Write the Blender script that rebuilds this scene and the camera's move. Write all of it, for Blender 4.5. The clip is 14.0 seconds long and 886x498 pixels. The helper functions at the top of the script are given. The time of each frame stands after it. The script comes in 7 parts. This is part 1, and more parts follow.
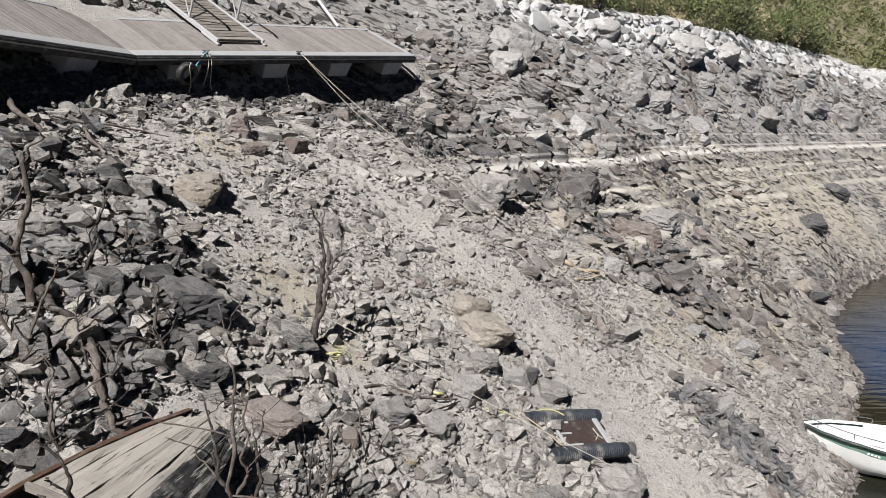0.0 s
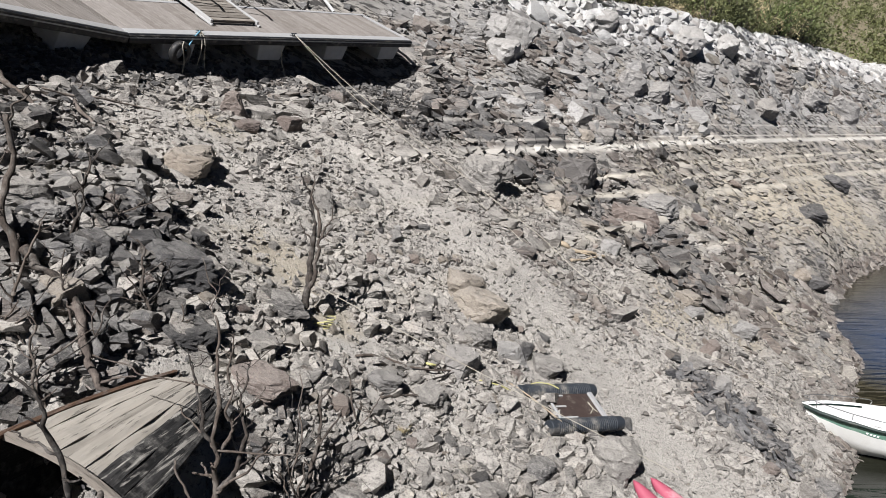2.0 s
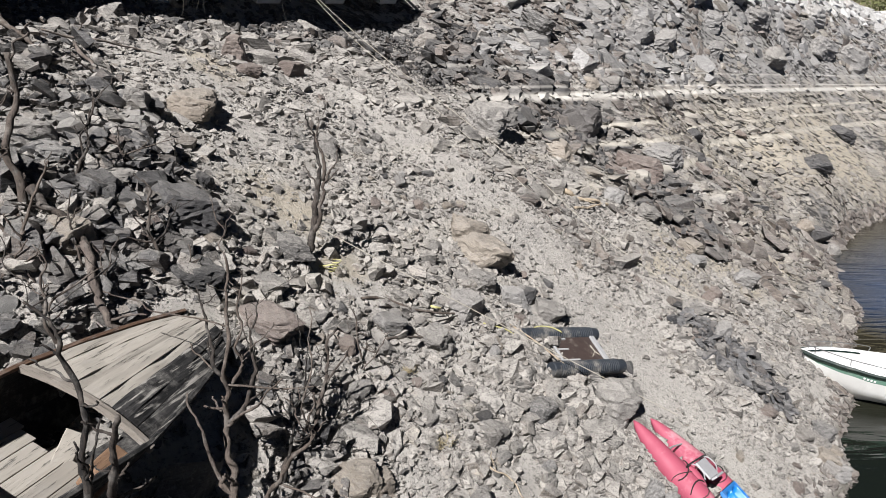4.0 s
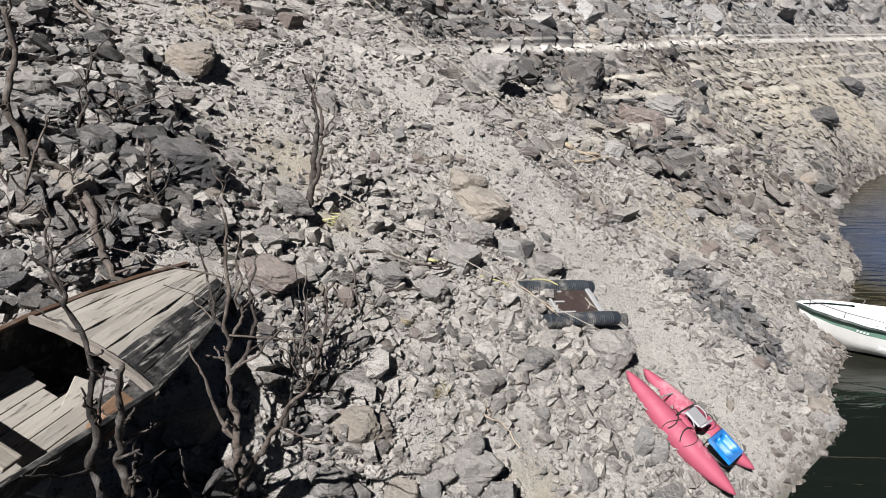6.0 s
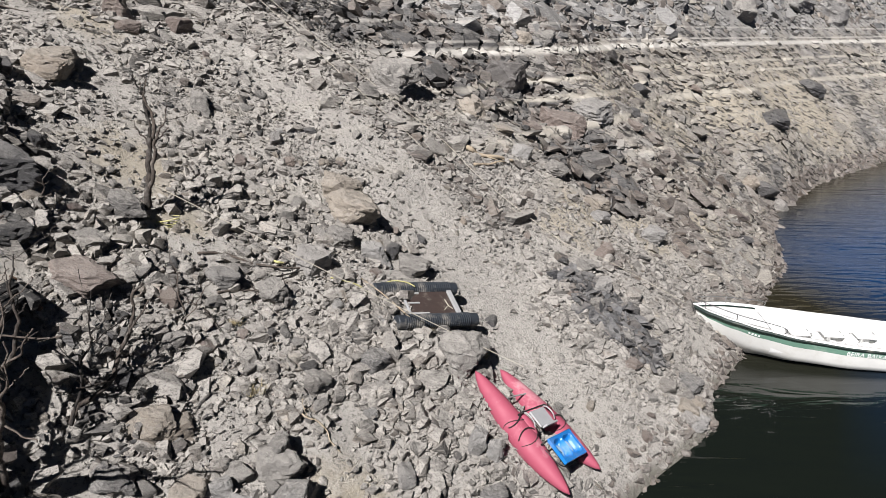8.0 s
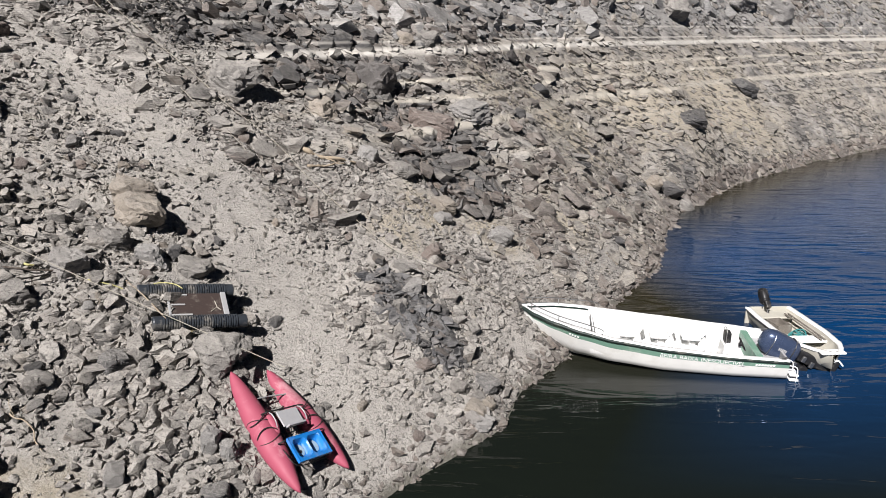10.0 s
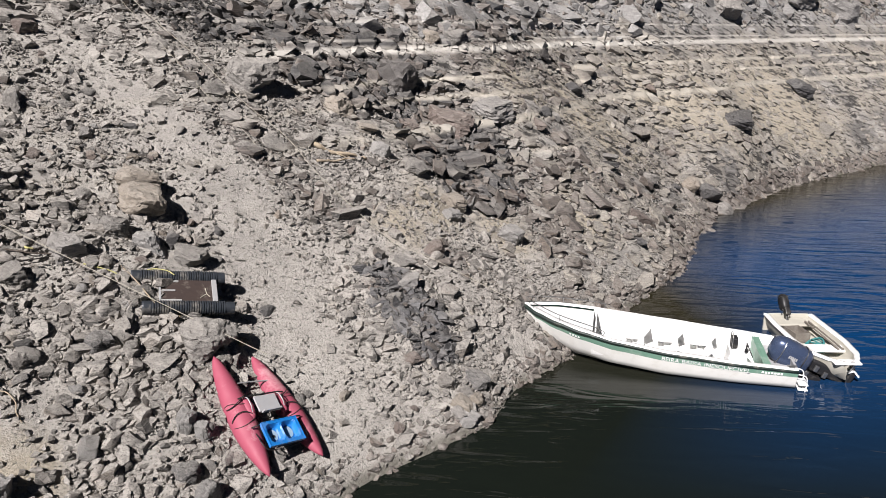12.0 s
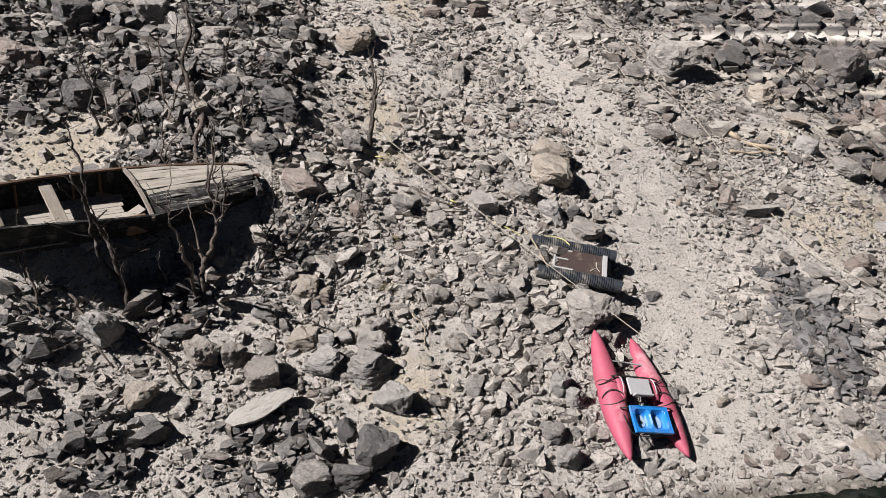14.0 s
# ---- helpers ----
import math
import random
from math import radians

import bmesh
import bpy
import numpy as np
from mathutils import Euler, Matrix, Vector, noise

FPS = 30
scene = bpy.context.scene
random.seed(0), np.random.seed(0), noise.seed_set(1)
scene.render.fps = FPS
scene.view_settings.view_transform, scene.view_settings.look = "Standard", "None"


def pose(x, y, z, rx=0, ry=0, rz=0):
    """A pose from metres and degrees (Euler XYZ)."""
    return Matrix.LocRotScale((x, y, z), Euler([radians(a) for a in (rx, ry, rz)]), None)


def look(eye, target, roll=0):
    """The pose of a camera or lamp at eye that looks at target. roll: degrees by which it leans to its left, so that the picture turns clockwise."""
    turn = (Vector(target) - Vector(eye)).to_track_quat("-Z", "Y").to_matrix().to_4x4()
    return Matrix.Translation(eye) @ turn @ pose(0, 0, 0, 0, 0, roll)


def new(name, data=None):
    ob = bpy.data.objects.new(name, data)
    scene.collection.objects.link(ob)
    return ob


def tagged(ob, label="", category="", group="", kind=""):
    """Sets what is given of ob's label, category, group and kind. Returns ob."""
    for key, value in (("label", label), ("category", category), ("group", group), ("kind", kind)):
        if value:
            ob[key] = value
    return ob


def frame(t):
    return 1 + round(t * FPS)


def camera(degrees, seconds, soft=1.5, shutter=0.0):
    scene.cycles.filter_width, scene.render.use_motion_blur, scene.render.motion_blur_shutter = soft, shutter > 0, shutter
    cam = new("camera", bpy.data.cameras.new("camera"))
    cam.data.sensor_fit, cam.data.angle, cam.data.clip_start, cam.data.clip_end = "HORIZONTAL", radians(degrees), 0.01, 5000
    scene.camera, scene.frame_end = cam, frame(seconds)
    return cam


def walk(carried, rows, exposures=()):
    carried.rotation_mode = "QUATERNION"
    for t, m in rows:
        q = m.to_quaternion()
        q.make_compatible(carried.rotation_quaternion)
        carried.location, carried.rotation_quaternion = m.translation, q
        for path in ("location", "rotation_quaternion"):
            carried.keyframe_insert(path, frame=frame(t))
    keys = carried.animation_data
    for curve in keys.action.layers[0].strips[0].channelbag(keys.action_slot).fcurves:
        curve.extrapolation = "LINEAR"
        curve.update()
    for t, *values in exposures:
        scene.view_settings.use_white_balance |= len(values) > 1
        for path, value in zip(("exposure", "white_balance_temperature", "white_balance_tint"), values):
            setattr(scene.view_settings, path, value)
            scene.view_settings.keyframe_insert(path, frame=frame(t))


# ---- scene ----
cam = camera(64.2, 14.0, soft=0.6)


def shot(x, y, z, yaw, pitch, roll):
    """A camera pose: yaw to the left of +y, pitch above level, roll as look() takes it."""
    return Matrix.Translation((x, y, z)) @ pose(0, 0, 0, 90 + pitch, 0, yaw) @ pose(0, 0, 0, 0, 0, roll)


walk(cam, [
    (0, shot(-0.357, 0.227, 7.889, 0.712, -9.511, 0.148)),
    (0.5, shot(-0.306, 0.227, 7.858, 0.730, -9.491, 0.069)),
    (1, shot(-0.258, 0.222, 7.730, 0.748, -9.471, 0.006)),
    (1.5, shot(-0.218, 0.230, 7.582, 0.827, -9.456, -0.071)),
    (2, shot(-0.225, 0.240, 7.414, 0.801, -9.460, -0.055)),
    (2.5, shot(-0.245, 0.227, 7.279, 0.802, -9.436, -0.020)),
    (3, shot(-0.278, 0.225, 7.282, 0.815, -10.171, -0.022)),
    (3.5, shot(-0.280, 0.214, 7.270, 0.854, -11.621, -0.025)),
    (5.8, shot(-0.148, 0.039, 7.330, 1.372, -17.049, -0.077)),
    (6, shot(-0.151, 0.033, 7.335, 1.360, -17.064, -0.077)),
    (6.5, shot(0.006, -0.000, 7.352, 1.462, -17.048, -0.059)),
    (7, shot(0.566, -0.019, 7.353, 1.558, -16.973, -0.080)),
    (7.5, shot(1.373, -0.036, 7.356, 1.570, -16.920, -0.036)),
    (8, shot(2.337, -0.054, 7.387, 1.586, -16.940, -0.016)),
    (8.5, shot(3.392, -0.082, 7.427, 1.660, -16.982, -0.006)),
    (9, shot(4.440, -0.110, 7.533, 1.589, -17.240, 0.196)),
    (9.2, shot(4.869, -0.117, 7.575, 1.558, -17.312, 0.244)),
    (11.3, shot(7.945, -0.132, 7.634, 2.020, -17.425, 0.190)),
    (11.5, shot(7.973, -0.135, 7.588, 2.149, -17.336, 0.079)),
    (12, shot(7.909, -0.106, 7.520, 7.024, -17.315, 0.043)),
    (12.5, shot(7.813, -0.148, 7.420, 15.163, -17.273, -0.029)),
    (13, shot(7.720, -0.151, 7.370, 24.873, -17.524, 0.023)),
    (13.5, shot(7.624, -0.125, 7.318, 32.702, -17.772, -0.021)),
    (14, shot(7.682, -0.077, 7.183, 38.811, -17.485, -0.369)),
], [(0, 1.00, 6500, 11), (6.5, 1.07, 6500, 11), (8.8, 0.88, 6600, 12), (12.2, 0.90, 6700, 14), (13, 0.93, 6750, 15), (14, 1.10, 6750, 14)])

# ---- world, sun, exposure ----
SUN_AZ, SUN_EL = 201.0, 43.5      # the sun stands behind the first view and a little to its left
world = bpy.data.worlds.new("sky")
scene.world = world
world.use_nodes = True
wn = world.node_tree.nodes
sky = wn.new("ShaderNodeTexSky")
sky.sky_type, sky.sun_disc = "NISHITA", False
sky.sun_elevation, sky.sun_rotation = radians(SUN_EL), radians(SUN_AZ)
sky.altitude, sky.air_density, sky.dust_density, sky.ozone_density = 200, 0.06, 0.0, 2.5
world.node_tree.links.new(sky.outputs["Color"], wn["Background"].inputs["Color"])
wn["Background"].inputs["Strength"].default_value = 0.042
lamp = bpy.data.lights.new("sun", "SUN")
lamp.energy, lamp.angle, lamp.color = 5.0, radians(0.53), (1.0, 0.99, 0.995)
sun = new("sun", lamp)
az, el = radians(SUN_AZ), radians(SUN_EL)
sun_from = Vector((math.sin(az) * math.cos(el), math.cos(az) * math.cos(el), math.sin(el)))
sun.matrix_world = look(sun_from * 60, (0, 0, 0))


# ---- materials ----
class Mat:
    """A small builder of node materials on a Principled shader."""

    def __init__(self, name, rough=0.8, metal=0.0):
        self.m = bpy.data.materials.new(name)
        self.m.use_nodes = True
        self.n, self.l = self.m.node_tree.nodes, self.m.node_tree.links
        self.b = self.n["Principled BSDF"]
        self.b.inputs["Roughness"].default_value, self.b.inputs["Metallic"].default_value = rough, metal
        self.b.inputs["Specular IOR Level"].default_value = 0.35

    def node(self, kind, **given):
        n = self.n.new("ShaderNode" + kind)
        for k, v in given.items():
            if k in n.inputs:
                self.feed(n.inputs[k], v)
        return n

    def feed(self, socket, v):
        if isinstance(v, bpy.types.NodeSocket):
            self.l.new(v, socket)
        elif isinstance(v, tuple) and len(v) == 3 and socket.type == "RGBA":
            socket.default_value = (*v, 1)
        else:
            socket.default_value = v

    def coords(self, kind="Object", scale=(1, 1, 1)):
        c = self.n.new("ShaderNodeTexCoord") if kind != "Position" else self.n.new("ShaderNodeNewGeometry")
        m = self.node("Mapping", Vector=c.outputs[kind], Scale=scale)
        return m.outputs["Vector"]

    def noise(self, vec, scale, detail=4.0, rough=0.6, dist=0.0):
        n = self.node("TexNoise", Vector=vec, Scale=scale, Detail=detail, Roughness=rough, Distortion=dist)
        return n.outputs["Fac"]

    def ramp(self, fac, lo, hi, a=0.0, b=1.0):
        n = self.node("MapRange", Value=fac)
        n.inputs["From Min"].default_value, n.inputs["From Max"].default_value = lo, hi
        n.inputs["To Min"].default_value, n.inputs["To Max"].default_value = a, b
        return n.outputs["Result"]

    def mix(self, fac, a, b):
        n = self.n.new("ShaderNodeMix")
        n.data_type = "RGBA"
        self.feed(n.inputs[0], fac), self.feed(n.inputs[6], a), self.feed(n.inputs[7], b)
        return n.outputs[2]

    def tone(self, c, by):
        """The same colour, darker by a factor."""
        n = self.n.new("ShaderNodeMix")
        n.data_type, n.blend_type = "RGBA", "MULTIPLY"
        n.inputs[0].default_value = 1.0
        self.feed(n.inputs[6], c), self.feed(n.inputs[7], (by, by, by))
        return n.outputs[2]

    def math(self, op, a, b=0.0, clamp=False):
        n = self.n.new("ShaderNodeMath")
        n.operation, n.use_clamp = op, clamp
        self.feed(n.inputs[0], a), self.feed(n.inputs[1], b)
        return n.outputs[0]

    def colour(self, c):
        self.feed(self.b.inputs["Base Color"], c)
        return self

    def rough(self, r):
        self.feed(self.b.inputs["Roughness"], r)
        return self

    def bump(self, height, strength=0.4, distance=0.02):
        n = self.node("Bump", Height=height, Strength=strength, Distance=distance)
        self.l.new(n.outputs["Normal"], self.b.inputs["Normal"])
        return self


TONE = 0.60


def shorelines(k, c, pos):
    """Pale lines that old water levels left round the cove."""
    z = k.node("SeparateXYZ", Vector=pos)
    wob = k.math("ADD", z.outputs["Z"], k.math("MULTIPLY", k.math("SUBTRACT", k.noise(pos, 1.6, 4), 0.5), 0.09))
    beyond = k.ramp(z.outputs["Y"], 16.0, 24.0, 0.25, 1.0)
    for level, wide, much in ((6.86, 0.17, 1.0), (7.16, 0.06, 0.6), (7.75, 0.07, 0.5), (5.93, 0.11, 0.8), (5.40, 0.10, 0.75), (4.65, 0.18, 0.8), (3.7, 0.10, 0.4)):
        line = k.ramp(k.math("ABSOLUTE", k.math("SUBTRACT", wob, level)), wide, wide * 0.35)
        part_of = k.ramp(k.noise(pos, 0.6, 3), 0.34 if level != 6.86 else 0.2, 0.46 if level != 6.86 else 0.35)
        c = k.mix(k.math("MULTIPLY", k.math("MULTIPLY", line, much), k.math("MULTIPLY", part_of, beyond)), c, (0.68, 0.645, 0.58) if level > 6 else (0.60, 0.555, 0.47))
    return c


def rock_material(name, dark, light, island, dust=0.55, strata=1.0, spread=0.5):
    """Slate: a tone of its own for each stone, fine bedding lines, pale silt dried onto the upper faces."""
    k = Mat(name, 0.82)
    vec = k.coords("Position" if island else "Object")
    geo = k.n.new("ShaderNodeNewGeometry")
    own = geo.outputs["Random Per Island"] if island else k.n.new("ShaderNodeObjectInfo").outputs["Random"]
    shift = k.node("VectorMath")
    k.l.new(vec, shift.inputs[0])
    scaled = k.math("MULTIPLY", own, 37.0)
    k.l.new(scaled, shift.inputs[1])
    v = shift.outputs["Vector"]
    blotch = k.noise(v, 3.0, 5, 0.65)
    if dust < 0.5:
        k.b.inputs["Specular IOR Level"].default_value = 0.5
        k.b.inputs["Roughness"].default_value = 0.62
    squash = k.node("Mapping", Vector=v, Scale=(3, 5, 34), Rotation=(0.35, 0.25, 0.5)).outputs["Vector"]
    lines = k.noise(squash, 1.0, 4, 0.6, 0.4)
    grain = k.noise(v, 55.0, 5, 0.7)
    tone = k.math("ADD", k.math("MULTIPLY", own, spread), k.math("MULTIPLY", blotch, 1 - spread))
    base = k.mix(k.ramp(tone, 0.2, 0.8), dark, light)
    base = k.mix(k.math("MULTIPLY", k.ramp(lines, 0.49, 0.64), 0.6 * strata), base, tuple(min(1, c * 1.7 + 0.03) for c in light))
    base = k.mix(k.math("MULTIPLY", k.ramp(grain, 0.35, 0.7), 0.25), base, tuple(c * 0.55 for c in dark))
    hue = k.math("FRACT", k.math("MULTIPLY", own, 7.31))
    base = k.mix(k.math("MULTIPLY", k.ramp(hue, 0.72, 1.0), 0.32), base, (0.30, 0.215, 0.15))
    up = k.node("SeparateXYZ", Vector=geo.outputs["Normal"]).outputs["Z"]
    lay = k.math("MULTIPLY", k.ramp(up, 0.3, 0.85), k.ramp(k.noise(v, 7.0, 6, 0.75), 0.36, 0.56), clamp=True)
    base = k.mix(k.math("MULTIPLY", lay, dust), base, (0.49, 0.46, 0.415))
    film = k.math("MULTIPLY", k.math("FRACT", k.math("MULTIPLY", own, 13.7)), dust * (0.75 if dust > 0.5 else 0.3))
    base = k.mix(k.math("MULTIPLY", film, k.ramp(k.noise(v, 4.0, 5, 0.7), 0.3, 0.6)), base, (0.46, 0.43, 0.385))
    fleck = k.ramp(k.noise(v, 24.0, 6, 0.85), 0.52, 0.60)
    base = k.mix(k.math("MULTIPLY", fleck, 0.15 + 0.38 * dust), base, (0.52, 0.49, 0.45))
    speck = k.ramp(k.noise(v, 40.0, 4, 0.8), 0.54, 0.60)
    base = k.mix(k.math("MULTIPLY", speck, 0.7), base, (0.05, 0.048, 0.045))
    pit = k.ramp(k.noise(v, 13.0, 6, 0.8, 0.6), 0.46, 0.39)
    base = k.mix(k.math("MULTIPLY", pit, 0.6), base, tuple(c * 0.35 for c in dark))
    if island:
        base = shorelines(k, base, vec)
    base = k.tone(base, TONE)
    k.colour(base)
    h = k.math("ADD", k.math("MULTIPLY", grain, 0.35), k.math("ADD", k.math("MULTIPLY", lines, 0.7), blotch))
    return k.bump(h, 0.9, 0.04).m


SILT_PATCHES = [(-2.9, 10.9, 0.7), (4.8, 16.4, 0.7), (5.5, 17.8, 0.8), (7.3, 18.7, 0.9), (9.6, 21.8, 1.1), (11.2, 28.6, 1.8), (9.6, 27.9, 1.5), (7.5, 26.0, 1.1), (13.8, 34.2, 2.2), (16.5, 36.5, 2.4), (20.0, 40.2, 2.2), (4.84, 23.4, 0.5),
                (22.5, 42.5, 3.0), (1.0, 7.4, 0.7), (-5.9, 5.7, 1.0), (-4.9, 14.1, 0.6), (-2.0, 10.4, 0.4)]


def ground_material():
    """Dried silt and shale grit; pale shorelines at set water levels, bleached rock below the high-water mark, dry soil above."""
    k = Mat("dusty_ground", 0.92)
    pos = k.coords("Position")
    z = k.node("SeparateXYZ", Vector=pos).outputs["Z"]
    big, mid = k.noise(pos, 0.35, 4, 0.6), k.noise(pos, 2.2, 6, 0.65)
    fine, grit = k.noise(pos, 22.0, 5, 0.75), k.noise(pos, 90.0, 4, 0.8)
    c = k.mix(k.ramp(mid, 0.36, 0.64), (0.47, 0.44, 0.40), (0.66, 0.62, 0.56))
    c = k.mix(k.ramp(big, 0.42, 0.62), c, (0.60, 0.565, 0.51))
    c = k.mix(k.math("MULTIPLY", k.ramp(fine, 0.53, 0.62), 0.65), c, (0.13, 0.122, 0.115))
    c = k.mix(k.math("MULTIPLY", k.ramp(grit, 0.55, 0.75), 0.35), c, (0.58, 0.55, 0.49))
    yy = k.node("SeparateXYZ", Vector=pos).outputs["Y"]
    c = k.mix(k.math("MULTIPLY", k.ramp(yy, 17.0, 26.0, 0.0, 0.95), k.ramp(k.noise(pos, 0.8, 5), 0.32, 0.52)), c, k.mix(k.ramp(k.noise(pos, 0.45, 4), 0.45, 0.58), (0.20, 0.188, 0.175), (0.47, 0.425, 0.355)))
    for px_, py_, r_ in SILT_PATCHES:
        gap = k.node("VectorMath", )
        gap.operation = "DISTANCE"
        flat = k.node("VectorMath", )
        flat.operation = "MULTIPLY"
        k.l.new(pos, flat.inputs[0])
        flat.inputs[1].default_value = (1, 1, 0)
        k.l.new(flat.outputs["Vector"], gap.inputs[0])
        gap.inputs[1].default_value = (px_, py_, 0)
        near = k.ramp(k.math("ADD", gap.outputs["Value"], k.math("MULTIPLY", k.math("SUBTRACT", mid, 0.5), r_ * 2.0)), r_ * 1.3, r_ * 0.5)
        c = k.mix(k.math("MULTIPLY", near, 0.85), c, k.mix(k.ramp(fine, 0.4, 0.65), (0.62, 0.55, 0.43), (0.42, 0.365, 0.28)))
    upper = k.math("MULTIPLY", k.ramp(z, 7.0, 8.0), k.ramp(yy, 20.0, 28.0))
    c = k.mix(k.math("MULTIPLY", upper, k.ramp(mid, 0.35, 0.55, 0.4, 0.9)), c, (0.42, 0.405, 0.38))
    axes = []
    for axis, by in (((0.66, 0.66, -0.35), 1.5), ((-0.70, 0.70, 0.0), 3.6), ((0.25, 0.25, 0.93), 6.0)):
        dot = k.node("VectorMath")
        dot.operation = "DOT_PRODUCT"
        k.l.new(pos, dot.inputs[0])
        dot.inputs[1].default_value = axis
        axes.append(k.math("MULTIPLY", dot.outputs["Value"], by))
    bed = k.n.new("ShaderNodeCombineXYZ")
    for n in range(3):
        k.l.new(axes[n], bed.inputs[n])
    beds = k.noise(bed.outputs[0], 0.9, 5, 0.65, 0.4)
    beyond = k.ramp(yy, 16.0, 22.0)
    c = k.mix(k.math("MULTIPLY", k.math("MULTIPLY", k.ramp(k.math("ADD", beds, k.math("MULTIPLY", k.math("SUBTRACT", big, 0.5), 0.35)), 0.515, 0.58), 0.92), beyond), c, (0.045, 0.042, 0.04))
    c = k.mix(k.math("MULTIPLY", k.math("MULTIPLY", k.ramp(beds, 0.44, 0.36), 0.6), beyond), c, (0.40, 0.385, 0.36))
    c = shorelines(k, c, pos)
    high = k.math("ADD", z, k.math("MULTIPLY", k.math("SUBTRACT", k.noise(pos, 0.5, 5), 0.5), 2.4))
    pale = k.math("MULTIPLY", k.math("MULTIPLY", k.ramp(high, 11.6, 12.8), k.ramp(high, 15.4, 14.6)), k.ramp(yy, 27.0, 36.0))
    c = k.mix(pale, c, (0.72, 0.71, 0.69))
    c = k.mix(k.ramp(high, 14.6, 15.2), c, k.mix(k.ramp(mid, 0.4, 0.6), (0.30, 0.25, 0.17), (0.15, 0.135, 0.075)))
    c = k.tone(c, TONE)
    wet = k.ramp(k.math("ADD", z, k.math("MULTIPLY", mid, 0.12)), 0.26, 0.12)
    c = k.mix(k.math("MULTIPLY", wet, 0.75), c, (0.085, 0.08, 0.06))
    k.colour(c)
    k.rough(k.ramp(wet, 0, 1, 0.93, 0.45))
    h = k.math("ADD", k.math("MULTIPLY", grit, 0.3), k.math("ADD", k.math("MULTIPLY", fine, 0.8), mid))
    h = k.math("SUBTRACT", h, k.math("MULTIPLY", k.math("MULTIPLY", beds, beyond), 3.0))
    return k.bump(h, 1.0, 0.05).m


def water_material():
    k = Mat("lake_water", 0.03)
    pos = k.coords("Position")
    k.b.inputs["Specular IOR Level"].default_value = 0.5
    k.b.inputs["IOR"].default_value = 1.33
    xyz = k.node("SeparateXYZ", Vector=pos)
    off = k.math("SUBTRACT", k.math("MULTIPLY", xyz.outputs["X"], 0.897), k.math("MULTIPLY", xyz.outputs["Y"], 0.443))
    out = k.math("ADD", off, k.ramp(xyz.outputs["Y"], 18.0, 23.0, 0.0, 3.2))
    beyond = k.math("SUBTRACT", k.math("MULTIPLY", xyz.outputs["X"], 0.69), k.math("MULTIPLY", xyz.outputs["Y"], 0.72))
    # the blue sheen of the reflected sky, painted in by distance from the shore
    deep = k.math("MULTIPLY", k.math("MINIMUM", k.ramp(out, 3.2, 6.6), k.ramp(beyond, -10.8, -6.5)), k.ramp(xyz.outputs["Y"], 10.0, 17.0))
    # the brown reflection of the bank, painted into the water further along
    bank_mirror = k.mix(k.ramp(xyz.outputs["Y"], 13.0, 19.0), (0.006, 0.008, 0.006), (0.018, 0.016, 0.009))
    k.colour(k.mix(deep, bank_mirror, (0.002, 0.028, 0.088)))
    swell = k.noise(k.node("Mapping", Vector=pos, Scale=(0.35, 1.5, 1), Rotation=(0, 0, 0.12)).outputs["Vector"], 1.1, 2, 0.45, 0.9)
    ripple = k.noise(k.node("Mapping", Vector=pos, Scale=(0.6, 2.4, 1), Rotation=(0, 0, -0.1)).outputs["Vector"], 2.6, 2, 0.5, 0.7)
    calm = k.ramp(k.noise(pos, 0.22, 2), 0.38, 0.6, 0.35, 1.0)
    return k.bump(k.math("MULTIPLY", k.math("ADD", swell, k.math("MULTIPLY", ripple, 0.12)), calm), 0.30, 0.2).m


def plain(name, colour, rough=0.5, metal=0.0, vary=0.25, scale=9.0, dirt=(0.42, 0.38, 0.32), dirty=0.25, bump=0.15, stretch=(1, 1, 1)):
    """A painted, moulded or metal surface with faint patches, dust in places and a fine grain."""
    k = Mat(name, rough, metal)
    colour = tuple(x * (0.62 if max(colour) < 0.72 else 0.9) for x in colour)
    v = k.coords("Object", stretch)
    a, b = k.noise(v, scale, 5, 0.65), k.noise(v, scale * 7, 4, 0.7)
    c = k.mix(k.math("MULTIPLY", k.ramp(a, 0.35, 0.65), vary), colour, tuple(x * 0.55 for x in colour))
    c = k.mix(k.math("MULTIPLY", k.ramp(k.noise(v, scale * 0.6, 6, 0.75), 0.52, 0.7), dirty), c, dirt)
    k.colour(c)
    k.rough(k.ramp(a, 0.3, 0.7, max(0.05, rough - 0.1), min(1, rough + 0.12)))
    return k.bump(k.math("ADD", a, k.math("MULTIPLY", b, 0.5)), bump, 0.01).m


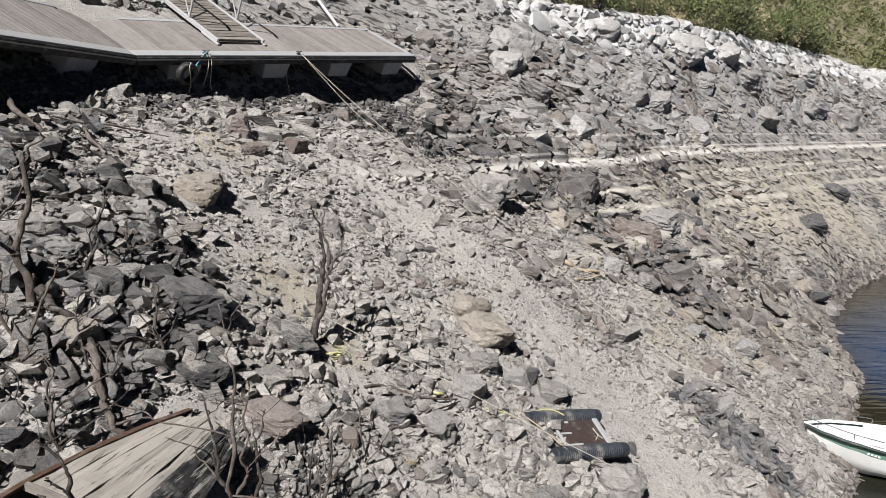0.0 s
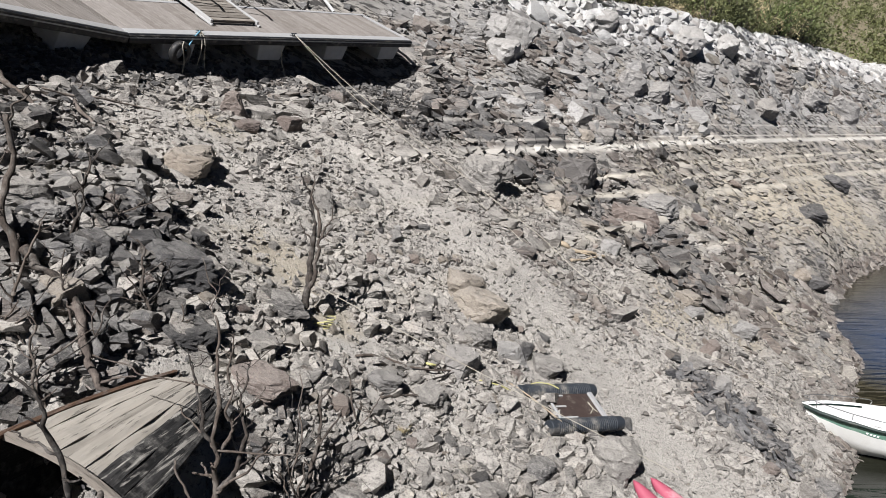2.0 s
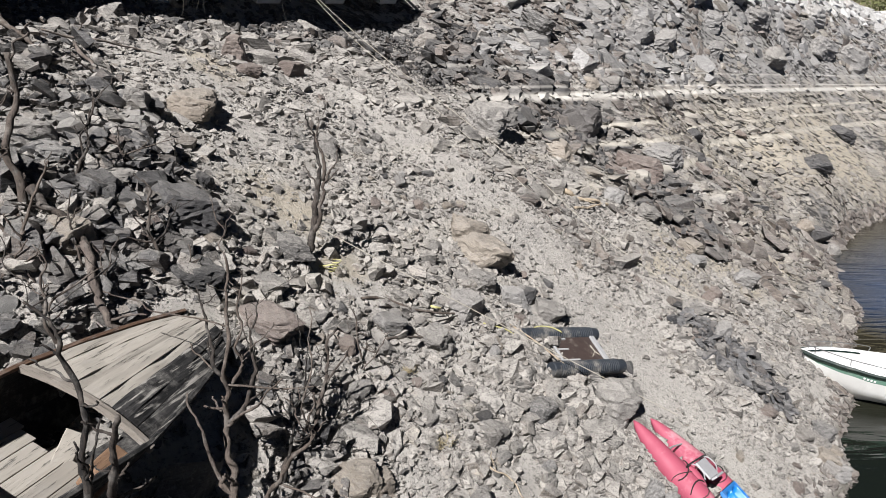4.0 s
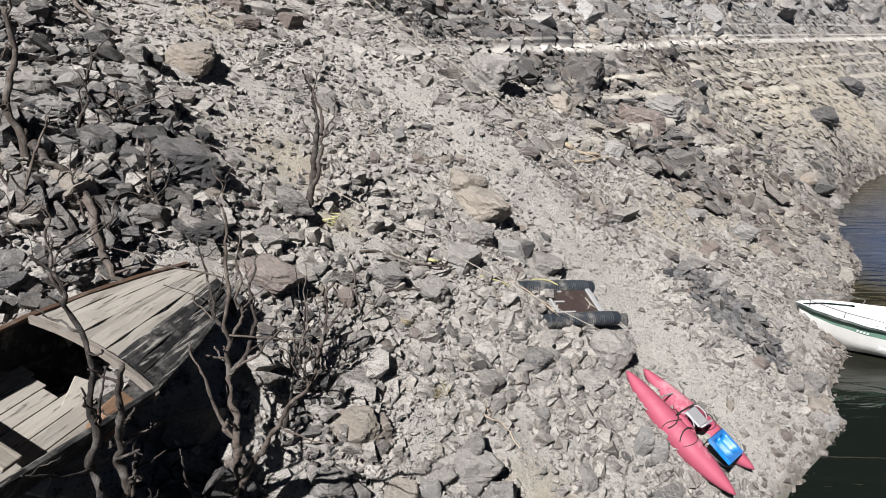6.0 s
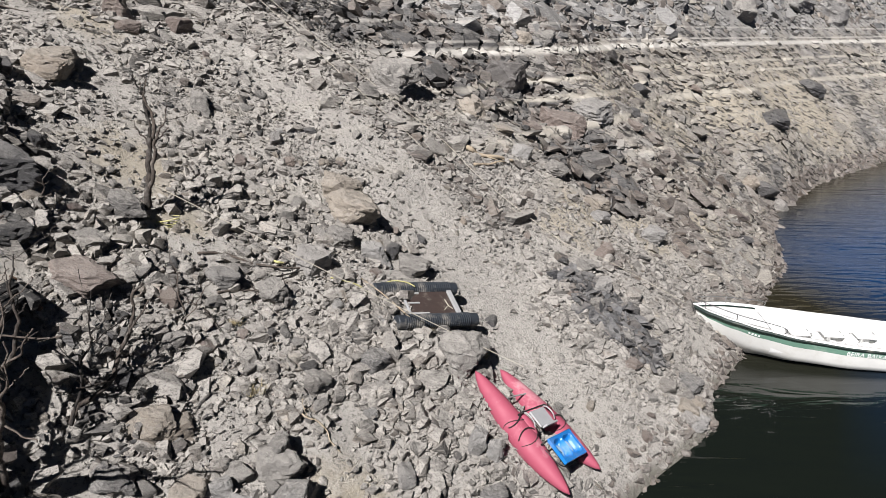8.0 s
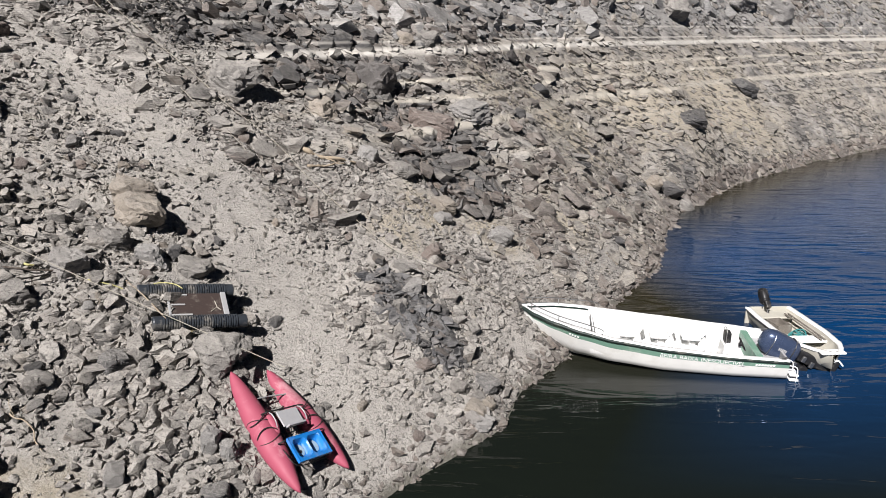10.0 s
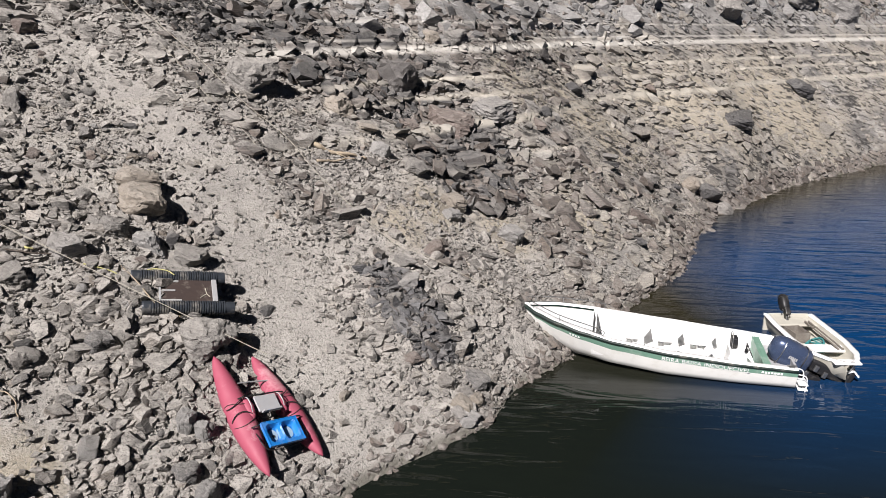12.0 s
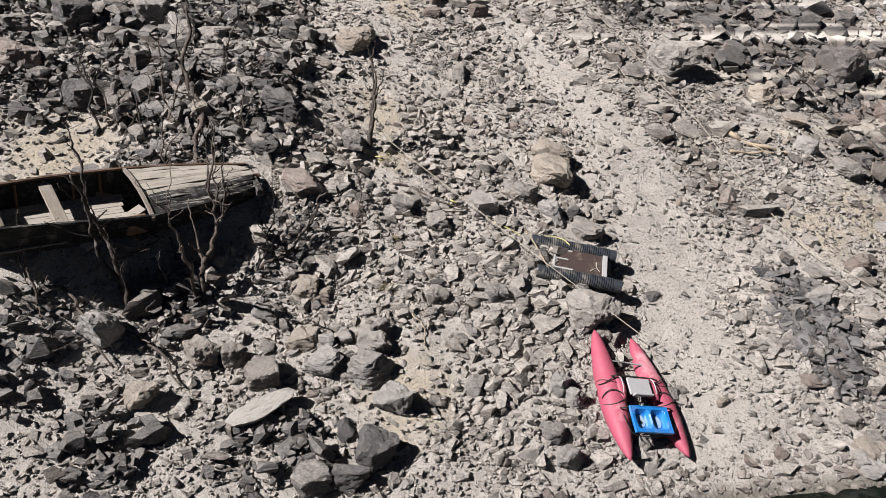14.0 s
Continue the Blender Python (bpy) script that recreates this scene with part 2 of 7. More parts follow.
def wood(name, light, dark, along=(1, 12, 12), scale=1.6, rough=0.88, split=0.5, cut=0.55, streak=0.0):
    """Weathered timber: grain drawn out along the board, dark splits, a tone of its own for each board."""
    k = Mat(name, rough)
    own = k.n.new("ShaderNodeObjectInfo").outputs["Random"]
    shift = k.node("VectorMath", )
    k.l.new(k.coords("Object"), shift.inputs[0])
    k.l.new(k.math("MULTIPLY", own, 19.0), shift.inputs[1])
    v = k.node("Mapping", Vector=shift.outputs["Vector"], Scale=along).outputs["Vector"]
    grain, coarse = k.noise(v, scale * 3, 6, 0.7, 0.3), k.noise(v, scale, 4, 0.6, 0.5)
    c = k.mix(k.ramp(k.math("ADD", k.math("MULTIPLY", coarse, 0.65), k.math("MULTIPLY", own, 0.35)), 0.3, 0.7), dark, light)
    c = k.mix(k.math("MULTIPLY", k.ramp(grain, cut, cut + 0.1), split), c, tuple(x * 0.22 for x in dark))
    c = k.mix(k.math("MULTIPLY", k.ramp(k.noise(shift.outputs["Vector"], 5, 5, 0.7), 0.5, 0.7), 0.35), c, (0.5, 0.475, 0.435))
    if streak:
        worn = k.noise(k.node("Mapping", Vector=shift.outputs["Vector"], Scale=(7, 0.5, 7)).outputs["Vector"], 2.4, 5, 0.7, 0.4)
        c = k.mix(k.math("MULTIPLY", k.ramp(worn, 0.55, 0.63), streak), c, (0.55, 0.52, 0.47))
    k.colour(k.tone(c, TONE))
    return k.bump(k.math("ADD", grain, coarse), 0.7, 0.015).m


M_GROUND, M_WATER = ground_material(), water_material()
M_GREY = rock_material("grey_slate", (0.05, 0.047, 0.045), (0.40, 0.372, 0.335), True, 0.95, 1.0, 0.65)
M_BROWN = rock_material("brown_slate", (0.042, 0.033, 0.029), (0.22, 0.182, 0.155), True, 0.42, 1.0, 0.65)
M_PACKED = rock_material("worn_slate", (0.10, 0.094, 0.086), (0.52, 0.48, 0.425), True, 0.95, 0.8, 0.75)
M_DUSTY = rock_material("dust_covered_slate", (0.05, 0.047, 0.044), (0.58, 0.54, 0.485), True, 0.9, 0.5, 0.7)
M_DARK = rock_material("dark_slate", (0.010, 0.010, 0.012), (0.085, 0.082, 0.082), True, 0.38, 1.0, 0.75)
M_TAN = rock_material("tan_schist", (0.14, 0.126, 0.108), (0.44, 0.40, 0.335), True, 0.5)
M_PALE = rock_material("bleached_slate", (0.60, 0.59, 0.56), (0.86, 0.845, 0.81), True, 0.2, 0.7)
M_LIGHT = rock_material("light_slate", (0.10, 0.099, 0.098), (0.47, 0.458, 0.44), True, 0.4, 0.8, 0.6)
O_BAND = rock_material("banded_slate_block", (0.11, 0.107, 0.105), (0.36, 0.345, 0.325), False, 0.5, 1.3, 0.45)
M_SHARD = rock_material("blue_grey_shard", (0.028, 0.029, 0.033), (0.15, 0.15, 0.156), True, 0.25, 0.8, 0.7)
O_CREAM = rock_material("cream_slate_slab", (0.55, 0.52, 0.46), (0.74, 0.71, 0.65), False, 0.4, 0.5, 0.5)
O_GREY = rock_material("grey_slate_block", (0.12, 0.115, 0.11), (0.43, 0.405, 0.37), False, 0.72, 1.0, 0.6)
O_DARK = rock_material("dark_slate_block", (0.014, 0.014, 0.016), (0.10, 0.097, 0.098), False, 0.26, 0.9, 0.6)
O_TAN = rock_material("tan_schist_block", (0.31, 0.262, 0.205), (0.52, 0.45, 0.365), False, 0.4, 0.6, 0.6)
O_PALE = rock_material("pale_slate_block", (0.30, 0.29, 0.275), (0.56, 0.54, 0.51), False, 0.35, 0.6, 0.6)
O_RUST = rock_material("rusty_slate_block", (0.17, 0.125, 0.105), (0.31, 0.25, 0.215), False, 0.3, 1.0, 0.6)
M_STICK = wood("dead_branch_wood", (0.17, 0.135, 0.11), (0.022, 0.019, 0.017), (9, 9, 4), 3.0, 0.9, 0.8)
M_PALESTICK = wood("weathered_pale_branch", (0.36, 0.30, 0.25), (0.13, 0.105, 0.09), (9, 9, 1.5), 2.5, 0.9, 0.7)
M_LOG = wood("bare_driftwood", (0.56, 0.46, 0.33), (0.36, 0.28, 0.19), (9, 9, 1.2), 2.2)
M_DECKWOOD = wood("silvered_deck_plank", (0.55, 0.505, 0.435), (0.34, 0.31, 0.265), (6, 0.5, 6), 1.5, 0.9, 1.0, cut=0.575)
M_WORNTAR = wood("worn_tarred_plank", (0.07, 0.067, 0.065), (0.012, 0.012, 0.012), (7, 0.55, 7), 1.5, 0.9, 0.9, cut=0.5, streak=0.85)
M_THWART = wood("bare_tan_thwart", (0.36, 0.32, 0.265), (0.19, 0.16, 0.12), (0.6, 7, 7), 1.5, 0.88, 0.6, cut=0.58)
M_TARRED = wood("tarred_plank", (0.035, 0.033, 0.031), (0.012, 0.012, 0.012), (14, 1.0, 14), 1.8, 0.9, 0.5)
M_RUSTWOOD = wood("reddish_rotten_timber", (0.33, 0.20, 0.12), (0.13, 0.075, 0.05), (14, 1.0, 14), 1.8, 0.9, 0.6)
M_DOCKTOP = wood("brown_dock_board", (0.335, 0.305, 0.28), (0.225, 0.198, 0.175), (10, 1.0, 10), 1.2, 0.85, 0.3)
M_DOCKRIM = plain("grey_aluminium_rim", (0.50, 0.50, 0.50), 0.5, 0.15, 0.2)
M_RUBBER = plain("black_rubber", (0.02, 0.02, 0.021), 0.6, 0, 0.2, dirty=0.3)
M_FLOATBOX = plain("grey_float_shell", (0.66, 0.68, 0.70), 0.6, 0, 0.4, 4.0, dirty=0.5)
M_ALU = plain("white_aluminium", (0.66, 0.66, 0.65), 0.4, 0.3, 0.15)
M_RAMP = wood("ramp_slat_wood", (0.30, 0.265, 0.225), (0.15, 0.13, 0.11), (1.0, 12, 12), 1.8)
M_PIPE = plain("dark_corrugated_plastic", (0.035, 0.042, 0.052), 0.5, 0, 0.25, 6.0, dirty=0.35)
M_BOARD = plain("dark_brown_plywood", (0.062, 0.042, 0.036), 0.7, 0, 0.35, 5.0, dirty=0.3)
M_RED = plain("faded_red_fabric", (0.46, 0.092, 0.145), 0.65, 0, 0.18, 2.2, (0.50, 0.28, 0.30), 0.75, 0.2)
M_STRAP = plain("black_webbing", (0.025, 0.022, 0.022), 0.8, 0, 0.2, dirty=0.15)
M_BOWL = plain("worn_pale_blue_plastic", (0.42, 0.58, 0.70), 0.3, 0, 0.3, 5.0, (0.10, 0.36, 0.66), 0.5)
M_BLUE = plain("blue_moulded_plastic", (0.012, 0.23, 0.68), 0.35, 0, 0.15, 4.0, dirty=0.2)
M_SEATGREY = plain("grey_plastic_seat", (0.50, 0.50, 0.51), 0.5, 0, 0.2, dirty=0.2)
M_WHITE = plain("white_gelcoat", (0.80, 0.80, 0.785), 0.3, 0, 0.08, 3.0, (0.55, 0.52, 0.45), 0.16, 0.03)
M_HULLWHITE = plain("weathered_white_hull", (0.74, 0.735, 0.70), 0.4, 0, 0.15, 2.5, (0.46, 0.44, 0.38), 0.45, 0.05)
M_GREEN = plain("green_stripe_paint", (0.20, 0.37, 0.28), 0.45, 0, 0.15, 3.0, (0.36, 0.40, 0.35), 0.45, 0.03)
M_DARKTRIM = plain("dark_green_rubbing_strake", (0.02, 0.035, 0.03), 0.5, 0, 0.2)
M_MOTOR = plain("dark_blue_grey_cowl", (0.07, 0.10, 0.18), 0.25, 0.35, 0.12, 4.0, dirty=0.1, bump=0.02)
M_BLACK = plain("black_plastic", (0.018, 0.018, 0.02), 0.45, 0, 0.2, dirty=0.15)
M_STEEL = plain("dull_steel", (0.45, 0.45, 0.45), 0.35, 0.9, 0.2)
M_CREAM = plain("cream_gelcoat", (0.66, 0.63, 0.54), 0.45, 0, 0.2, 3.0, dirty=0.35)
M_ROPE = plain("pale_rope", (0.56, 0.52, 0.43), 0.9, 0, 0.3, 30.0, bump=0.5)
M_YELLOW = plain("yellow_rope", (0.64, 0.60, 0.26), 0.8, 0, 0.3, 30.0, bump=0.5)
M_TEAL = plain("teal_rope", (0.05, 0.30, 0.30), 0.8, 0, 0.3, 30.0, bump=0.5)
M_BLUEROPE = plain("light_blue_rope", (0.20, 0.48, 0.66), 0.8, 0, 0.3, 30.0)
M_LETTER = plain("white_lettering", (0.80, 0.80, 0.78), 0.5, 0, 0.05, dirty=0.0)


def leaf_material(name, a, b):
    k = Mat(name, 0.7)
    own = k.n.new("ShaderNodeNewGeometry").outputs["Random Per Island"]
    far = k.n.new("ShaderNodeObjectInfo").outputs["Random"]
    k.colour(k.mix(k.math("ADD", k.math("MULTIPLY", own, 0.6), k.math("MULTIPLY", far, 0.4)), a, b))
    return k.m


M_LEAF = leaf_material("olive_leaf", (0.032, 0.040, 0.015), (0.125, 0.132, 0.050))
M_DRYLEAF = leaf_material("dry_straw_leaf", (0.20, 0.165, 0.09), (0.36, 0.30, 0.18))
M_BRIGHTLEAF = leaf_material("fresh_green_leaf", (0.045, 0.066, 0.018), (0.12, 0.14, 0.05))


# ---- mesh helpers ----
def data_of(bm, name, mats, smooth=False):
    me = bpy.data.meshes.new(name)
    bm.to_mesh(me)
    bm.free()
    for m in mats if isinstance(mats, (list, tuple)) else [mats]:
        me.materials.append(m)
    if smooth:
        me.shade_smooth()
    return me


def part(name, bm, material, parent=None, label="", smooth=False):
    """Links a bmesh as one mesh object, under a thing or a part."""
    ob = new(name, data_of(bm, name, material, smooth))
    if parent is not None:
        ob.parent = parent
    return tagged(ob, label)


def thing(name, m, label, category, group=""):
    ob = new(name)
    ob.empty_display_size = 0.2
    ob.matrix_world = m
    return tagged(ob, label, category, group)


def box(bm, lo, hi, m=None, bevel=0.0):
    lo, hi = Vector(lo), Vector(hi)
    made = bmesh.ops.create_cube(bm, size=1.0)["verts"]
    bmesh.ops.transform(bm, matrix=Matrix.Translation((lo + hi) / 2) @ Matrix.Diagonal((*(hi - lo), 1)), verts=made)
    if bevel:
        edges = list({e for v in made for e in v.link_edges})
        got = bmesh.ops.bevel(bm, geom=edges, offset=bevel, segments=2, affect="EDGES", profile=0.5)
        made = list({v for f in got["faces"] for v in f.verts} | {v for v in made if v.is_valid})
    if m is not None:
        bmesh.ops.transform(bm, matrix=m, verts=made)
    return made


def boxes(*rows):
    bm = bmesh.new()
    for lo, hi, *rest in rows:
        box(bm, lo, hi, *rest)
    return bm


def tube(bm, points, radii, sides=8, cap=True):
    """A round bar along points, with a radius at each."""
    points = [Vector(p) for p in points]
    if not hasattr(radii, "__len__"):
        radii = [radii] * len(points)
    rings, side = [], None
    for i, p in enumerate(points):
        way = (points[min(i + 1, len(points) - 1)] - points[max(i - 1, 0)]).normalized()
        if side is None:
            side = way.orthogonal().normalized()
        side = (side - way * side.dot(way)).normalized()
        over = way.cross(side)
        ring = [bm.verts.new(p + radii[i] * (math.cos(a) * side + math.sin(a) * over)) for a in (2 * math.pi * n / sides for n in range(sides))]
        if rings:
            for n in range(sides):
                bm.faces.new((rings[-1][n], rings[-1][(n + 1) % sides], ring[(n + 1) % sides], ring[n]))
        rings.append(ring)
    if cap:
        bm.faces.new(rings[0][::-1]), bm.faces.new(rings[-1])
    return bm


def loft(rows, closed=False, caps=False):
    """A skin over rows of points."""
    bm = bmesh.new()
    grid = [[bm.verts.new(p) for p in row] for row in rows]
    for a, b in zip(grid, grid[1:]):
        for n in range(len(a) if closed else len(a) - 1):
            k = (n + 1) % len(a)
            if len({a[n], a[k], b[k], b[n]}) == 4:
                bm.faces.new((a[n], a[k], b[k], b[n]))
    if caps:
        bm.faces.new(grid[0][::-1]), bm.faces.new(grid[-1])
    bmesh.ops.recalc_face_normals(bm, faces=bm.faces)
    return bm


def thick(bm, t):
    """Gives a skin a thickness."""
    bmesh.ops.recalc_face_normals(bm, faces=bm.faces)
    bmesh.ops.solidify(bm, geom=list(bm.faces), thickness=t)
    return bm


def spline(points, steps=8):
    """Points on a smooth line through the given ones."""
    p = [Vector(q) for q in points]
    p = [2 * p[0] - p[1], *p, 2 * p[-1] - p[-2]]
    out = []
    for a, b, c, d in zip(p, p[1:], p[2:], p[3:]):
        for s in range(steps):
            t = s / steps
            out.append(0.5 * (2 * b + (c - a) * t + (2 * a - 5 * b + 4 * c - d) * t * t + (3 * b - a - 3 * c + d) * t ** 3))
    return out + [p[-2]]


# ---- the ground ----
SHORE = [(-14, -16), (-4, -4), (0.5, 3), (3, 6.6), (5.35, 10.2), (7.3, 12.3), (7.8, 13.8), (9, 15.5), (11.4, 19.9), (13, 22.4),
         (14.1, 26), (15.8, 30), (20.5, 36.2), (27.6, 43), (36.7, 50), (70, 72), (200, 150)]
SWELLS = [(-6.5, 15.6, 1.0, -0.7), (-4.9, 17.6, 1.0, -0.75), (-3.3, 19.8, 1.0, -0.75), (-2.0, 21.8, 0.9, -0.6), (-7.4, 13.2, 1.0, -0.35), (-4.4, 8.8, 1.3, 0.75), (17.5, 36, 2.6, 1.1), (6.4, 27.5, 3.0, 0.45), (3.2, 29.5, 2.8, 1.2), (3.6, 14.6, 1.6, -0.35), (5.8, 15.0, 1.4, 0.35), (-2.6, 5.4, 1.0, 0.12), (-4.1, 3.3, 1.0, 0.6), (-3.9, 4.6, 0.8, 0.35), (-0.6, 5.6, 1.1, -0.15),
          (4.3, 22.4, 1.5, -0.5), (-2.95, 5.6, 0.5, -0.3), (-1.8, 7.0, 0.9, -0.27), (3.1, 11.2, 0.45, -0.2), (-3.0, 4.6, 0.6, -0.12), (6.7, 17.4, 1.2, -0.2)]
CREST = 13.9      # the high-water mark
rng = np.random.default_rng(7)
LATTICE = rng.random((256, 256))


def value_noise(x, y):
    """Smooth noise of 0 to 1 on a lattice of one metre."""
    xi, yi = np.floor(x).astype(int), np.floor(y).astype(int)
    u, v = x - xi, y - yi
    u, v = u * u * (3 - 2 * u), v * v * (3 - 2 * v)
    g = lambda a, b: LATTICE[a & 255, b & 255]
    return (g(xi, yi) * (1 - u) + g(xi + 1, yi) * u) * (1 - v) + (g(xi, yi + 1) * (1 - u) + g(xi + 1, yi + 1) * u) * v


def fbm(x, y, scale, octaves=4):
    out, size, total = 0.0, 1.0, 0.0
    for n in range(octaves):
        out = out + size * value_noise(x * scale + 17.3 * n, y * scale - 9.1 * n)
        total, size, scale = total + size, size * 0.55, scale * 2.03
    return out / total


def shore_distance(x, y):
    """Metres inland from the waterline; negative over the water."""
    best, sign = np.full(np.shape(x), 1e9), np.zeros(np.shape(x))
    for (ax, ay), (bx, by) in zip(SHORE, SHORE[1:]):
        dx, dy = bx - ax, by - ay
        u = np.clip(((x - ax) * dx + (y - ay) * dy) / (dx * dx + dy * dy), 0, 1)
        ex, ey = x - ax - u * dx, y - ay - u * dy
        d = ex * ex + ey * ey
        near = d < best
        best, sign = np.where(near, d, best), np.where(near, np.sign(dx * ey - dy * ex), sign)
    return np.sqrt(best) * sign


def height(x, y, rough=True):
    x, y = np.asarray(x, float), np.asarray(y, float)
    d = shore_distance(x, y)
    steep = 0.71 + 0.34 * np.clip((y - 22) / 22, 0, 1) - 0.30 * np.clip((y - 46) / 26, 0, 1)
    z = np.where(d > 0, steep * d + 0.12 * (1 - np.exp(-np.maximum(d, 0) / 0.6)), 0.55 * d)
    # the bank steepens above the old shoreline, ends in a bench at the high-water mark, and the hill climbs on behind it
    z = z + np.interp(y, (34, 37, 40, 50, 56, 68, 80), (0, 0.15, 0.7, 0.85, 0.8, 0.28, 0)) * np.maximum(z - 7, 0)
    over = np.maximum(z - CREST, 0)
    z = np.where(over > 0, CREST + 0.12 * np.minimum(over, 7) + 0.62 * np.maximum(over - 7, 0), np.maximum(z, -6))
    for sx, sy, r, h in SWELLS:
        z = z + h * np.exp(-((x - sx) ** 2 + (y - sy) ** 2) / (2 * r * r)) * np.clip(d, 0, 1)
    if rough:
        land = np.clip(d * 1.5 + 0.3, 0.15, 1)
        z = z + land * 0.30 * (fbm(x, y, 0.45) - 0.5) + land * 0.11 * (fbm(x + 40, y, 2.6, 4) - 0.5)
        far = np.clip((y - 17) / 10, 0, 1) * np.clip(d, 0, 1)
        step = z / 0.42 + 0.6 * fbm(x, y + 80, 0.25, 2)
        z = z + far * 0.26 * (np.clip((step - np.floor(step)) * 2.2, 0, 1) - (step - np.floor(step)))
        z = z + far * 0.22 * (fbm(0.8 * (0.96 * x + 0.28 * y), 1.5 * (0.96 * y - 0.28 * x), 1.0, 3) - 0.5)
    return z


def at_ground(x, y, up=0.0):
    return Vector((x, y, float(height(x, y)) + up))


def ground_normal(x, y, e=0.25):
    zx = float(height(x + e, y, False) - height(x - e, y, False)) / (2 * e)
    zy = float(height(x, y + e, False) - height(x, y - e, False)) / (2 * e)
    return Vector((-zx, -zy, 1)).normalized()


def graded(lo, hi, near_lo, near_hi, step):
    """Even steps in the near stretch, widening steps beyond it."""
    mid = list(np.arange(near_lo, near_hi, step))
    up, s = [mid[-1]], step
    while up[-1] < hi:
        s *= 1.06
        up.append(up[-1] + s)
    down, s = [mid[0]], step
    while down[-1] > lo:
        s *= 1.06
        down.append(down[-1] - s)
    return np.array(down[:0:-1] + mid + up[1:])


def grid_mesh(name, xs, ys, zfun):
    gx, gy = np.meshgrid(xs, ys)
    co = np.stack([gx, gy, zfun(gx, gy)], -1).reshape(-1, 3)
    nx, ny = len(xs), len(ys)
    i = (np.arange(ny - 1)[:, None] * nx + np.arange(nx - 1)[None]).ravel()
    quads = np.stack([i, i + 1, i + nx + 1, i + nx], -1)
    return mesh_of(name, co, quads)


def mesh_of(name, co, faces):
    """A mesh from arrays; all faces have the same number of corners."""
    me = bpy.data.meshes.new(name)
    n, k = faces.shape
    me.vertices.add(len(co)), me.loops.add(n * k), me.polygons.add(n)
    me.vertices.foreach_set("co", np.asarray(co, np.float32).ravel())
    me.loops.foreach_set("vertex_index", faces.astype(np.int32).ravel())
    me.polygons.foreach_set("loop_start", np.arange(0, n * k, k, dtype=np.int32))
    me.update(calc_edges=True)
    return me


me = grid_mesh("ground", graded(-420, 520, -9, 15, 0.125), graded(-380, 620, 1.5, 26, 0.125), height)
me.materials.append(M_GROUND)
me.shade_smooth()
tagged(new("ground", me), "steep pale dusty bank of silt and shale above a reservoir", "ground", kind="structure")

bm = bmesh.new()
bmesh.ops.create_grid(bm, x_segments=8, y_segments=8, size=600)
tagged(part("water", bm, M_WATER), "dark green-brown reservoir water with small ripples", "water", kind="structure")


# ---- stones ----
def near_line(x, y, line):
    """Metres from a line of plan points."""
    best = np.full(np.shape(x), 1e9)
    for (ax, ay), (bx, by) in zip(line, line[1:]):
        dx, dy = bx - ax, by - ay
        u = np.clip(((x - ax) * dx + (y - ay) * dy) / (dx * dx + dy * dy), 0, 1)
        best = np.minimum(best, np.hypot(x - ax - u * dx, y - ay - u * dy))
    return best


PATH = [(-3.8, 16.3), (-1.6, 15.6), (0.5, 14.9), (1.3, 14.6), (2.4, 13.6), (3.2, 12.65), (3.65, 11.9), (4.3, 11.1), (5.1, 10.45)]
SILT = [(-5.65, 13.6), (-4.9, 12.6), (-3.9, 12.4), (-3.2, 11.5), (-2.7, 10.9)]
STREAK = [(-1.9, 20.1), (-0.3, 21.7), (0.7, 20.9), (1.65, 20.9), (3.3, 22.5), (4.4, 22.3), (5.5, 21.8), (6.0, 20.4)]
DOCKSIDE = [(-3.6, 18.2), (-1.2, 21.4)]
FAN = [(5.0, 14.25), (5.55, 13.75), (6.0, 13.4)]


def darkness(x, y):
    """How far the stones at a spot are dark slate, 0 to 1; one patch imitates the wreck's shade."""
    left = np.clip((np.interp(y, (6, 9, 11, 12.5, 16), (-3.0, -3.1, -4.5, -5.6, -6.2)) - x) / 0.6, 0, 1) * np.clip((12.6 - y) / 2.5, 0, 1) * np.clip((y - 4.9) / 0.8, 0, 1)
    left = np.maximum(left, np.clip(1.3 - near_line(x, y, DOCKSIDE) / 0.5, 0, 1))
    d = np.maximum(left, np.clip(1.5 - near_line(x, y, STREAK) / 1.4, 0, 1))
    d = np.maximum(d, 0.5 * np.clip(1.5 - near_line(x, y, FAN) / 0.6, 0, 1))
    d = np.maximum(d, np.clip(1.4 - np.hypot(x + 1.8, y - 7.6) / 0.85, 0, 1))
    # dark stones deepen the shadow below the wreck's hull
    d = np.maximum(d, np.clip(1.5 - np.hypot(x + 2.5, y - 5.6) / 0.6, 0, 1))
    d = np.maximum(d, 0.75 * np.clip(1.5 - np.hypot(x + 3.0, y - 3.4) / 0.6, 0, 1))
    d = np.maximum(d, 0.75 * np.clip(1.5 - np.hypot(x - 0.2, y - 5.5) / 0.6, 0, 1))
    d = np.maximum(d, 0.8 * np.clip(1.5 - np.hypot(x + 0.1, y - 4.8) / 0.5, 0, 1))
    d = np.maximum(d, 0.7 * np.clip(1.5 - np.hypot(x + 1.4, y - 3.5) / 0.6, 0, 1))
    d = d * np.clip(np.hypot(x + 5.9, y - 5.7) / 1.1 - 0.4, 0, 1)
    return np.clip(d * (0.25 + 1.4 * fbm(x, y, 0.75, 3)), 0, 1)


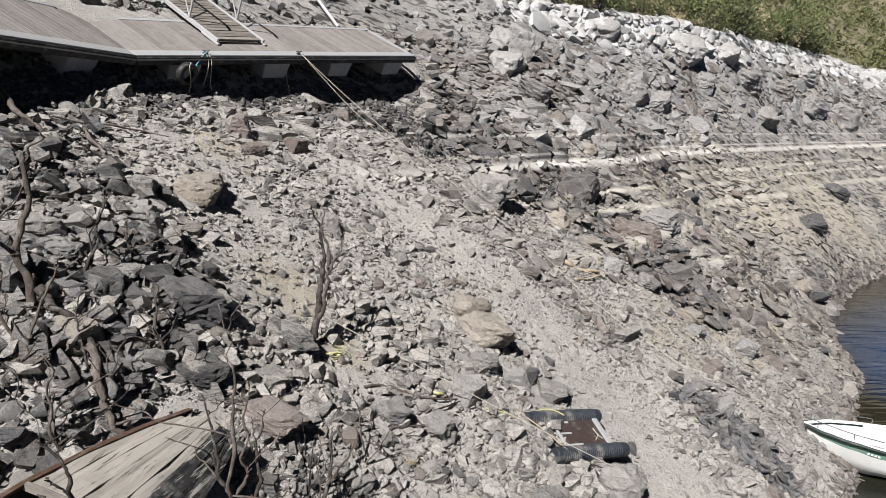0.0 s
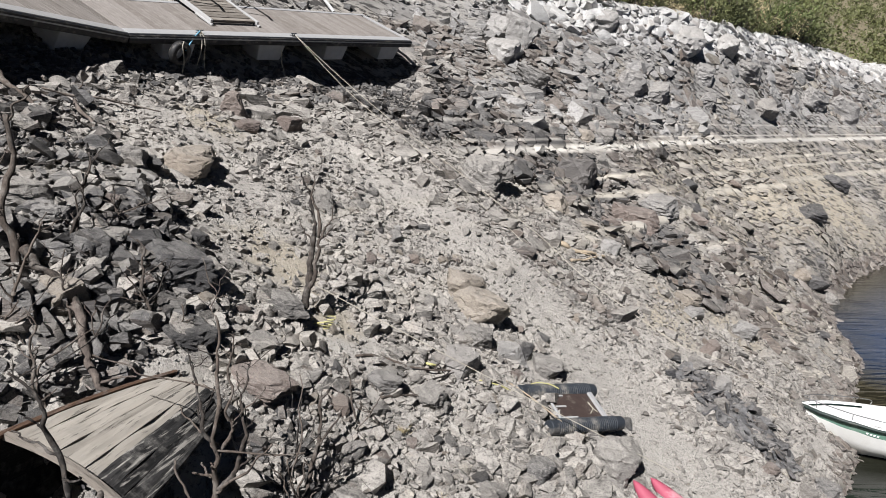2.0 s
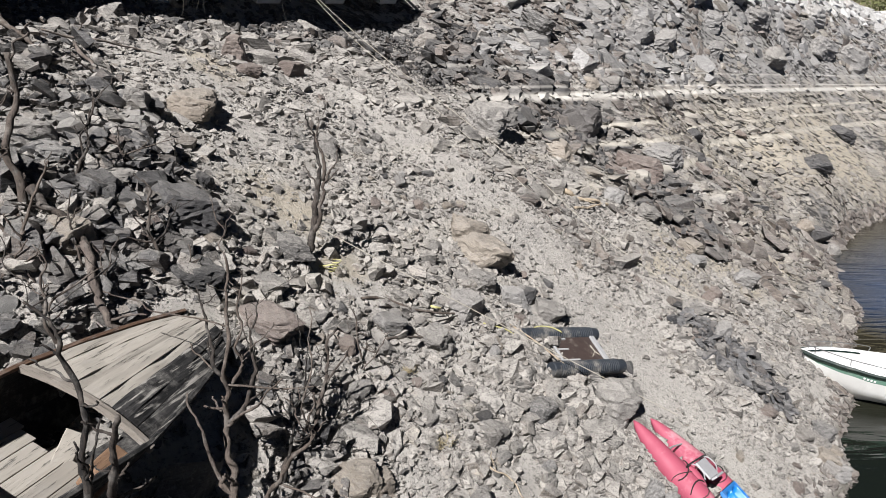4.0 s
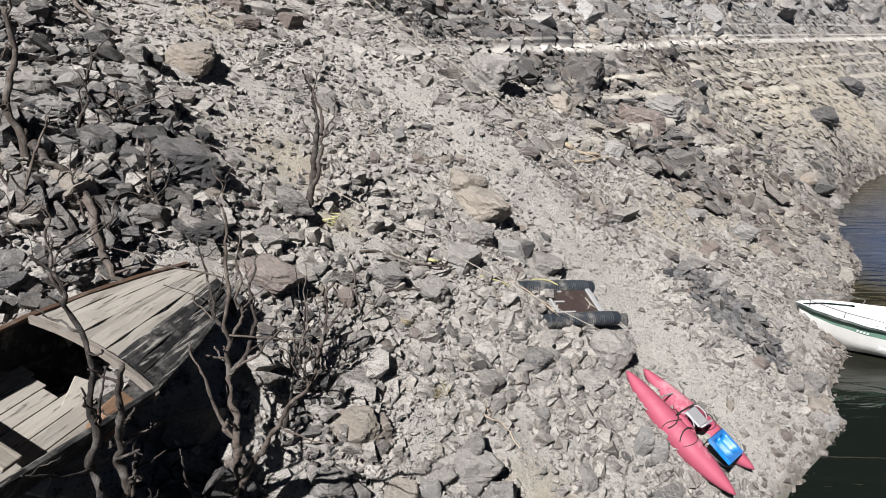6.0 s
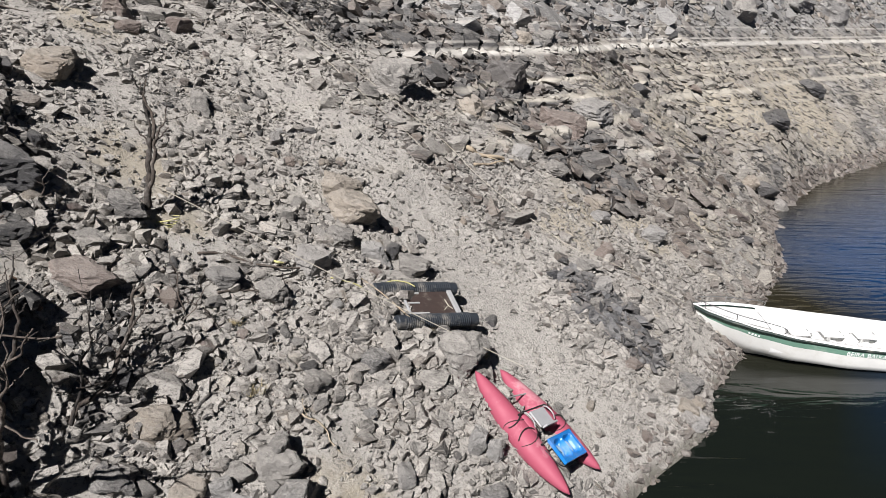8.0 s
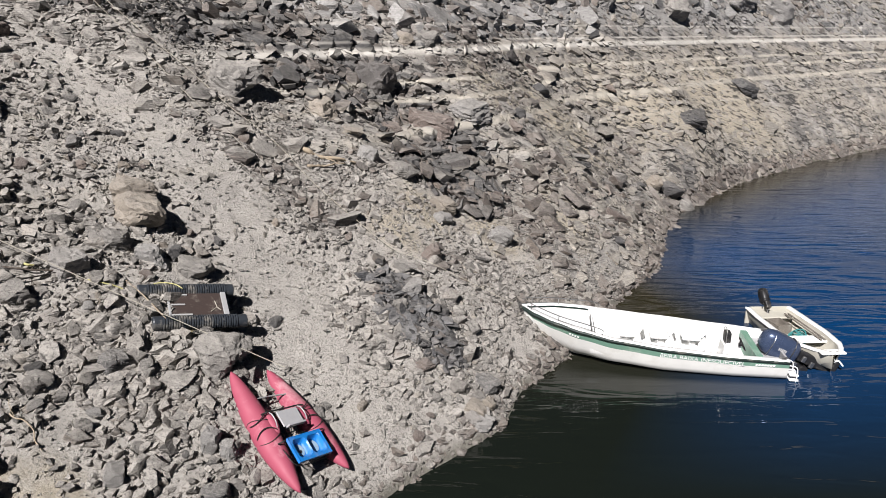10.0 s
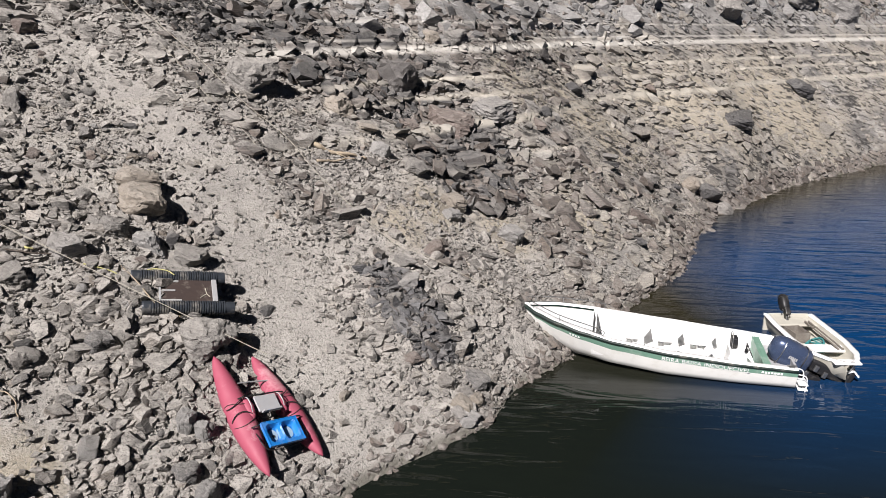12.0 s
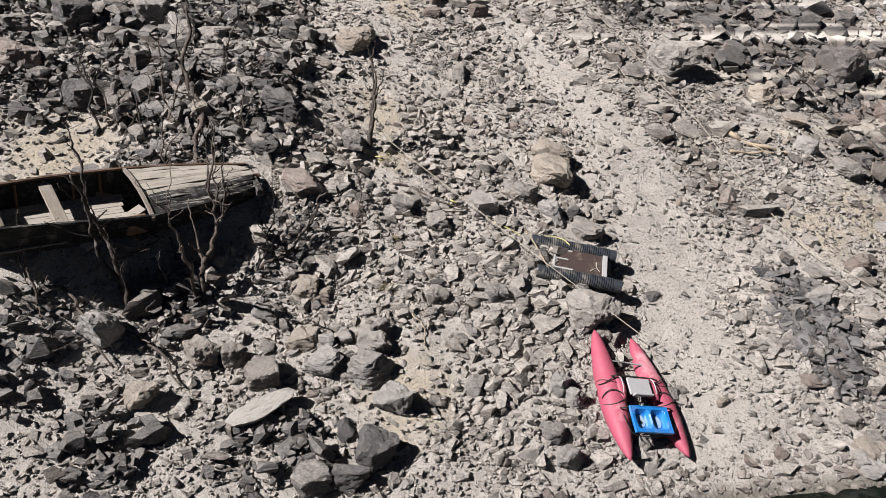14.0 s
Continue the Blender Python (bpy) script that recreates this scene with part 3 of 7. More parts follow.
def bareness(x, y):
    """How far a spot is swept silt or gravel with few large stones."""
    b = np.clip(1.6 - near_line(x, y, PATH) / np.clip(0.55 + (x + 2) * 0.06, 0.45, 0.85), 0, 1)
    b = np.maximum(b, 0.75 * np.clip(1.4 - near_line(x, y, SILT) / 0.8, 0, 1))
    b = np.maximum(b, 0.8 * np.clip(1.4 - np.hypot(x + 5.9, y - 5.7) / 1.0, 0, 1))
    b = np.maximum(b, np.clip(1.3 - np.hypot(x - 1.3, y - 7.1) / 0.55, 0, 1) * 0.8)
    for sx, sy, r in SILT_PATCHES:
        b = np.maximum(b, 0.8 * np.clip(1.5 - np.hypot(x - sx, y - sy) / r, 0, 1))
    b = np.maximum(b, 0.8 * np.clip(1.6 - np.hypot((x + 2.2) / 1.9, (y - 11.6) / 2.0), 0, 1) * (fbm(x, y + 3, 0.9, 3) > 0.36))
    return np.maximum(b, np.clip((fbm(x + 9, y, 0.7, 3) - 0.50) * 6, 0, 0.85))


def clear_of_dock(x, y):
    """False under the landing stage and inside the wreck, where no stone may pierce the deck."""
    return (near_line(x, y, [(-3.2, 7.6), (-4.3, 2.5)]) > 0.5) & (near_line(x, y, [(-8.5, 11.6), (-7.9, 15.4), (-2.4, 23.1)]) > 1.15)


def off_stage(x, y):
    return near_line(x, y, [(-8.5, 11.6), (-7.9, 15.4), (-2.4, 23.1)]) > 1.15


def hull_template(count, rough, seed):
    """An angular stone of unit half-width as the hull of scattered points: corners and triangles."""
    r = random.Random(seed)
    bm = bmesh.new()
    for _ in range(count):
        v = Vector((r.gauss(0, 1), r.gauss(0, 1), r.gauss(0, 1))).normalized()
        p = max(abs(c) for c in v)
        v = v / p ** rough * (0.75 + 0.25 * r.random())
        bm.verts.new(v)
    got = bmesh.ops.convex_hull(bm, input=list(bm.verts))
    bmesh.ops.delete(bm, geom=list({g for g in got["geom_interior"] + got["geom_unused"] if isinstance(g, bmesh.types.BMVert)}), context="VERTS")
    bmesh.ops.triangulate(bm, faces=bm.faces)
    bm.verts.index_update()
    co = np.array([v.co[:] for v in bm.verts])
    tri = np.array([[v.index for v in f.verts] for f in bm.faces])
    bm.free()
    return co, tri


GRIT = [hull_template(7, 0.4, 400 + n) for n in range(10)]


def cut_block(r, sides=5, chips=4, bed=0.18):
    """A split slate block in a box of unit half-width: two nearly parallel bedding faces, broken sides, chipped corners."""
    bm = bmesh.new()
    bmesh.ops.create_cube(bm, size=2.4)
    planes = [(Vector((r.gauss(0, bed), r.gauss(0, bed), 1)), r.uniform(0.75, 1)), (Vector((r.gauss(0, bed), r.gauss(0, bed), -1)), r.uniform(0.75, 1))]
    turn = r.uniform(0, 6.283)
    for n in range(sides):
        a = turn + 6.283 * (n + r.uniform(-0.3, 0.3)) / sides
        planes.append((Vector((math.cos(a), math.sin(a), r.gauss(0, 0.28))), r.uniform(0.55, 1.0)))
    for n in range(chips):
        v = Vector((r.choice((-1, 1)) * r.uniform(0.3, 1), r.choice((-1, 1)) * r.uniform(0.3, 1), r.choice((-1, 0.4, 1)) * r.uniform(0.4, 1.2)))
        planes.append((v, r.uniform(0.78, 1.02)))
    for v, d in planes:
        v = v.normalized()
        got = bmesh.ops.bisect_plane(bm, geom=[*bm.verts, *bm.edges, *bm.faces], dist=1e-5, plane_co=v * d, plane_no=v, clear_outer=True)
        rim = [g for g in got["geom_cut"] if isinstance(g, bmesh.types.BMEdge)]
        if len(rim) > 2:
            bmesh.ops.edgeloop_fill(bm, edges=rim)
    bmesh.ops.remove_doubles(bm, verts=bm.verts, dist=0.02)
    lo = [min(v.co[i] for v in bm.verts) for i in range(3)]
    hi = [max(v.co[i] for v in bm.verts) for i in range(3)]
    for v in bm.verts:
        v.co = Vector([2 * (v.co[i] - lo[i]) / (hi[i] - lo[i]) - 1 for i in range(3)])
    bmesh.ops.recalc_face_normals(bm, faces=bm.faces)
    return bm


def arrays_of(bm):
    bmesh.ops.triangulate(bm, faces=bm.faces)
    bm.verts.index_update()
    co = np.array([v.co[:] for v in bm.verts])
    tri = np.array([[v.index for v in f.verts] for f in bm.faces])
    bm.free()
    return co, tri


def block_template(seed):
    r = random.Random(seed)
    return arrays_of(cut_block(r, r.choice((3, 4, 4)), r.choice((0, 1, 2))))


def refine(bm, longest):
    """Splits the longer edges, so that a skin can be roughened evenly."""
    bmesh.ops.triangulate(bm, faces=bm.faces)
    for limit in (longest * 2.5, longest * 1.5, longest):
        far = [e for e in bm.edges if e.calc_length() > limit]
        if far:
            bmesh.ops.subdivide_edges(bm, edges=far, cuts=1)
            bmesh.ops.triangulate(bm, faces=[f for f in bm.faces if len(f.verts) > 3])


def rough_template(seed):
    """A split block with a broken skin, for the larger sizes."""
    r = random.Random(seed)
    bm = cut_block(r, r.choice((4, 5, 5, 6)), r.choice((3, 4, 5)))
    bmesh.ops.bevel(bm, geom=list(bm.edges), offset=r.uniform(0.07, 0.16), segments=1, affect="EDGES", clamp_overlap=True)
    bmesh.ops.remove_doubles(bm, verts=bm.verts, dist=0.09)
    at = Vector((seed * 1.3, seed * 0.7, 1.0))
    for v in bm.verts:
        v.co += 0.13 * noise.noise_vector(v.co * 1.9 + at)
    return arrays_of(bm)


def rock_data(name, material, seed, fine=0.24, strata=0.05, soft=0):
    """A split block of unit half-width with bedding steps, chipped edges and a rough skin."""
    r = random.Random(seed)
    bm = cut_block(r, r.choice((4, 5, 6)), r.choice((4, 5, 6)), 0.14)
    refine(bm, fine)
    for _ in range(soft):
        bmesh.ops.smooth_vert(bm, verts=bm.verts, factor=0.5, use_axis_x=True, use_axis_y=True, use_axis_z=True)
    bm.normal_update()
    lean = Vector((r.uniform(-0.35, 0.35), r.uniform(-0.35, 0.35), 1)).normalized()
    at = Vector((seed * 1.7, seed * 0.9, 3.1))
    moved = []
    for v in bm.verts:
        p = v.co
        layer = p.dot(lean) * 5 + 0.7 * noise.noise(p * 1.5 + at)
        out = Vector((p.x, p.y, 0)).normalized() if abs(v.normal.z) < 0.75 else v.normal * 0.3
        moved.append(p + out * strata * 0.6 * (math.floor(layer * 2) % 3 - 1) * 0.5 + v.normal * (0.11 * noise.fractal(p * 1.7 + at, 1.0, 2.0, 4) + 0.06 * noise.fractal(p * 6.0 + at, 0.8, 2.0, 3)))
    for v, p in zip(bm.verts, moved):
        v.co = p
    me = data_of(bm, name, [material] if material else [], True)
    me.set_sharp_from_angle(angle=0.35)
    return me


def coarseness(x, y):
    """Stones are finer on the middle slope and by the trodden path."""
    fine = np.clip((y - 11.8) / 1.5, 0, 1) * np.clip((3.8 - x) / 1.0, 0, 1) * np.clip((18.5 - y) / 1.5, 0, 1) * np.clip((x + 4.0) / 1.0, 0, 1)
    low = 0.75 * np.clip((9.5 - y) / 2.0, 0, 1) * np.clip((x + 3.5) / 1.0, 0, 1)
    return 1 - 0.38 * np.maximum(np.maximum(fine, low), bareness(x, y))


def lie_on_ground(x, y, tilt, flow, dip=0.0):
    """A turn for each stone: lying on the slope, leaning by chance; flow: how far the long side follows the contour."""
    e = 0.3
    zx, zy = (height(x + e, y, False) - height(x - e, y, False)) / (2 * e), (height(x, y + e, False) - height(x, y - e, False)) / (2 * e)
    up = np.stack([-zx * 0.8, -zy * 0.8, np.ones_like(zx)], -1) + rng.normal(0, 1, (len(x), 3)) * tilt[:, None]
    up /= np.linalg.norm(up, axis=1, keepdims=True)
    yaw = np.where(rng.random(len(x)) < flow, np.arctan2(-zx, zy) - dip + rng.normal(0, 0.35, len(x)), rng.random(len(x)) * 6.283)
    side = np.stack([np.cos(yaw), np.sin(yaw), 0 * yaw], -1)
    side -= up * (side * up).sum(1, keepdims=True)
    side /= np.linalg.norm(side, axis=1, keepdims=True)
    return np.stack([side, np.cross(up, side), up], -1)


def cobble_template(seed):
    """A lumpy stone with worn edges."""
    r = random.Random(seed)
    bm = cut_block(r, r.choice((4, 5, 6)), r.choice((3, 4, 5)), 0.3)
    bmesh.ops.bevel(bm, geom=list(bm.edges), offset=r.uniform(0.16, 0.26), segments=1, affect="EDGES", clamp_overlap=True)
    bmesh.ops.remove_doubles(bm, verts=bm.verts, dist=0.16)
    at = Vector((seed * 0.9, seed * 1.7, 4.0))
    for v in bm.verts:
        v.co += 0.2 * noise.noise_vector(v.co * 1.5 + at)
    return arrays_of(bm)


COBBLES = [cobble_template(900 + n) for n in range(24)]
TEMPLATES = [block_template(100 + n) for n in range(30)]
ROUGH = [rough_template(700 + n) for n in range(24)]


def scatter(name, label, material, x, y, size, flat, tilt, flow=0.2, sink=0.25, forms=None, pile=0.0, coarse=0.23, dip=0.0, crease=0.55):
    """Very many stones as one object of kind stuff."""
    n = len(x)
    if forms is None:
        forms = TEMPLATES + ROUGH
        pick = np.where(size > coarse, len(TEMPLATES) + rng.integers(0, len(ROUGH), n), rng.integers(0, len(TEMPLATES), n))
    else:
        pick = rng.integers(0, len(forms), n)
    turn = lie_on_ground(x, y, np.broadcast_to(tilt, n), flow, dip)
    scale = np.stack([size * rng.uniform(0.8, 1.25, n), size * rng.uniform(0.4, 0.95, n), size * flat * rng.uniform(0.6, 1.4, n)], -1) / 2
    centre = np.stack([x, y, height(x, y) + scale[:, 2] * (1 - 2 * sink) + pile * rng.random(n) ** 2], -1)
    cos, tris, base = [], [], 0
    for k, (co, tri) in enumerate(forms):
        w = np.where(pick == k)[0]
        if len(w) == 0:
            continue
        pts = np.einsum("nij,nvj->nvi", turn[w], co[None] * scale[w][:, None]) + centre[w][:, None]
        cos.append(pts.reshape(-1, 3))
        tris.append((tri[None] + (base + np.arange(len(w)) * len(co))[:, None, None]).reshape(-1, 3))
        base += len(w) * len(co)
    me = mesh_of(name, np.concatenate(cos), np.concatenate(tris))
    me.shade_smooth()
    me.set_sharp_from_angle(angle=crease)
    me.materials.append(material)
    return tagged(new(name, me), label, "stones", kind="stuff")


def spots(count, x0, x1, y0, y1, keep, inland=0.05, clear=None):
    """Places on land, each kept with the chance that keep(x, y) gives."""
    got = []
    while sum(len(g) for g in got) < count:
        p = rng.random((count * 2, 2)) * (x1 - x0, y1 - y0) + (x0, y0)
        p = p[(shore_distance(p[:, 0], p[:, 1]) > inland) & (clear or clear_of_dock)(p[:, 0], p[:, 1])]
        got.append(p[rng.random(len(p)) < keep(p[:, 0], p[:, 1])])
    p = np.concatenate(got)[:count]
    return p[:, 0], p[:, 1]


def sizes(n, middle, spread, lo, hi):
    return np.clip(middle * np.exp(rng.normal(0, spread, n)), lo, hi)


def patchy(x, y, shift):
    return np.clip((fbm(x + shift, y, 0.22, 3) - 0.36) * 5, 0.08, 1)


NEAR = (-10.0, 9.5, -2.5, 18.0)
PACKED = lambda x, y: np.clip((x + 3.6) / 0.8, 0, 1) * np.clip((np.interp(y, (6, 9, 11, 13, 16), (3.2, 3.3, 2.4, 1.8, 0.8)) - x) / 0.8, 0, 1) * np.clip((y - 6.2) / 1.5, 0.15, 1) * np.clip((13.4 - y) / 2.5, 0, 1)
x, y = spots(13000, *NEAR, lambda x, y: (1 - 0.7 * PACKED(x, y)) * (1 - 0.86 * bareness(x, y)) * (1 - 0.8 * darkness(x, y)) * (1 - 0.45 * np.clip((8.5 - y) / 2.0, 0, 1)))
scatter("scree", "grey angular slate stones strewn over the dusty bank", M_GREY, x, y, sizes(len(x), 0.112, 0.62, 0.035, 0.5) * coarseness(x, y), 0.44, 0.4, sink=0.34)
# the packed lower slope: worn stones lying close together, in drifts
x, y = spots(4500, -4, 4, 5, 14, lambda x, y: PACKED(x, y) * (1 - 0.85 * bareness(x, y)) * np.clip((fbm(x + 3, y + 8, 1.1, 3) - 0.38) * 6, 0.06, 1))
scatter("packed_stones", "worn grey and tan stones packed close on the dusty slope", M_PACKED, x, y, sizes(len(x), 0.125, 0.50, 0.05, 0.38) * np.clip(0.55 + (y - 5.5) * 0.12, 0.55, 1.0), 0.6, 0.35, 0.2, sink=0.36, forms=COBBLES, pile=0.03, crease=0.75)
x, y = spots(2600, *NEAR, lambda x, y: (1 - 0.8 * bareness(x, y)) * (1 - 0.9 * darkness(x, y)))
scatter("tan_scree", "tan and buff schist stones among grey scree", M_TAN, x, y, sizes(len(x), 0.11, 0.45, 0.05, 0.34) * coarseness(x, y), 0.42, 0.30, sink=0.42)
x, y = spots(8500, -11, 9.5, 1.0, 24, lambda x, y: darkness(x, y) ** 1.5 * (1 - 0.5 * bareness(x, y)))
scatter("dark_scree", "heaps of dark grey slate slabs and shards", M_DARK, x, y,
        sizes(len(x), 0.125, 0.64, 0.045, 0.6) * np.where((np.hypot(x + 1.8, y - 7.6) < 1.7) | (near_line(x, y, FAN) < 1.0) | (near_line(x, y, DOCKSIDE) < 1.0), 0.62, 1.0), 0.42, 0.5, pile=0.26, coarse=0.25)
x, y = spots(750, -9, -1, 4.0, 14, lambda x, y: darkness(x, y) ** 1.2)
scatter("dusty_slabs", "dust-covered grey slate shards among the dark heap", M_GREY, x, y, sizes(len(x), 0.16, 0.55, 0.05, 0.5), 0.38, 0.4, pile=0.24)
x, y = spots(9000, -10, 7, 3.0, 24, lambda x, y: darkness(x, y) ** 1.5 * (1 - 0.6 * bareness(x, y)), clear=off_stage)
scatter("dark_rubble", "dark slate shards filling the gaps of the heap", M_DARK, x, y, sizes(len(x), 0.085, 0.4, 0.04, 0.2), 0.45, 0.5, sink=0.15, forms=GRIT, pile=0.05)
x, y = spots(31000, -9, 9.5, 2.0, 19, lambda x, y: (1 - 0.8 * bareness(x, y)) * (0.3 + fbm(x, y, 1.3, 3)), clear=off_stage)
scatter("rubble", "small dusty slate rubble filling the gaps between stones", M_DUSTY, x, y, sizes(len(x), 0.066, 0.46, 0.026, 0.17), 0.55, 0.6, sink=0.03, forms=GRIT)
x, y = spots(9500, -8, 9.5, 4.5, 17, lambda x, y: 0.45 + 0.55 * bareness(x, y), clear=off_stage)
scatter("gravel", "fine shale gravel on the trodden silt", M_DUSTY, x, y, sizes(len(x), 0.036, 0.35, 0.018, 0.07), 0.55, 0.4, forms=GRIT)
x, y = spots(1200, 4.2, 7.2, 12.3, 15.2, lambda x, y: np.clip(1.4 - near_line(x, y, FAN) / 0.5, 0, 1) ** 1.5)
scatter("slate_shards", "thin blue-grey slate shards in a fan by the water", M_SHARD, x, y, sizes(len(x), 0.17, 0.5, 0.06, 0.45), 0.2, 0.42, 0.3, sink=0.05, pile=0.14, dip=0.5)
# the broken edge at the water, and stones coloured dark as the landing stage's shade
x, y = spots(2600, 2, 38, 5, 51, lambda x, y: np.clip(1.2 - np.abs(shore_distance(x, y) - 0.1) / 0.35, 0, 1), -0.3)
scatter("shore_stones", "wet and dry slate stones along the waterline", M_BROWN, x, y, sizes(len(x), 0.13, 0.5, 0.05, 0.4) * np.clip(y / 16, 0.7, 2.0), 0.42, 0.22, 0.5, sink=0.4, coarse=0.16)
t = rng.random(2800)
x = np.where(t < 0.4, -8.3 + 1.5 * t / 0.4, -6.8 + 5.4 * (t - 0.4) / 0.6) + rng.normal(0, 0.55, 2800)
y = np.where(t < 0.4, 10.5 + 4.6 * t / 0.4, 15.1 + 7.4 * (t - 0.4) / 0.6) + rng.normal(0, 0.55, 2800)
scatter("shaded_stones", "slate stones under the landing stage, coloured dark for its shade", M_DARK, x, y, sizes(2800, 0.13, 0.4, 0.05, 0.26), 0.45, 0.35)
for count, name, material in ((1250, "dark_slabs", M_DARK), (1000, "rusty_slabs", M_BROWN)):
    x, y = spots(count, -1.0, 7.5, 18.8, 24.4, lambda x, y: np.clip(1.5 - near_line(x, y, STREAK[1:]) / 1.25, 0, 1))
    scatter(name, "loose heap of dark and rusty slate slabs", material, x, y, sizes(len(x), 0.32, 0.45, 0.12, 0.9), 0.26, 0.35, 0.5, sink=0.1, pile=0.25, dip=0.5, coarse=0.5)
x, y = spots(1500, -3, 15, 21.5, 36, lambda x, y: np.clip((height(x, y, False) - 7.2) / 0.6, 0, 1) * (height(x, y, False) < 12.2) * (x > 0.4) * patchy(x, y, 12) * (1 - 0.9 * np.clip(1.6 - near_line(x, y, STREAK) / 1.0, 0, 1)))
scatter("outcrop_slabs", "tilted light grey slate slabs high on the bank", M_LIGHT, x, y, sizes(len(x), 0.32, 0.6, 0.12, 1.4), 0.32, 0.3, 0.6, sink=0.38, coarse=0.3, dip=0.5)
for count, shift, name, material in ((3000, 5, "upper_slabs", M_LIGHT), (900, 44, "upper_brown_slabs", M_BROWN)):
    x, y = spots(count, 3, 42, 25, 64, lambda x, y: np.clip((height(x, y, False) - 6.9) / 0.5, 0, 1) * (height(x, y, False) < 13.2) * patchy(x, y, shift) * np.clip(1.6 - (y - 25) / 30, 0.2, 1))
    scatter(name, "broken slate slabs above the old shoreline", material, x, y, sizes(len(x), 0.27, 0.65, 0.1, 1.4), 0.30, 0.3, 0.45, sink=0.38, coarse=0.3, dip=0.15)
# the bank beyond: slabs that follow the bedding
FAR = lambda x, y: (1 - 0.85 * bareness(x, y)) * np.clip(1.2 - 0.5 * darkness(x, y), 0, 1) * np.clip(2.2 - (y - 15) / 12, 0.25, 1) * (height(x, y, False) < 11) * np.clip(1.2 - (x - 5.5) / 5, 0.14, 1)
for count, shift, name, label, material in ((6500, 0, "far_scree", "grey slate slabs lying along the bedding of the bank", M_GREY),
                                            (7000, 31, "far_dark_scree", "dark brown-grey slate shards on the bank", M_BROWN)):
    x, y = spots(count, -6, 22, 15.5, 36, lambda x, y: FAR(x, y) * patchy(x, y, shift))
    for side, kind, tag_, stone in ((x < 8.5, name, label, material), (x >= 8.5, "tan_" + name, "buff slate slabs on the far bank", M_TAN if shift == 0 else M_BROWN)):
        scatter(kind, tag_, stone, x[side], y[side], sizes(int(side.sum()), 0.125 if stone is material else 0.105, 0.68, 0.05, 0.8) * np.where(x[side] < 8.5, 1.0, np.interp(y[side], (24, 30), (1.7, 1.0))), 0.3, 0.27, 0.5, sink=0.25, coarse=0.4, dip=0.3 if stone is material else 0.05)
x, y = spots(11500, -2, 18, 16, 30, lambda x, y: (1 - 0.6 * bareness(x, y)) * (height(x, y, False) < 9))
scatter("far_rubble", "small dusty rubble on the bank", M_DUSTY, x, y, sizes(len(x), 0.09, 0.4, 0.04, 0.2), 0.5, 0.5, 0.4, sink=0.05, forms=GRIT)
x, y = spots(2600, -4, 40, 18, 56, lambda x, y: (1 - 0.8 * bareness(x, y)) * (height(x, y, False) < 6.6))
scatter("far_tan_scree", "buff shale slabs along the far bank", M_TAN, x, y, sizes(len(x), 0.17, 0.6, 0.07, 0.9), 0.22, 0.17, 0.7, sink=0.36, coarse=0.6, dip=0.05)
x, y = spots(4200, 8, 60, 30, 72, lambda x, y: (1 - 0.8 * bareness(x, y)) * patchy(x, y, 50) * (height(x, y, False) < 12))
scatter("far_slabs", "buff slate ledges on the far side of the cove", M_TAN, x, y, sizes(len(x), 0.26, 0.65, 0.1, 1.5), 0.22, 0.16, 0.8, sink=0.36, coarse=0.9, dip=0.05)
x, y = spots(4600, 2, 80, 32, 98, lambda x, y: np.clip((height(x, y, False) - 11.6) / 1.3, 0, 1) ** 2 * (height(x, y, False) < CREST + 0.25) * np.clip((y - 32) / 6, 0, 1))
scatter("bleached_rocks", "white bleached rocks along the high-water mark", M_PALE, x, y, sizes(len(x), 0.55, 0.5, 0.22, 1.5), 0.46, 0.1, 0.5, sink=0.62, forms=COBBLES, crease=0.95)
x, y = spots(3000, -20, 4, 4, 36, lambda x, y: 1.0 * (height(x, y, False) > 7.6) * (height(x, y, False) < 16) * (x < np.interp(y, (9, 15, 22.5, 36), (-8.6, -7.4, -2.2, 8))))
scatter("upper_scree", "pale grey stones on the slope above the landing stage", M_LIGHT, x, y, sizes(len(x), 0.28, 0.5, 0.08, 1.0), 0.45, 0.3, coarse=0.6)


def rock(name, x, y, wide, deep, tall, yaw, material, seed, label, sink=0.2, lean=(0, 0), fine=0.22, strata=0.06, soft=1, category="rock"):
    n = ground_normal(x, y)
    base = at_ground(x, y)
    tilt = Vector((0, 0, 1)).rotation_difference((n + Vector((0, 0, 0.8))).normalized()).to_matrix().to_4x4()
    ob = new(name, rock_data(name, material, seed, fine, strata, soft))
    ob.matrix_world = (Matrix.Translation(base + Vector((0, 0, tall * (0.5 - sink)))) @ tilt @ pose(0, 0, 0, lean[0], lean[1], yaw)
                       @ Matrix.Diagonal((wide / 2, deep / 2, tall / 2, 1)))
    return tagged(ob, label, category)


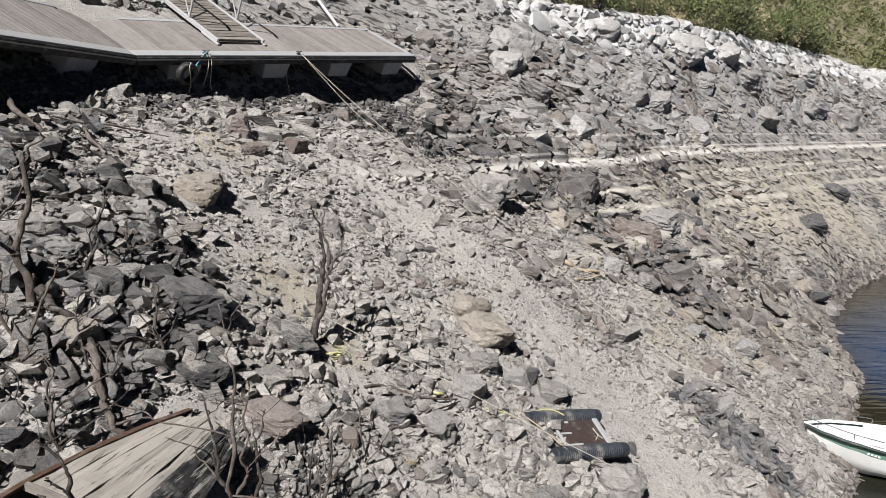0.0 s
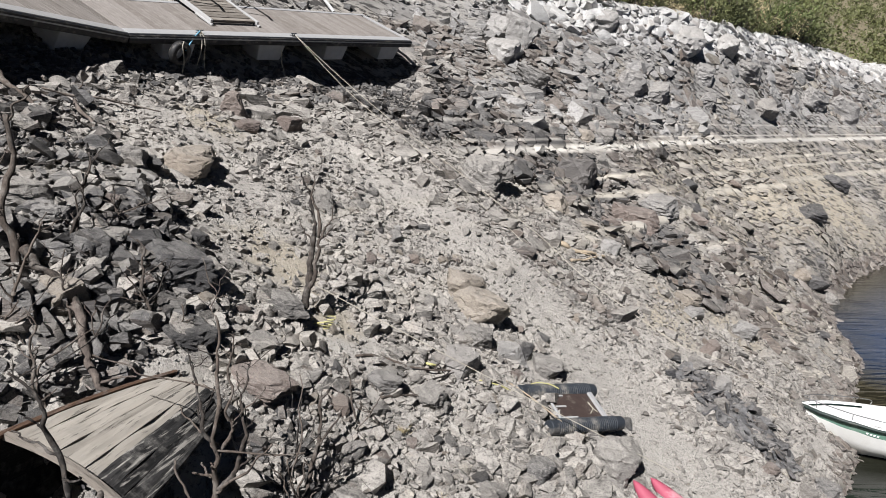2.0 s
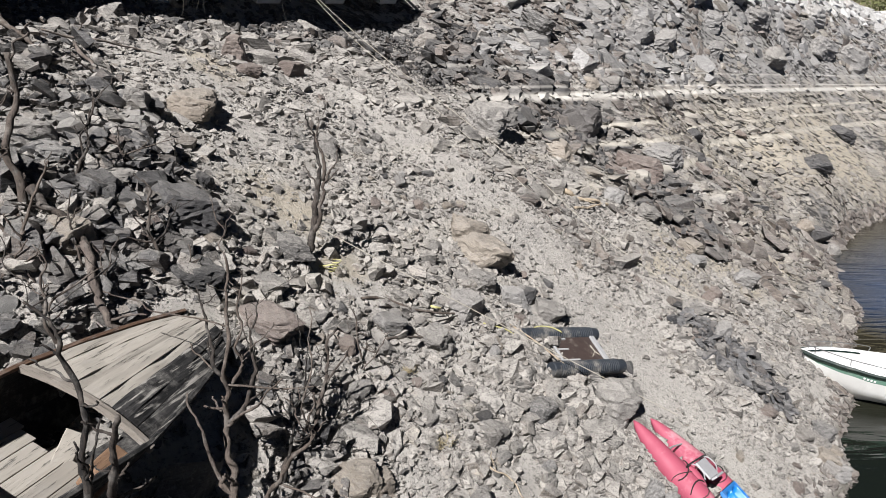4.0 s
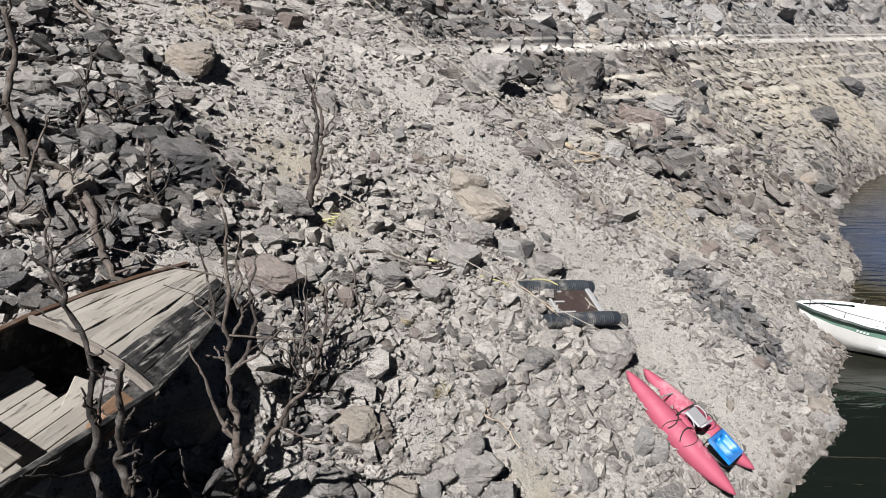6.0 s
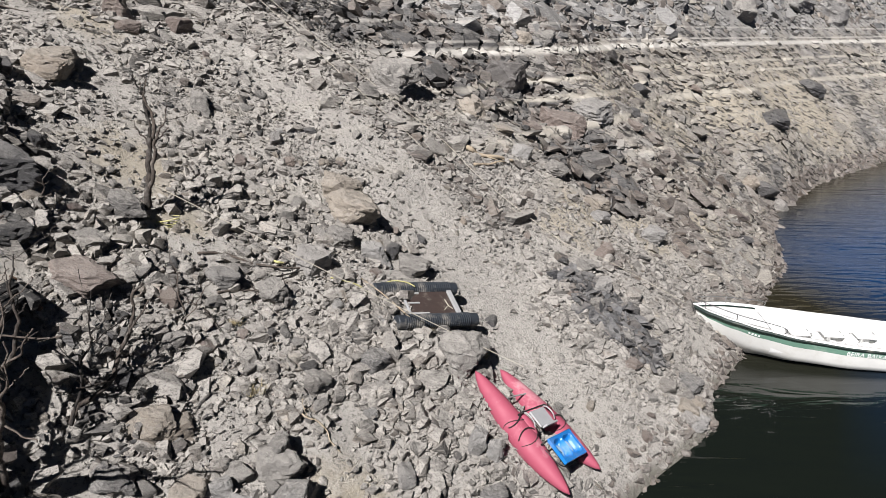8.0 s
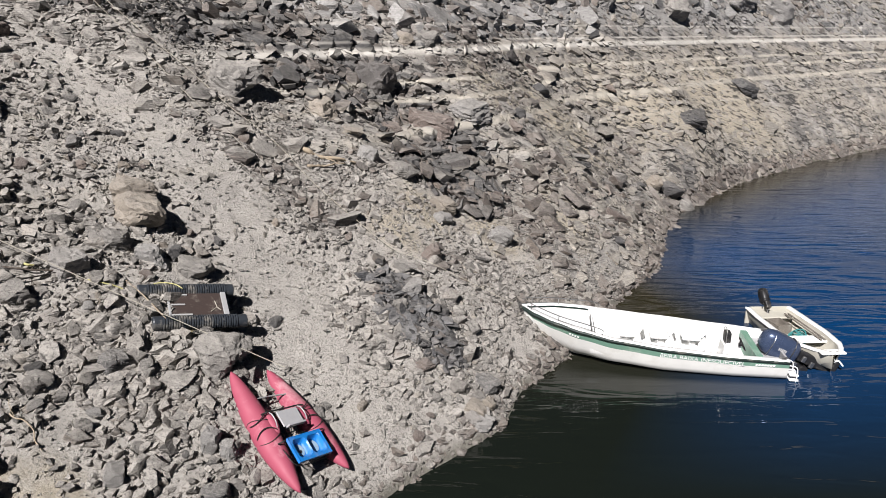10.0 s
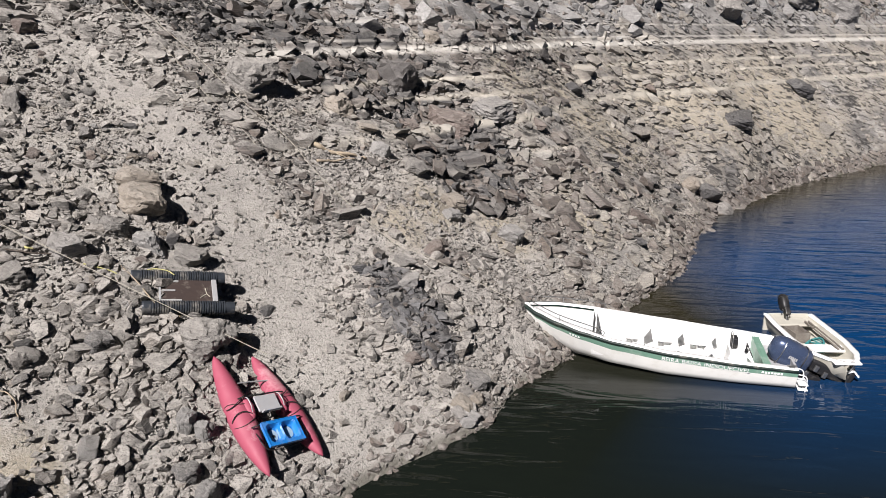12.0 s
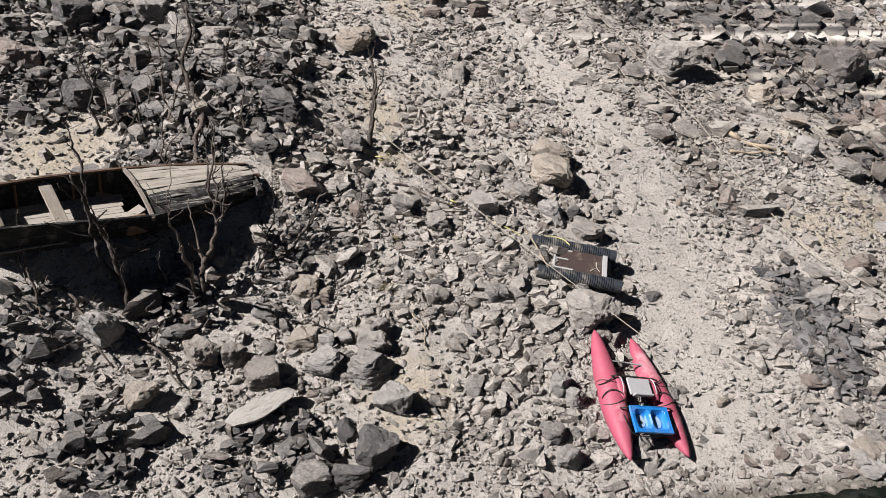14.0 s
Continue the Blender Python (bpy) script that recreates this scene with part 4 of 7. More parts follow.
rock("boulder", -5.49, 8.82, 0.68, 0.52, 0.46, 5, O_GREY, 300, "speckled dark grey boulder on a slate heap")
rock("boulder", -5.15, 8.70, 0.73, 0.54, 0.29, 2, O_PALE, 301, "pale grey flat boulder on dark slate")
rock("boulder", -4.49, 8.65, 0.55, 0.41, 0.23, -5, O_GREY, 302, "flat grey slab on a dark slate heap")
rock("boulder", -3.71, 8.87, 0.99, 0.74, 0.47, -10, O_DARK, 303, "large near-black slate boulder with pale streaks")
rock("boulder", -4.44, 8.03, 0.36, 0.28, 0.22, 14, O_GREY, 304, "rounded dark grey banded stone", soft=3)
rock("boulder", -4.47, 7.67, 0.55, 0.44, 0.46, 10, O_TAN, 305, "tan block with a dark foot")
rock("boulder", -3.35, 8.17, 0.70, 0.52, 0.32, 3, O_DARK, 306, "long black slate slab in shadow")
rock("boulder", -4.59, 11.77, 0.73, 0.56, 0.44, 5, O_TAN, 307, "tan blocky boulder half buried in pale silt")
rock("boulder", -4.42, 12.45, 0.37, 0.28, 0.25, -3, O_GREY, 308, "small grey boulder beside a tan block")
rock("boulder", -4.99, 11.21, 0.50, 0.38, 0.32, 12, O_DARK, 309, "dark grey slab beside pale silt")
rock("boulder", -5.08, 10.64, 0.51, 0.38, 0.22, 14, O_GREY, 310, "grey flat stone on the slate heap")
rock("boulder", -5.23, 8.15, 0.42, 0.34, 0.40, -9, O_DARK, 311, "black tilted slab on the slate heap")
rock("boulder", -4.15, 8.50, 0.48, 0.36, 0.23, -6, O_DARK, 312, "black slate block in the heap")
rock("boulder", -3.99, 8.06, 0.37, 0.28, 0.21, 12, O_GREY, 313, "grey angular stone in the heap")
rock("boulder", -3.53, 8.62, 0.31, 0.24, 0.20, 11, O_GREY, 314, "grey angular stone among black slate")
rock("boulder", -3.34, 8.88, 0.32, 0.24, 0.15, 7, O_TAN, 315, "small tan stone on black slate")
rock("boulder", -4.49, 8.43, 0.58, 0.45, 0.35, 3, O_DARK, 316, "near-black angular slate block")
rock("boulder", -3.72, 9.85, 0.32, 0.25, 0.24, 11, O_DARK, 317, "dark pointed stone on the heap")
rock("boulder", -2.51, 9.82, 0.70, 0.53, 0.35, -1, O_GREY, 318, "flat grey slab at a dead tree's foot")
rock("boulder", -2.67, 8.91, 0.54, 0.40, 0.22, -1, O_GREY, 319, "banded grey slab on pale dust")
rock("boulder", -2.56, 8.41, 0.92, 0.69, 0.41, -5, O_RUST, 320, "long brown-grey slab beside the wreck", strata=0.1)
rock("boulder", 0.06, 13.15, 0.90, 0.68, 0.53, 9, O_TAN, 321, "tan boulder, upper half of a split pair", soft=5)
rock("boulder", 0.28, 12.73, 1.12, 0.85, 0.62, -2, O_TAN, 322, "tan boulder, lower half of a split pair", soft=5)
rock("boulder", -1.20, 9.71, 0.51, 0.39, 0.32, 7, O_BAND, 323, "banded grey stone near a tangle of twigs", strata=0.1)
rock("boulder", -0.57, 9.94, 0.58, 0.44, 0.33, -3, O_GREY, 324, "dark grey stone near a tangle of twigs")
rock("boulder", -2.62, 13.41, 0.56, 0.43, 0.39, -8, O_GREY, 325, "dark grey upright stone above the dead tree")
rock("boulder", 2.37, 10.70, 1.06, 0.86, 0.64, 12, O_GREY, 331, "big rounded grey boulder below a home-made raft", sink=0.16, soft=4, strata=0.06, fine=0.16)
rock("boulder", 7.00, 12.55, 0.36, 0.30, 0.24, 15, O_TAN, 431, "rusty tan rounded stone at the waterline", soft=2)
rock("boulder", 6.72, 12.10, 0.34, 0.26, 0.22, -10, O_PALE, 432, "pale grey stone at the waterline", soft=2)
rock("boulder", 6.98, 12.18, 0.34, 0.28, 0.20, 30, O_TAN, 433, "tan angular stone half in the water")
rock("boulder", 6.95, 13.10, 0.62, 0.40, 0.30, -18, O_GREY, 434, "flat grey slab by the water")
rock("boulder", 6.45, 12.60, 0.48, 0.36, 0.22, 10, O_GREY, 435, "grey slab by the water")
rock("boulder", -1.38, 7.37, 0.66, 0.51, 0.40, 7, O_TAN, 327, "tan tilted slab on dark stones")
rock("boulder", -1.53, 6.62, 0.53, 0.41, 0.32, 11, O_BAND, 328, "banded grey block on the lower bank", strata=0.1)
rock("boulder", 0.10, 7.49, 0.64, 0.49, 0.42, -11, O_GREY, 329, "dark grey angular block among cobbles", soft=3)
rock("boulder", 1.02, 9.70, 0.50, 0.39, 0.39, -6, O_BAND, 330, "grey banded cobble below the raft", soft=3, strata=0.1)
rock("boulder", 0.27, 8.86, 0.35, 0.27, 0.27, 13, O_GREY, 331, "grey cobble on the dusty bank", soft=3)
rock("boulder", 0.57, 17.96, 1.29, 1.02, 1.04, -8, O_GREY, 332, "large brown-grey slate boulder with a pale top", strata=0.1)
rock("boulder", 3.61, 22.56, 1.45, 1.15, 1.28, -0, O_DARK, 333, "upright dark slate block on the bank")
rock("boulder", 2.56, 19.34, 0.98, 0.74, 0.48, -12, O_TAN, 334, "flat tan plate leaning on dark scree")
rock("boulder", 5.35, 21.92, 1.51, 1.16, 0.91, -3, O_RUST, 335, "striped brown and grey slab leaning downhill", strata=0.1)
rock("boulder", 6.62, 23.60, 1.41, 1.06, 0.67, -7, O_BAND, 336, "wide grey slate slab on scree", strata=0.1)
rock("boulder", 4.33, 20.70, 0.74, 0.56, 0.41, 7, O_RUST, 337, "rusty brown slab on dark scree", strata=0.1)
rock("boulder", 3.91, 18.57, 0.56, 0.44, 0.41, 1, O_PALE, 338, "pale block at the foot of dark scree")
rock("boulder", 3.41, 19.14, 0.68, 0.50, 0.24, 2, O_TAN, 339, "tan flat stone on dark scree")
rock("boulder", 5.22, 20.47, 0.92, 0.68, 0.31, 8, O_GREY, 340, "flat grey slab at the foot of dark scree")
rock("boulder", 5.78, 19.78, 0.67, 0.52, 0.46, 14, O_DARK, 341, "dark tilted slab below the scree")
rock("boulder", 4.86, 18.66, 0.80, 0.60, 0.40, 9, O_GREY, 342, "grey tilted slab below the scree")
rock("boulder", 14.56, 29.98, 0.73, 0.61, 0.83, 6, O_TAN, 343, "upright pale tan stone near the shore")
rock("boulder", 15.60, 30.55, 1.09, 0.85, 0.83, -9, O_DARK, 344, "dark leaning ledge near the shore")
rock("boulder", 16.31, 30.53, 1.13, 0.86, 0.60, 4, O_GREY, 345, "dark ledge running into the water")
rock("boulder", 17.90, 35.90, 1.60, 1.21, 0.85, 13, O_DARK, 346, "dark overhanging ledge in the far bank")
rock("boulder", 5.90, 18.39, 0.80, 0.62, 0.50, 8, O_TAN, 347, "tan slab on yellow silt")
rock("boulder", 7.46, 18.49, 0.78, 0.60, 0.51, -2, O_PALE, 348, "pale flat slab on grey scree")
rock("boulder", 5.93, 17.86, 0.67, 0.51, 0.34, -2, O_PALE, 349, "pale slab below yellow silt")
rock("boulder", 0.72, 20.46, 1.33, 0.99, 0.56, 10, O_DARK, 350, "dark angular slate block on scree")
rock("boulder", 4.37, 25.05, 0.66, 0.51, 0.45, 14, O_TAN, 351, "orange-tan block above the old shoreline")
rock("boulder", 1.46, 20.04, 1.04, 0.78, 0.48, 5, O_DARK, 352, "black hollowed block on scree")
rock("boulder", 23.27, 44.03, 1.81, 1.35, 0.78, -12, O_DARK, 353, "dark ledge under a pale old shoreline")
rock("boulder", 6.79, 12.32, 0.53, 0.39, 0.21, -6, O_TAN, 354, "orange-tan stone at the waterline")
rock("boulder", 6.93, 12.12, 0.53, 0.40, 0.25, 11, O_PALE, 355, "pale stone at the waterline")
rock("boulder", 6.97, 13.00, 0.55, 0.42, 0.37, 8, O_BAND, 356, "grey banded block by the water", strata=0.1)
rock("boulder", 5.15, 15.13, 0.59, 0.44, 0.31, 7, O_GREY, 357, "long grey slab on the gravel slope")
rock("boulder", 5.62, 13.27, 0.52, 0.39, 0.20, -4, O_GREY, 358, "dark slate slab in a fan of shards")
rock("boulder", 5.72, 12.69, 0.47, 0.36, 0.25, 4, O_RUST, 359, "brown slate slab by the water", strata=0.1)
rock("boulder", -2.62, 4.39, 0.69, 0.56, 0.71, 34, O_PALE, 360, "upright light grey block under the wreck")
rock("boulder", -1.63, 4.37, 0.52, 0.42, 0.46, 35, O_TAN, 361, "small tan stone on dark gravel")
rock("boulder", -0.28, 6.70, 0.72, 0.56, 0.48, 42, O_PALE, 362, "pale angular block on the lower bank")
rock("boulder", 0.35, 7.16, 0.72, 0.56, 0.52, 40, O_BAND, 363, "grey angular banded block on cracked silt", strata=0.1)
rock("boulder", 0.89, 7.08, 0.61, 0.49, 0.57, 51, O_PALE, 364, "flat pale slab on cracked silt")
rock("boulder", 1.22, 6.37, 0.61, 0.51, 0.69, 26, O_DARK, 365, "dark grey slab leaning on the lower bank")
rock("boulder", -0.80, 5.91, 0.57, 0.45, 0.45, 51, O_BAND, 366, "banded grey block on the lower bank", strata=0.1)
rock("boulder", -1.56, 5.39, 0.59, 0.47, 0.52, 36, O_GREY, 367, "thin grey slab on edge")
rock("boulder", -1.26, 5.75, 0.41, 0.33, 0.40, 38, O_GREY, 368, "grey pointed slab on the lower bank")
rock("boulder", -7.74, 8.84, 0.88, 0.69, 0.68, 41, O_BAND, 369, "pale grey boulder on the upper bank", strata=0.1)
rock("boulder", -8.53, 7.44, 0.88, 0.71, 0.88, 35, O_DARK, 370, "black slate block on the upper bank")
rock("boulder", -9.13, 6.49, 0.66, 0.51, 0.50, 32, O_GREY, 371, "grey boulder on the upper bank")
rock("boulder", -8.19, 6.05, 1.06, 0.82, 0.75, 48, O_RUST, 372, "brown-grey boulder on the upper bank", strata=0.1)
rock("boulder", -6.70, 6.46, 0.75, 0.59, 0.54, 39, O_DARK, 373, "dark banded block among dead branches")
rock("boulder", -6.18, 7.27, 0.54, 0.43, 0.48, 50, O_DARK, 374, "dark block among dead branches")
rock("boulder", -6.38, 9.41, 0.69, 0.52, 0.39, 31, O_PALE, 375, "pale block on dark slate")
rock("boulder", -5.53, 8.73, 0.69, 0.53, 0.43, 47, O_GREY, 376, "grey block on dark slate")
rock("boulder", -5.13, 11.04, 0.63, 0.50, 0.53, 47, O_GREY, 377, "grey block above the dead trees")
rock("boulder", -4.56, 11.97, 0.89, 0.68, 0.53, 37, O_TAN, 378, "pale tan block at the heap's edge")
rock("boulder", -0.82, 6.79, 0.54, 0.41, 0.33, 51, O_TAN, 379, "tan flat slab on the lower bank")
rock("boulder", -1.45, 6.72, 0.39, 0.31, 0.30, 45, O_GREY, 380, "grey block below a tan slab")
rock("boulder", -1.28, 7.43, 0.78, 0.57, 0.23, 37, O_TAN, 381, "tan slab in the sun")
rock("boulder", 1.09, 5.90, 0.61, 0.48, 0.45, 53, O_DARK, 382, "dark slate slab at the lower edge of the bank")
rock("boulder", 0.80, 5.53, 0.75, 0.57, 0.42, 34, O_GREY, 383, "grey slate slab at the lower edge of the bank")
rock("boulder", 0.05, 7.68, 0.41, 0.34, 0.45, 45, O_GREY, 384, "upright grey block on cobbles", soft=3)
rock("boulder", -0.51, 6.97, 0.38, 0.30, 0.32, 26, O_PALE, 385, "pale cobble on the lower bank", soft=3)
rock("boulder", -0.08, 10.85, 0.62, 0.49, 0.45, 42, O_PALE, 386, "pale streaked grey stone")
rock("boulder", 0.20, 11.82, 0.62, 0.48, 0.43, 41, O_GREY, 387, "grey angular stone near a raft")
rock("boulder", 0.80, 11.94, 0.62, 0.48, 0.39, 31, O_PALE, 388, "pale plate on edge near a raft")
rock("boulder", 1.08, 12.36, 0.38, 0.30, 0.32, 41, O_DARK, 389, "dark upright stone near a raft")
rock("boulder", 1.45, 12.26, 0.67, 0.51, 0.36, 35, O_GREY, 390, "grey block above the raft")
rock("boulder", 2.60, 9.31, 0.32, 0.29, 0.55, 33, O_PALE, 391, "pale oblong stone beside a red pontoon")
rock("boulder", 2.87, 9.32, 0.34, 0.28, 0.39, 42, O_PALE, 392, "pale stone beside a red pontoon")
rock("boulder", 3.23, 8.55, 0.41, 0.34, 0.46, 52, O_PALE, 393, "big pale cobble on the bank", soft=3)
rock("boulder", 2.87, 8.69, 0.46, 0.35, 0.27, 32, O_BAND, 394, "grey cobble on the bank", soft=3, strata=0.1)
rock("boulder", 2.95, 9.39, 0.16, 0.14, 0.33, 40, O_GREY, 395, "grey oblong stone beside a red pontoon")
rock("boulder", 5.73, 16.03, 0.53, 0.42, 0.50, 45, O_RUST, 396, "brown cobble on the gravel slope", soft=3, strata=0.1)
rock("boulder", 5.35, 14.36, 0.54, 0.43, 0.48, 44, O_PALE, 397, "pale block on the gravel slope")
rock("boulder", 5.17, 13.77, 0.43, 0.34, 0.36, 51, O_GREY, 398, "grey block among slate shards")
rock("boulder", -3.59, 5.35, 0.84, 0.63, 0.40, 39, O_GREY, 399, "flat grey slab below the wreck")
rock("boulder", -0.43, 5.52, 1.22, 0.36, 0.17, 74, O_CREAM, 42, "long pale slab leaning over a hollow", sink=-0.6, lean=(20, -14), strata=0.03)
rock("boulder", -6.9, 8.9, 1.7, 0.55, 0.4, -14, O_GREY, 53, "long grey slab leaning downhill", lean=(0, 15), sink=0.1)
rock("boulder", 2.2, 27.4, 1.5, 0.8, 1.4, -15, O_PALE, 31, "pale upright slate slab high on the bank", strata=0.1)
rock("boulder", 2.6, 25.8, 1.3, 0.8, 1.1, -25, O_BAND, 32, "steeply tilted grey slate outcrop", strata=0.14)
rock("boulder", -4.72, 14.9, 0.55, 0.5, 0.6, 40, O_RUST, 13, "reddish grey boulder on the silt")
rock("boulder", -4.35, 14.45, 0.5, 0.35, 0.28, 0, O_RUST, 14, "flat reddish stone on the silt")
rock("boulder", -3.75, 15.6, 0.6, 0.45, 0.34, 20, O_RUST, 15, "reddish flat stone below the landing stage")
rock("boulder", -1.1, 22.0, 0.95, 0.7, 0.6, 20, O_GREY, 27, "grey boulder near the landing stage's end")
rock("outcrop", 1.55, 28.00, 1.55, 1.08, 1.01, 14, O_PALE, 500, "pale weathered slate outcrop high on the bank", sink=0.46, lean=(-4, 0), strata=0.1, soft=2, category="rock outcrop")
rock("outcrop", 1.72, 26.66, 1.71, 1.19, 1.12, 39, O_PALE, 501, "pale weathered slate outcrop high on the bank", sink=0.46, lean=(-5, -4), strata=0.1, soft=2, category="rock outcrop")
rock("outcrop", 2.64, 26.05, 1.08, 0.75, 0.70, 33, O_BAND, 502, "banded grey slate outcrop tilted in the upper bank", sink=0.46, lean=(-4, 0), strata=0.1, soft=2, category="rock outcrop")
rock("outcrop", 3.83, 30.59, 1.28, 0.89, 0.83, 15, O_BAND, 503, "banded grey slate outcrop tilted in the upper bank", sink=0.46, lean=(-2, -3), strata=0.1, soft=2, category="rock outcrop")
rock("outcrop", 4.63, 28.94, 1.21, 0.84, 0.79, 31, O_PALE, 504, "pale weathered slate outcrop high on the bank", sink=0.46, lean=(0, 0), strata=0.1, soft=2, category="rock outcrop")
rock("outcrop", 8.56, 36.66, 2.42, 1.68, 1.58, 57, O_BAND, 505, "banded grey slate outcrop tilted in the upper bank", sink=0.46, lean=(-3, -2), strata=0.1, soft=2, category="rock outcrop")
rock("outcrop", 10.19, 37.53, 1.79, 1.24, 1.16, 44, O_BAND, 506, "banded grey slate outcrop tilted in the upper bank", sink=0.46, lean=(-3, -10), strata=0.1, soft=2, category="rock outcrop")
rock("outcrop", 13.07, 42.29, 2.86, 1.99, 1.86, 58, O_PALE, 507, "pale weathered slate outcrop high on the bank", sink=0.46, lean=(-3, -6), strata=0.1, soft=2, category="rock outcrop")
rock("outcrop", 16.46, 45.28, 2.22, 1.55, 1.45, 54, O_PALE, 508, "pale weathered slate outcrop high on the bank", sink=0.46, lean=(0, -4), strata=0.1, soft=2, category="rock outcrop")
rock("outcrop", 18.20, 45.88, 2.50, 1.74, 1.63, 48, O_BAND, 509, "banded grey slate outcrop tilted in the upper bank", sink=0.46, lean=(-6, -1), strata=0.1, soft=2, category="rock outcrop")
rock("outcrop", 21.70, 49.27, 2.48, 1.72, 1.62, 28, O_BAND, 510, "banded grey slate outcrop tilted in the upper bank", sink=0.46, lean=(-5, -1), strata=0.1, soft=2, category="rock outcrop")
rock("outcrop", 25.54, 53.84, 2.75, 1.91, 1.79, 56, O_PALE, 511, "pale weathered slate outcrop high on the bank", sink=0.46, lean=(-4, -2), strata=0.1, soft=2, category="rock outcrop")
rock("outcrop", 25.19, 51.51, 2.90, 2.02, 1.89, 24, O_BAND, 512, "banded grey slate outcrop tilted in the upper bank", sink=0.46, lean=(1, -1), strata=0.1, soft=2, category="rock outcrop")
rock("outcrop", 28.61, 54.02, 3.38, 2.35, 2.20, 20, O_BAND, 513, "banded grey slate outcrop tilted in the upper bank", sink=0.46, lean=(2, -1), strata=0.1, soft=2, category="rock outcrop")
rock("outcrop", 18.98, 44.83, 2.01, 1.40, 1.31, 44, O_GREY, 514, "grey slate outcrop in the upper bank", sink=0.46, lean=(2, -4), strata=0.1, soft=2, category="rock outcrop")
rock("outcrop", 13.99, 40.67, 1.58, 1.10, 1.03, 47, O_BAND, 515, "banded grey slate outcrop tilted in the upper bank", sink=0.46, lean=(3, -9), strata=0.1, soft=2, category="rock outcrop")
rock("outcrop", 7.65, 38.37, 1.81, 1.26, 1.18, 52, O_PALE, 516, "pale weathered slate outcrop high on the bank", sink=0.46, lean=(-2, -4), strata=0.1, soft=2, category="rock outcrop")
rock("outcrop", 0.53, 26.90, 1.11, 0.77, 0.73, 17, O_BAND, 517, "banded grey slate outcrop tilted in the upper bank", sink=0.46, lean=(1, -6), strata=0.1, soft=2, category="rock outcrop")
rock("outcrop", 5.13, 25.54, 0.95, 0.66, 0.62, 53, O_GREY, 518, "grey slate outcrop in the upper bank", sink=0.46, lean=(-3, -3), strata=0.1, soft=2, category="rock outcrop")
rock("outcrop", 14.07, 42.09, 1.84, 1.28, 1.20, 29, O_PALE, 519, "pale weathered slate outcrop high on the bank", sink=0.46, lean=(0, -8), strata=0.1, soft=2, category="rock outcrop")

ledges = random.Random(12)
for n in range(22):
    x, y = ledges.uniform(7.5, 17), ledges.uniform(20, 36)
    while not 0.8 < float(height(x, y, False)) < 10 or shore_distance(np.array(x), np.array(y)) < 0.8:
        x, y = ledges.uniform(7.5, 17), ledges.uniform(20, 36)
    rock("slate_stone", x, y, ledges.uniform(0.5, 1.1), ledges.uniform(0.35, 0.6), ledges.uniform(0.2, 0.4), ledges.uniform(0, 180), ledges.choice((O_DARK, O_GREY, O_GREY, O_RUST)), 200 + n,
         "slate ledge standing out of the tan bank", sink=0.25, lean=(ledges.uniform(-8, 18), ledges.uniform(0, 25)), fine=0.4)

# single loose stones along the middle of the bank
STONES = [rock_data("stone", m, 900 + n, 0.52, 0.05, 1) for n, m in enumerate([O_GREY, O_GREY, O_TAN, O_GREY, O_PALE, O_GREY, O_GREY, O_RUST, O_GREY, O_DARK] * 2)]
lx, ly = spots(290, -3.2, 6.5, 6.0, 15.5, lambda x, y: (1 - 0.9 * bareness(x, y)) * (1 - 0.8 * darkness(x, y)), 0.4)
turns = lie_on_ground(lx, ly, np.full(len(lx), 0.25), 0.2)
big = sizes(len(lx), 0.23, 0.36, 0.12, 0.52)
for n in range(len(lx)):
    ob = new("stone", STONES[n % len(STONES)])
    flat = random.uniform(0.28, 0.6)
    m = Matrix(turns[n].tolist()).to_4x4() @ Matrix.Diagonal((big[n] / 2, big[n] * random.uniform(0.28, 0.45), big[n] * flat / 2, 1))
    ob.matrix_world = Matrix.Translation(at_ground(lx[n], ly[n], big[n] * flat * 0.22)) @ m
    tagged(ob, "loose angular slate stone lying on the dusty bank", "stone", "loose stones on the bank")

# larger dark slabs of the heap on the upper bank
SLABS = [rock_data("slate_stone", m, 950 + n, 0.7, 0.05) for n, m in enumerate([O_DARK, O_DARK, O_GREY, O_DARK, O_DARK, O_RUST, O_DARK, O_GREY, O_DARK, O_PALE] * 2)]
lx, ly = spots(110, -9.0, -2.0, 4.5, 16.0, lambda x, y: darkness(x, y) ** 2)
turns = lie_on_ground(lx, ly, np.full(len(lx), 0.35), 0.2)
big = sizes(len(lx), 0.29, 0.34, 0.16, 0.6)
for n in range(len(lx)):
    ob = new("slate_stone", SLABS[n % len(SLABS)])
    flat = random.uniform(0.3, 0.65)
    m = Matrix(turns[n].tolist()).to_4x4() @ Matrix.Diagonal((big[n] / 2, big[n] * random.uniform(0.28, 0.45), big[n] * flat / 2, 1))
    ob.matrix_world = Matrix.Translation(at_ground(lx[n], ly[n], big[n] * flat * (0.3 + 0.45 * (n % 3 == 0)))) @ m
    tagged(ob, "dark angular slate slab in a heap on the bank", "stone", "dark slabs of the heap")


# ---- the stranded landing stage ----
def basis(origin, u, v):
    """A pose with x along u, y near v and z across both."""
    u = Vector(u).normalized()
    v = (Vector(v) - u * Vector(v).dot(u)).normalized()
    w = u.cross(v)
    return Matrix(((u.x, v.x, w.x, origin[0]), (u.y, v.y, w.y, origin[1]), (u.z, v.z, w.z, origin[2]), (0, 0, 0, 1)))


